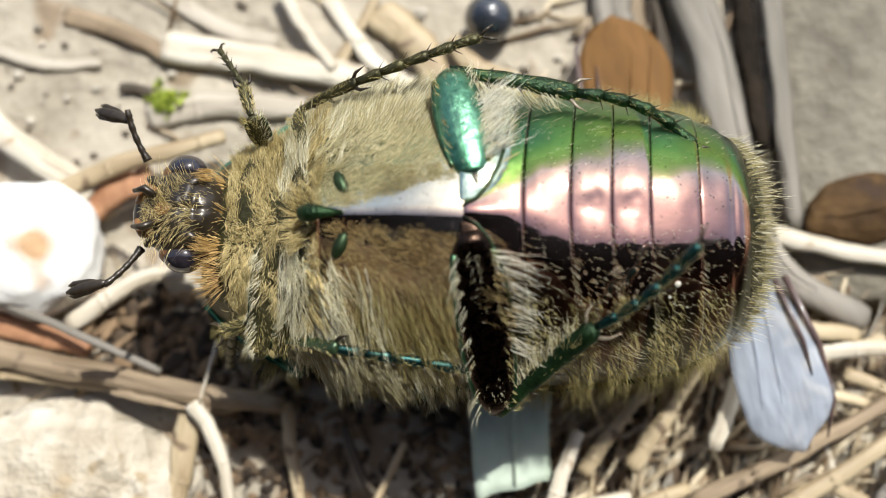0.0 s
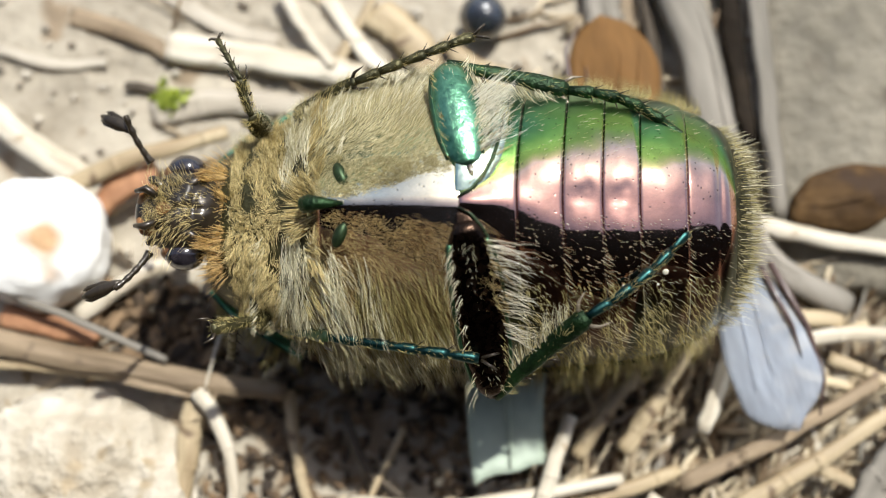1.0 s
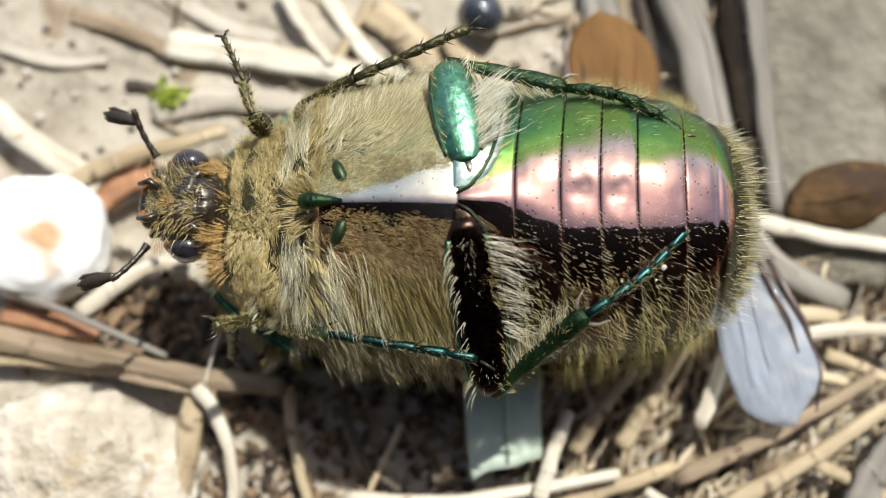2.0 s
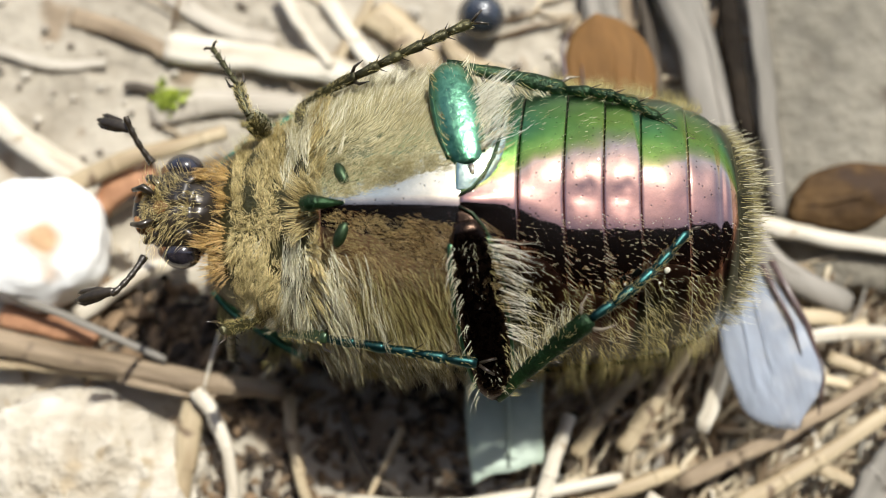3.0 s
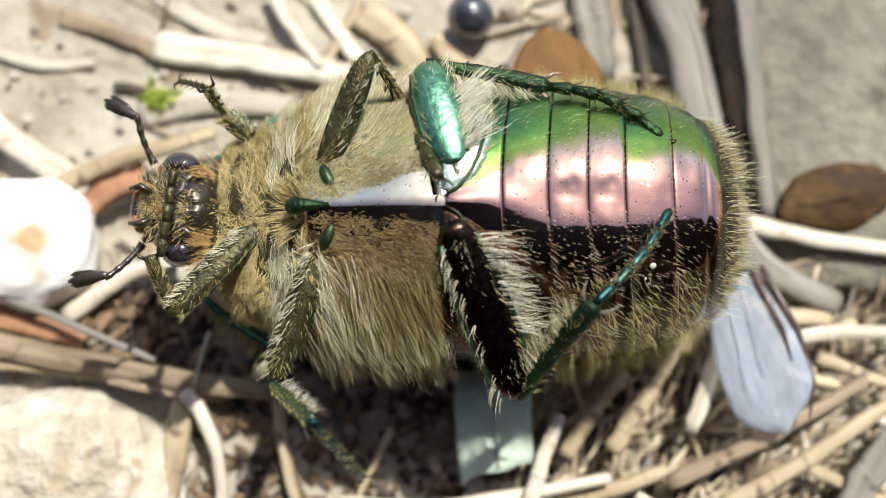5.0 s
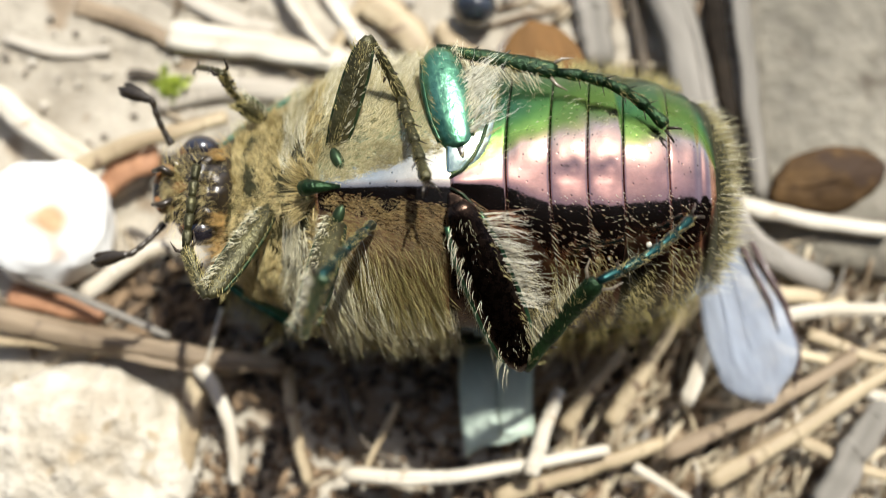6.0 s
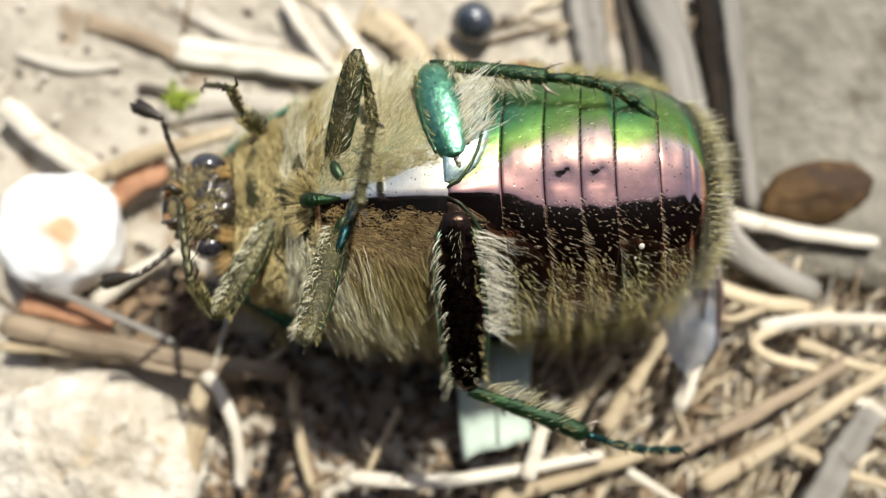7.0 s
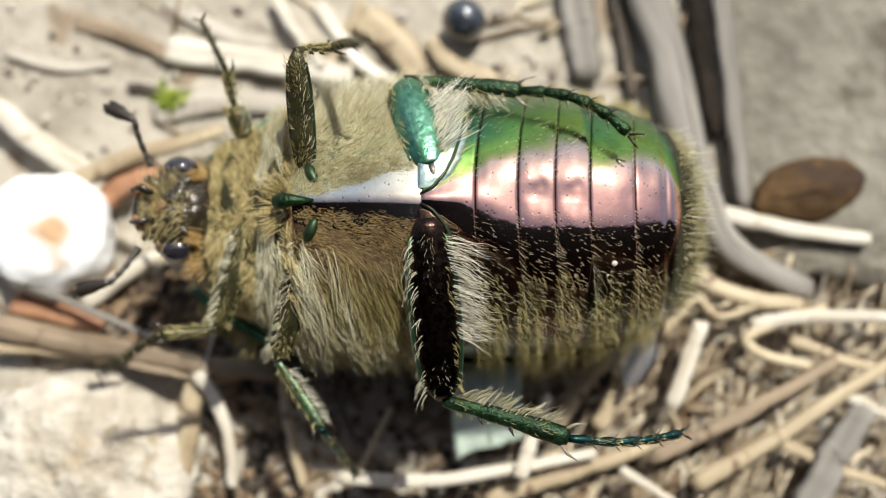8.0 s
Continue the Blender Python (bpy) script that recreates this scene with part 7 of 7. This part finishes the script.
    # the head nods in and out
    walk(head, [
        (0, pose(-0.00719, 0.00057, 0.00607)),
        (1, pose(-0.00731, 0.00024, 0.00607)),
        (1.5, pose(-0.00725, 0.00045, 0.00607)),
        (3, pose(-0.00745, 0.00031, 0.00607)),
        (3.5, pose(-0.00760, 0.00014, 0.00607)),
        (3.8, pose(-0.00714, 0.00054, 0.00607)),
        (4.2, pose(-0.00674, 0.00063, 0.00607)),
        (4.5, pose(-0.00673, 0.00059, 0.00607)),
        (4.7, pose(-0.00714, 0.00054, 0.00607)),
        (5.8, pose(-0.00696, 0.00046, 0.00607)),
        (6.5, pose(-0.00690, 0.00049, 0.00607)),
        (7, pose(-0.00682, 0.00033, 0.00607)),
        (7.4, pose(-0.00694, 0.00017, 0.00607)),
        (8, pose(-0.00695, 0.00030, 0.00607)),
    ])
    # wing tips
    walk(wing_near, [
        (0, bone((10.59, -1.25, 2.91), (12.41, -6.82, 2.20)) @ pose(0, 0, 0, 0)),
        (1, bone((10.55, -1.42, 2.91), (12.73, -6.86, 2.20)) @ pose(0, 0, 0, 0)),
        (1.5, bone((10.53, -1.30, 2.90), (12.60, -6.78, 2.20)) @ pose(0, 0, 0, 0)),
        (3, bone((10.51, -1.35, 2.89), (12.56, -6.84, 2.20)) @ pose(0, 0, 0, 0)),
        (3.5, bone((10.58, -1.70, 2.88), (12.64, -7.19, 2.20)) @ pose(0, 0, 0, 0)),
        (4.5, bone((10.72, -1.76, 2.86), (12.68, -7.29, 2.20)) @ pose(0, 0, 0, 0)),
        (4.7, bone((10.66, -1.82, 2.86), (12.63, -7.34, 2.20)) @ pose(0, 0, 0, 0)),
        (5.8, bone((10.58, -1.77, 2.88), (12.54, -7.29, 2.20)) @ pose(0, 0, 0, 0)),
        (6.5, bone((10.28, -1.76, 2.90), (12.10, -7.33, 2.20)) @ pose(0, 0, 0, 0)),
        (6.8, bone((10.09, -2.15, 2.93), (11.93, -7.71, 2.20)) @ pose(0, 0, 0, 0)),
        (7, bone((9.49, -0.82, 3.16), (9.22, -6.64, 2.20)) @ pose(0, 0, 0, 62)),
        (7.4, bone((9.71, -0.74, 3.11), (9.27, -6.55, 2.20)) @ pose(0, 0, 0, 74)),
        (8, bone((9.04, -0.15, 3.19), (7.99, -5.87, 2.20)) @ pose(0, 0, 0, 74)),
    ])
    walk(wing_far, [
        (0, bone((7.00, 4.09, 2.72), (6.26, 9.16, 1.80))),
        (1, bone((6.85, 3.62, 2.72), (6.05, 8.68, 1.80))),
        (1.5, bone((6.83, 3.82, 2.70), (6.05, 8.88, 1.80))),
        (3, bone((6.66, 3.69, 2.71), (5.87, 8.75, 1.80))),
        (3.5, bone((6.44, 3.26, 2.73), (5.60, 8.31, 1.80))),
        (4.2, bone((6.17, 3.24, 2.72), (5.39, 8.30, 1.80))),
        (4.7, bone((5.49, 3.03, 2.72), (4.70, 8.08, 1.80))),
        (5.8, bone((4.86, 2.79, 2.70), (4.06, 7.85, 1.80))),
        (6.5, bone((4.34, 2.29, 2.69), (3.49, 7.34, 1.80))),
        (6.8, bone((4.65, 2.06, 2.70), (3.86, 7.12, 1.80))),
        (7.2, bone((4.12, 0.25, 2.70), (3.42, 5.32, 1.80))),
        (8, bone((4.11, 0.28, 2.69), (3.13, 5.31, 1.80))),
    ])


motions()
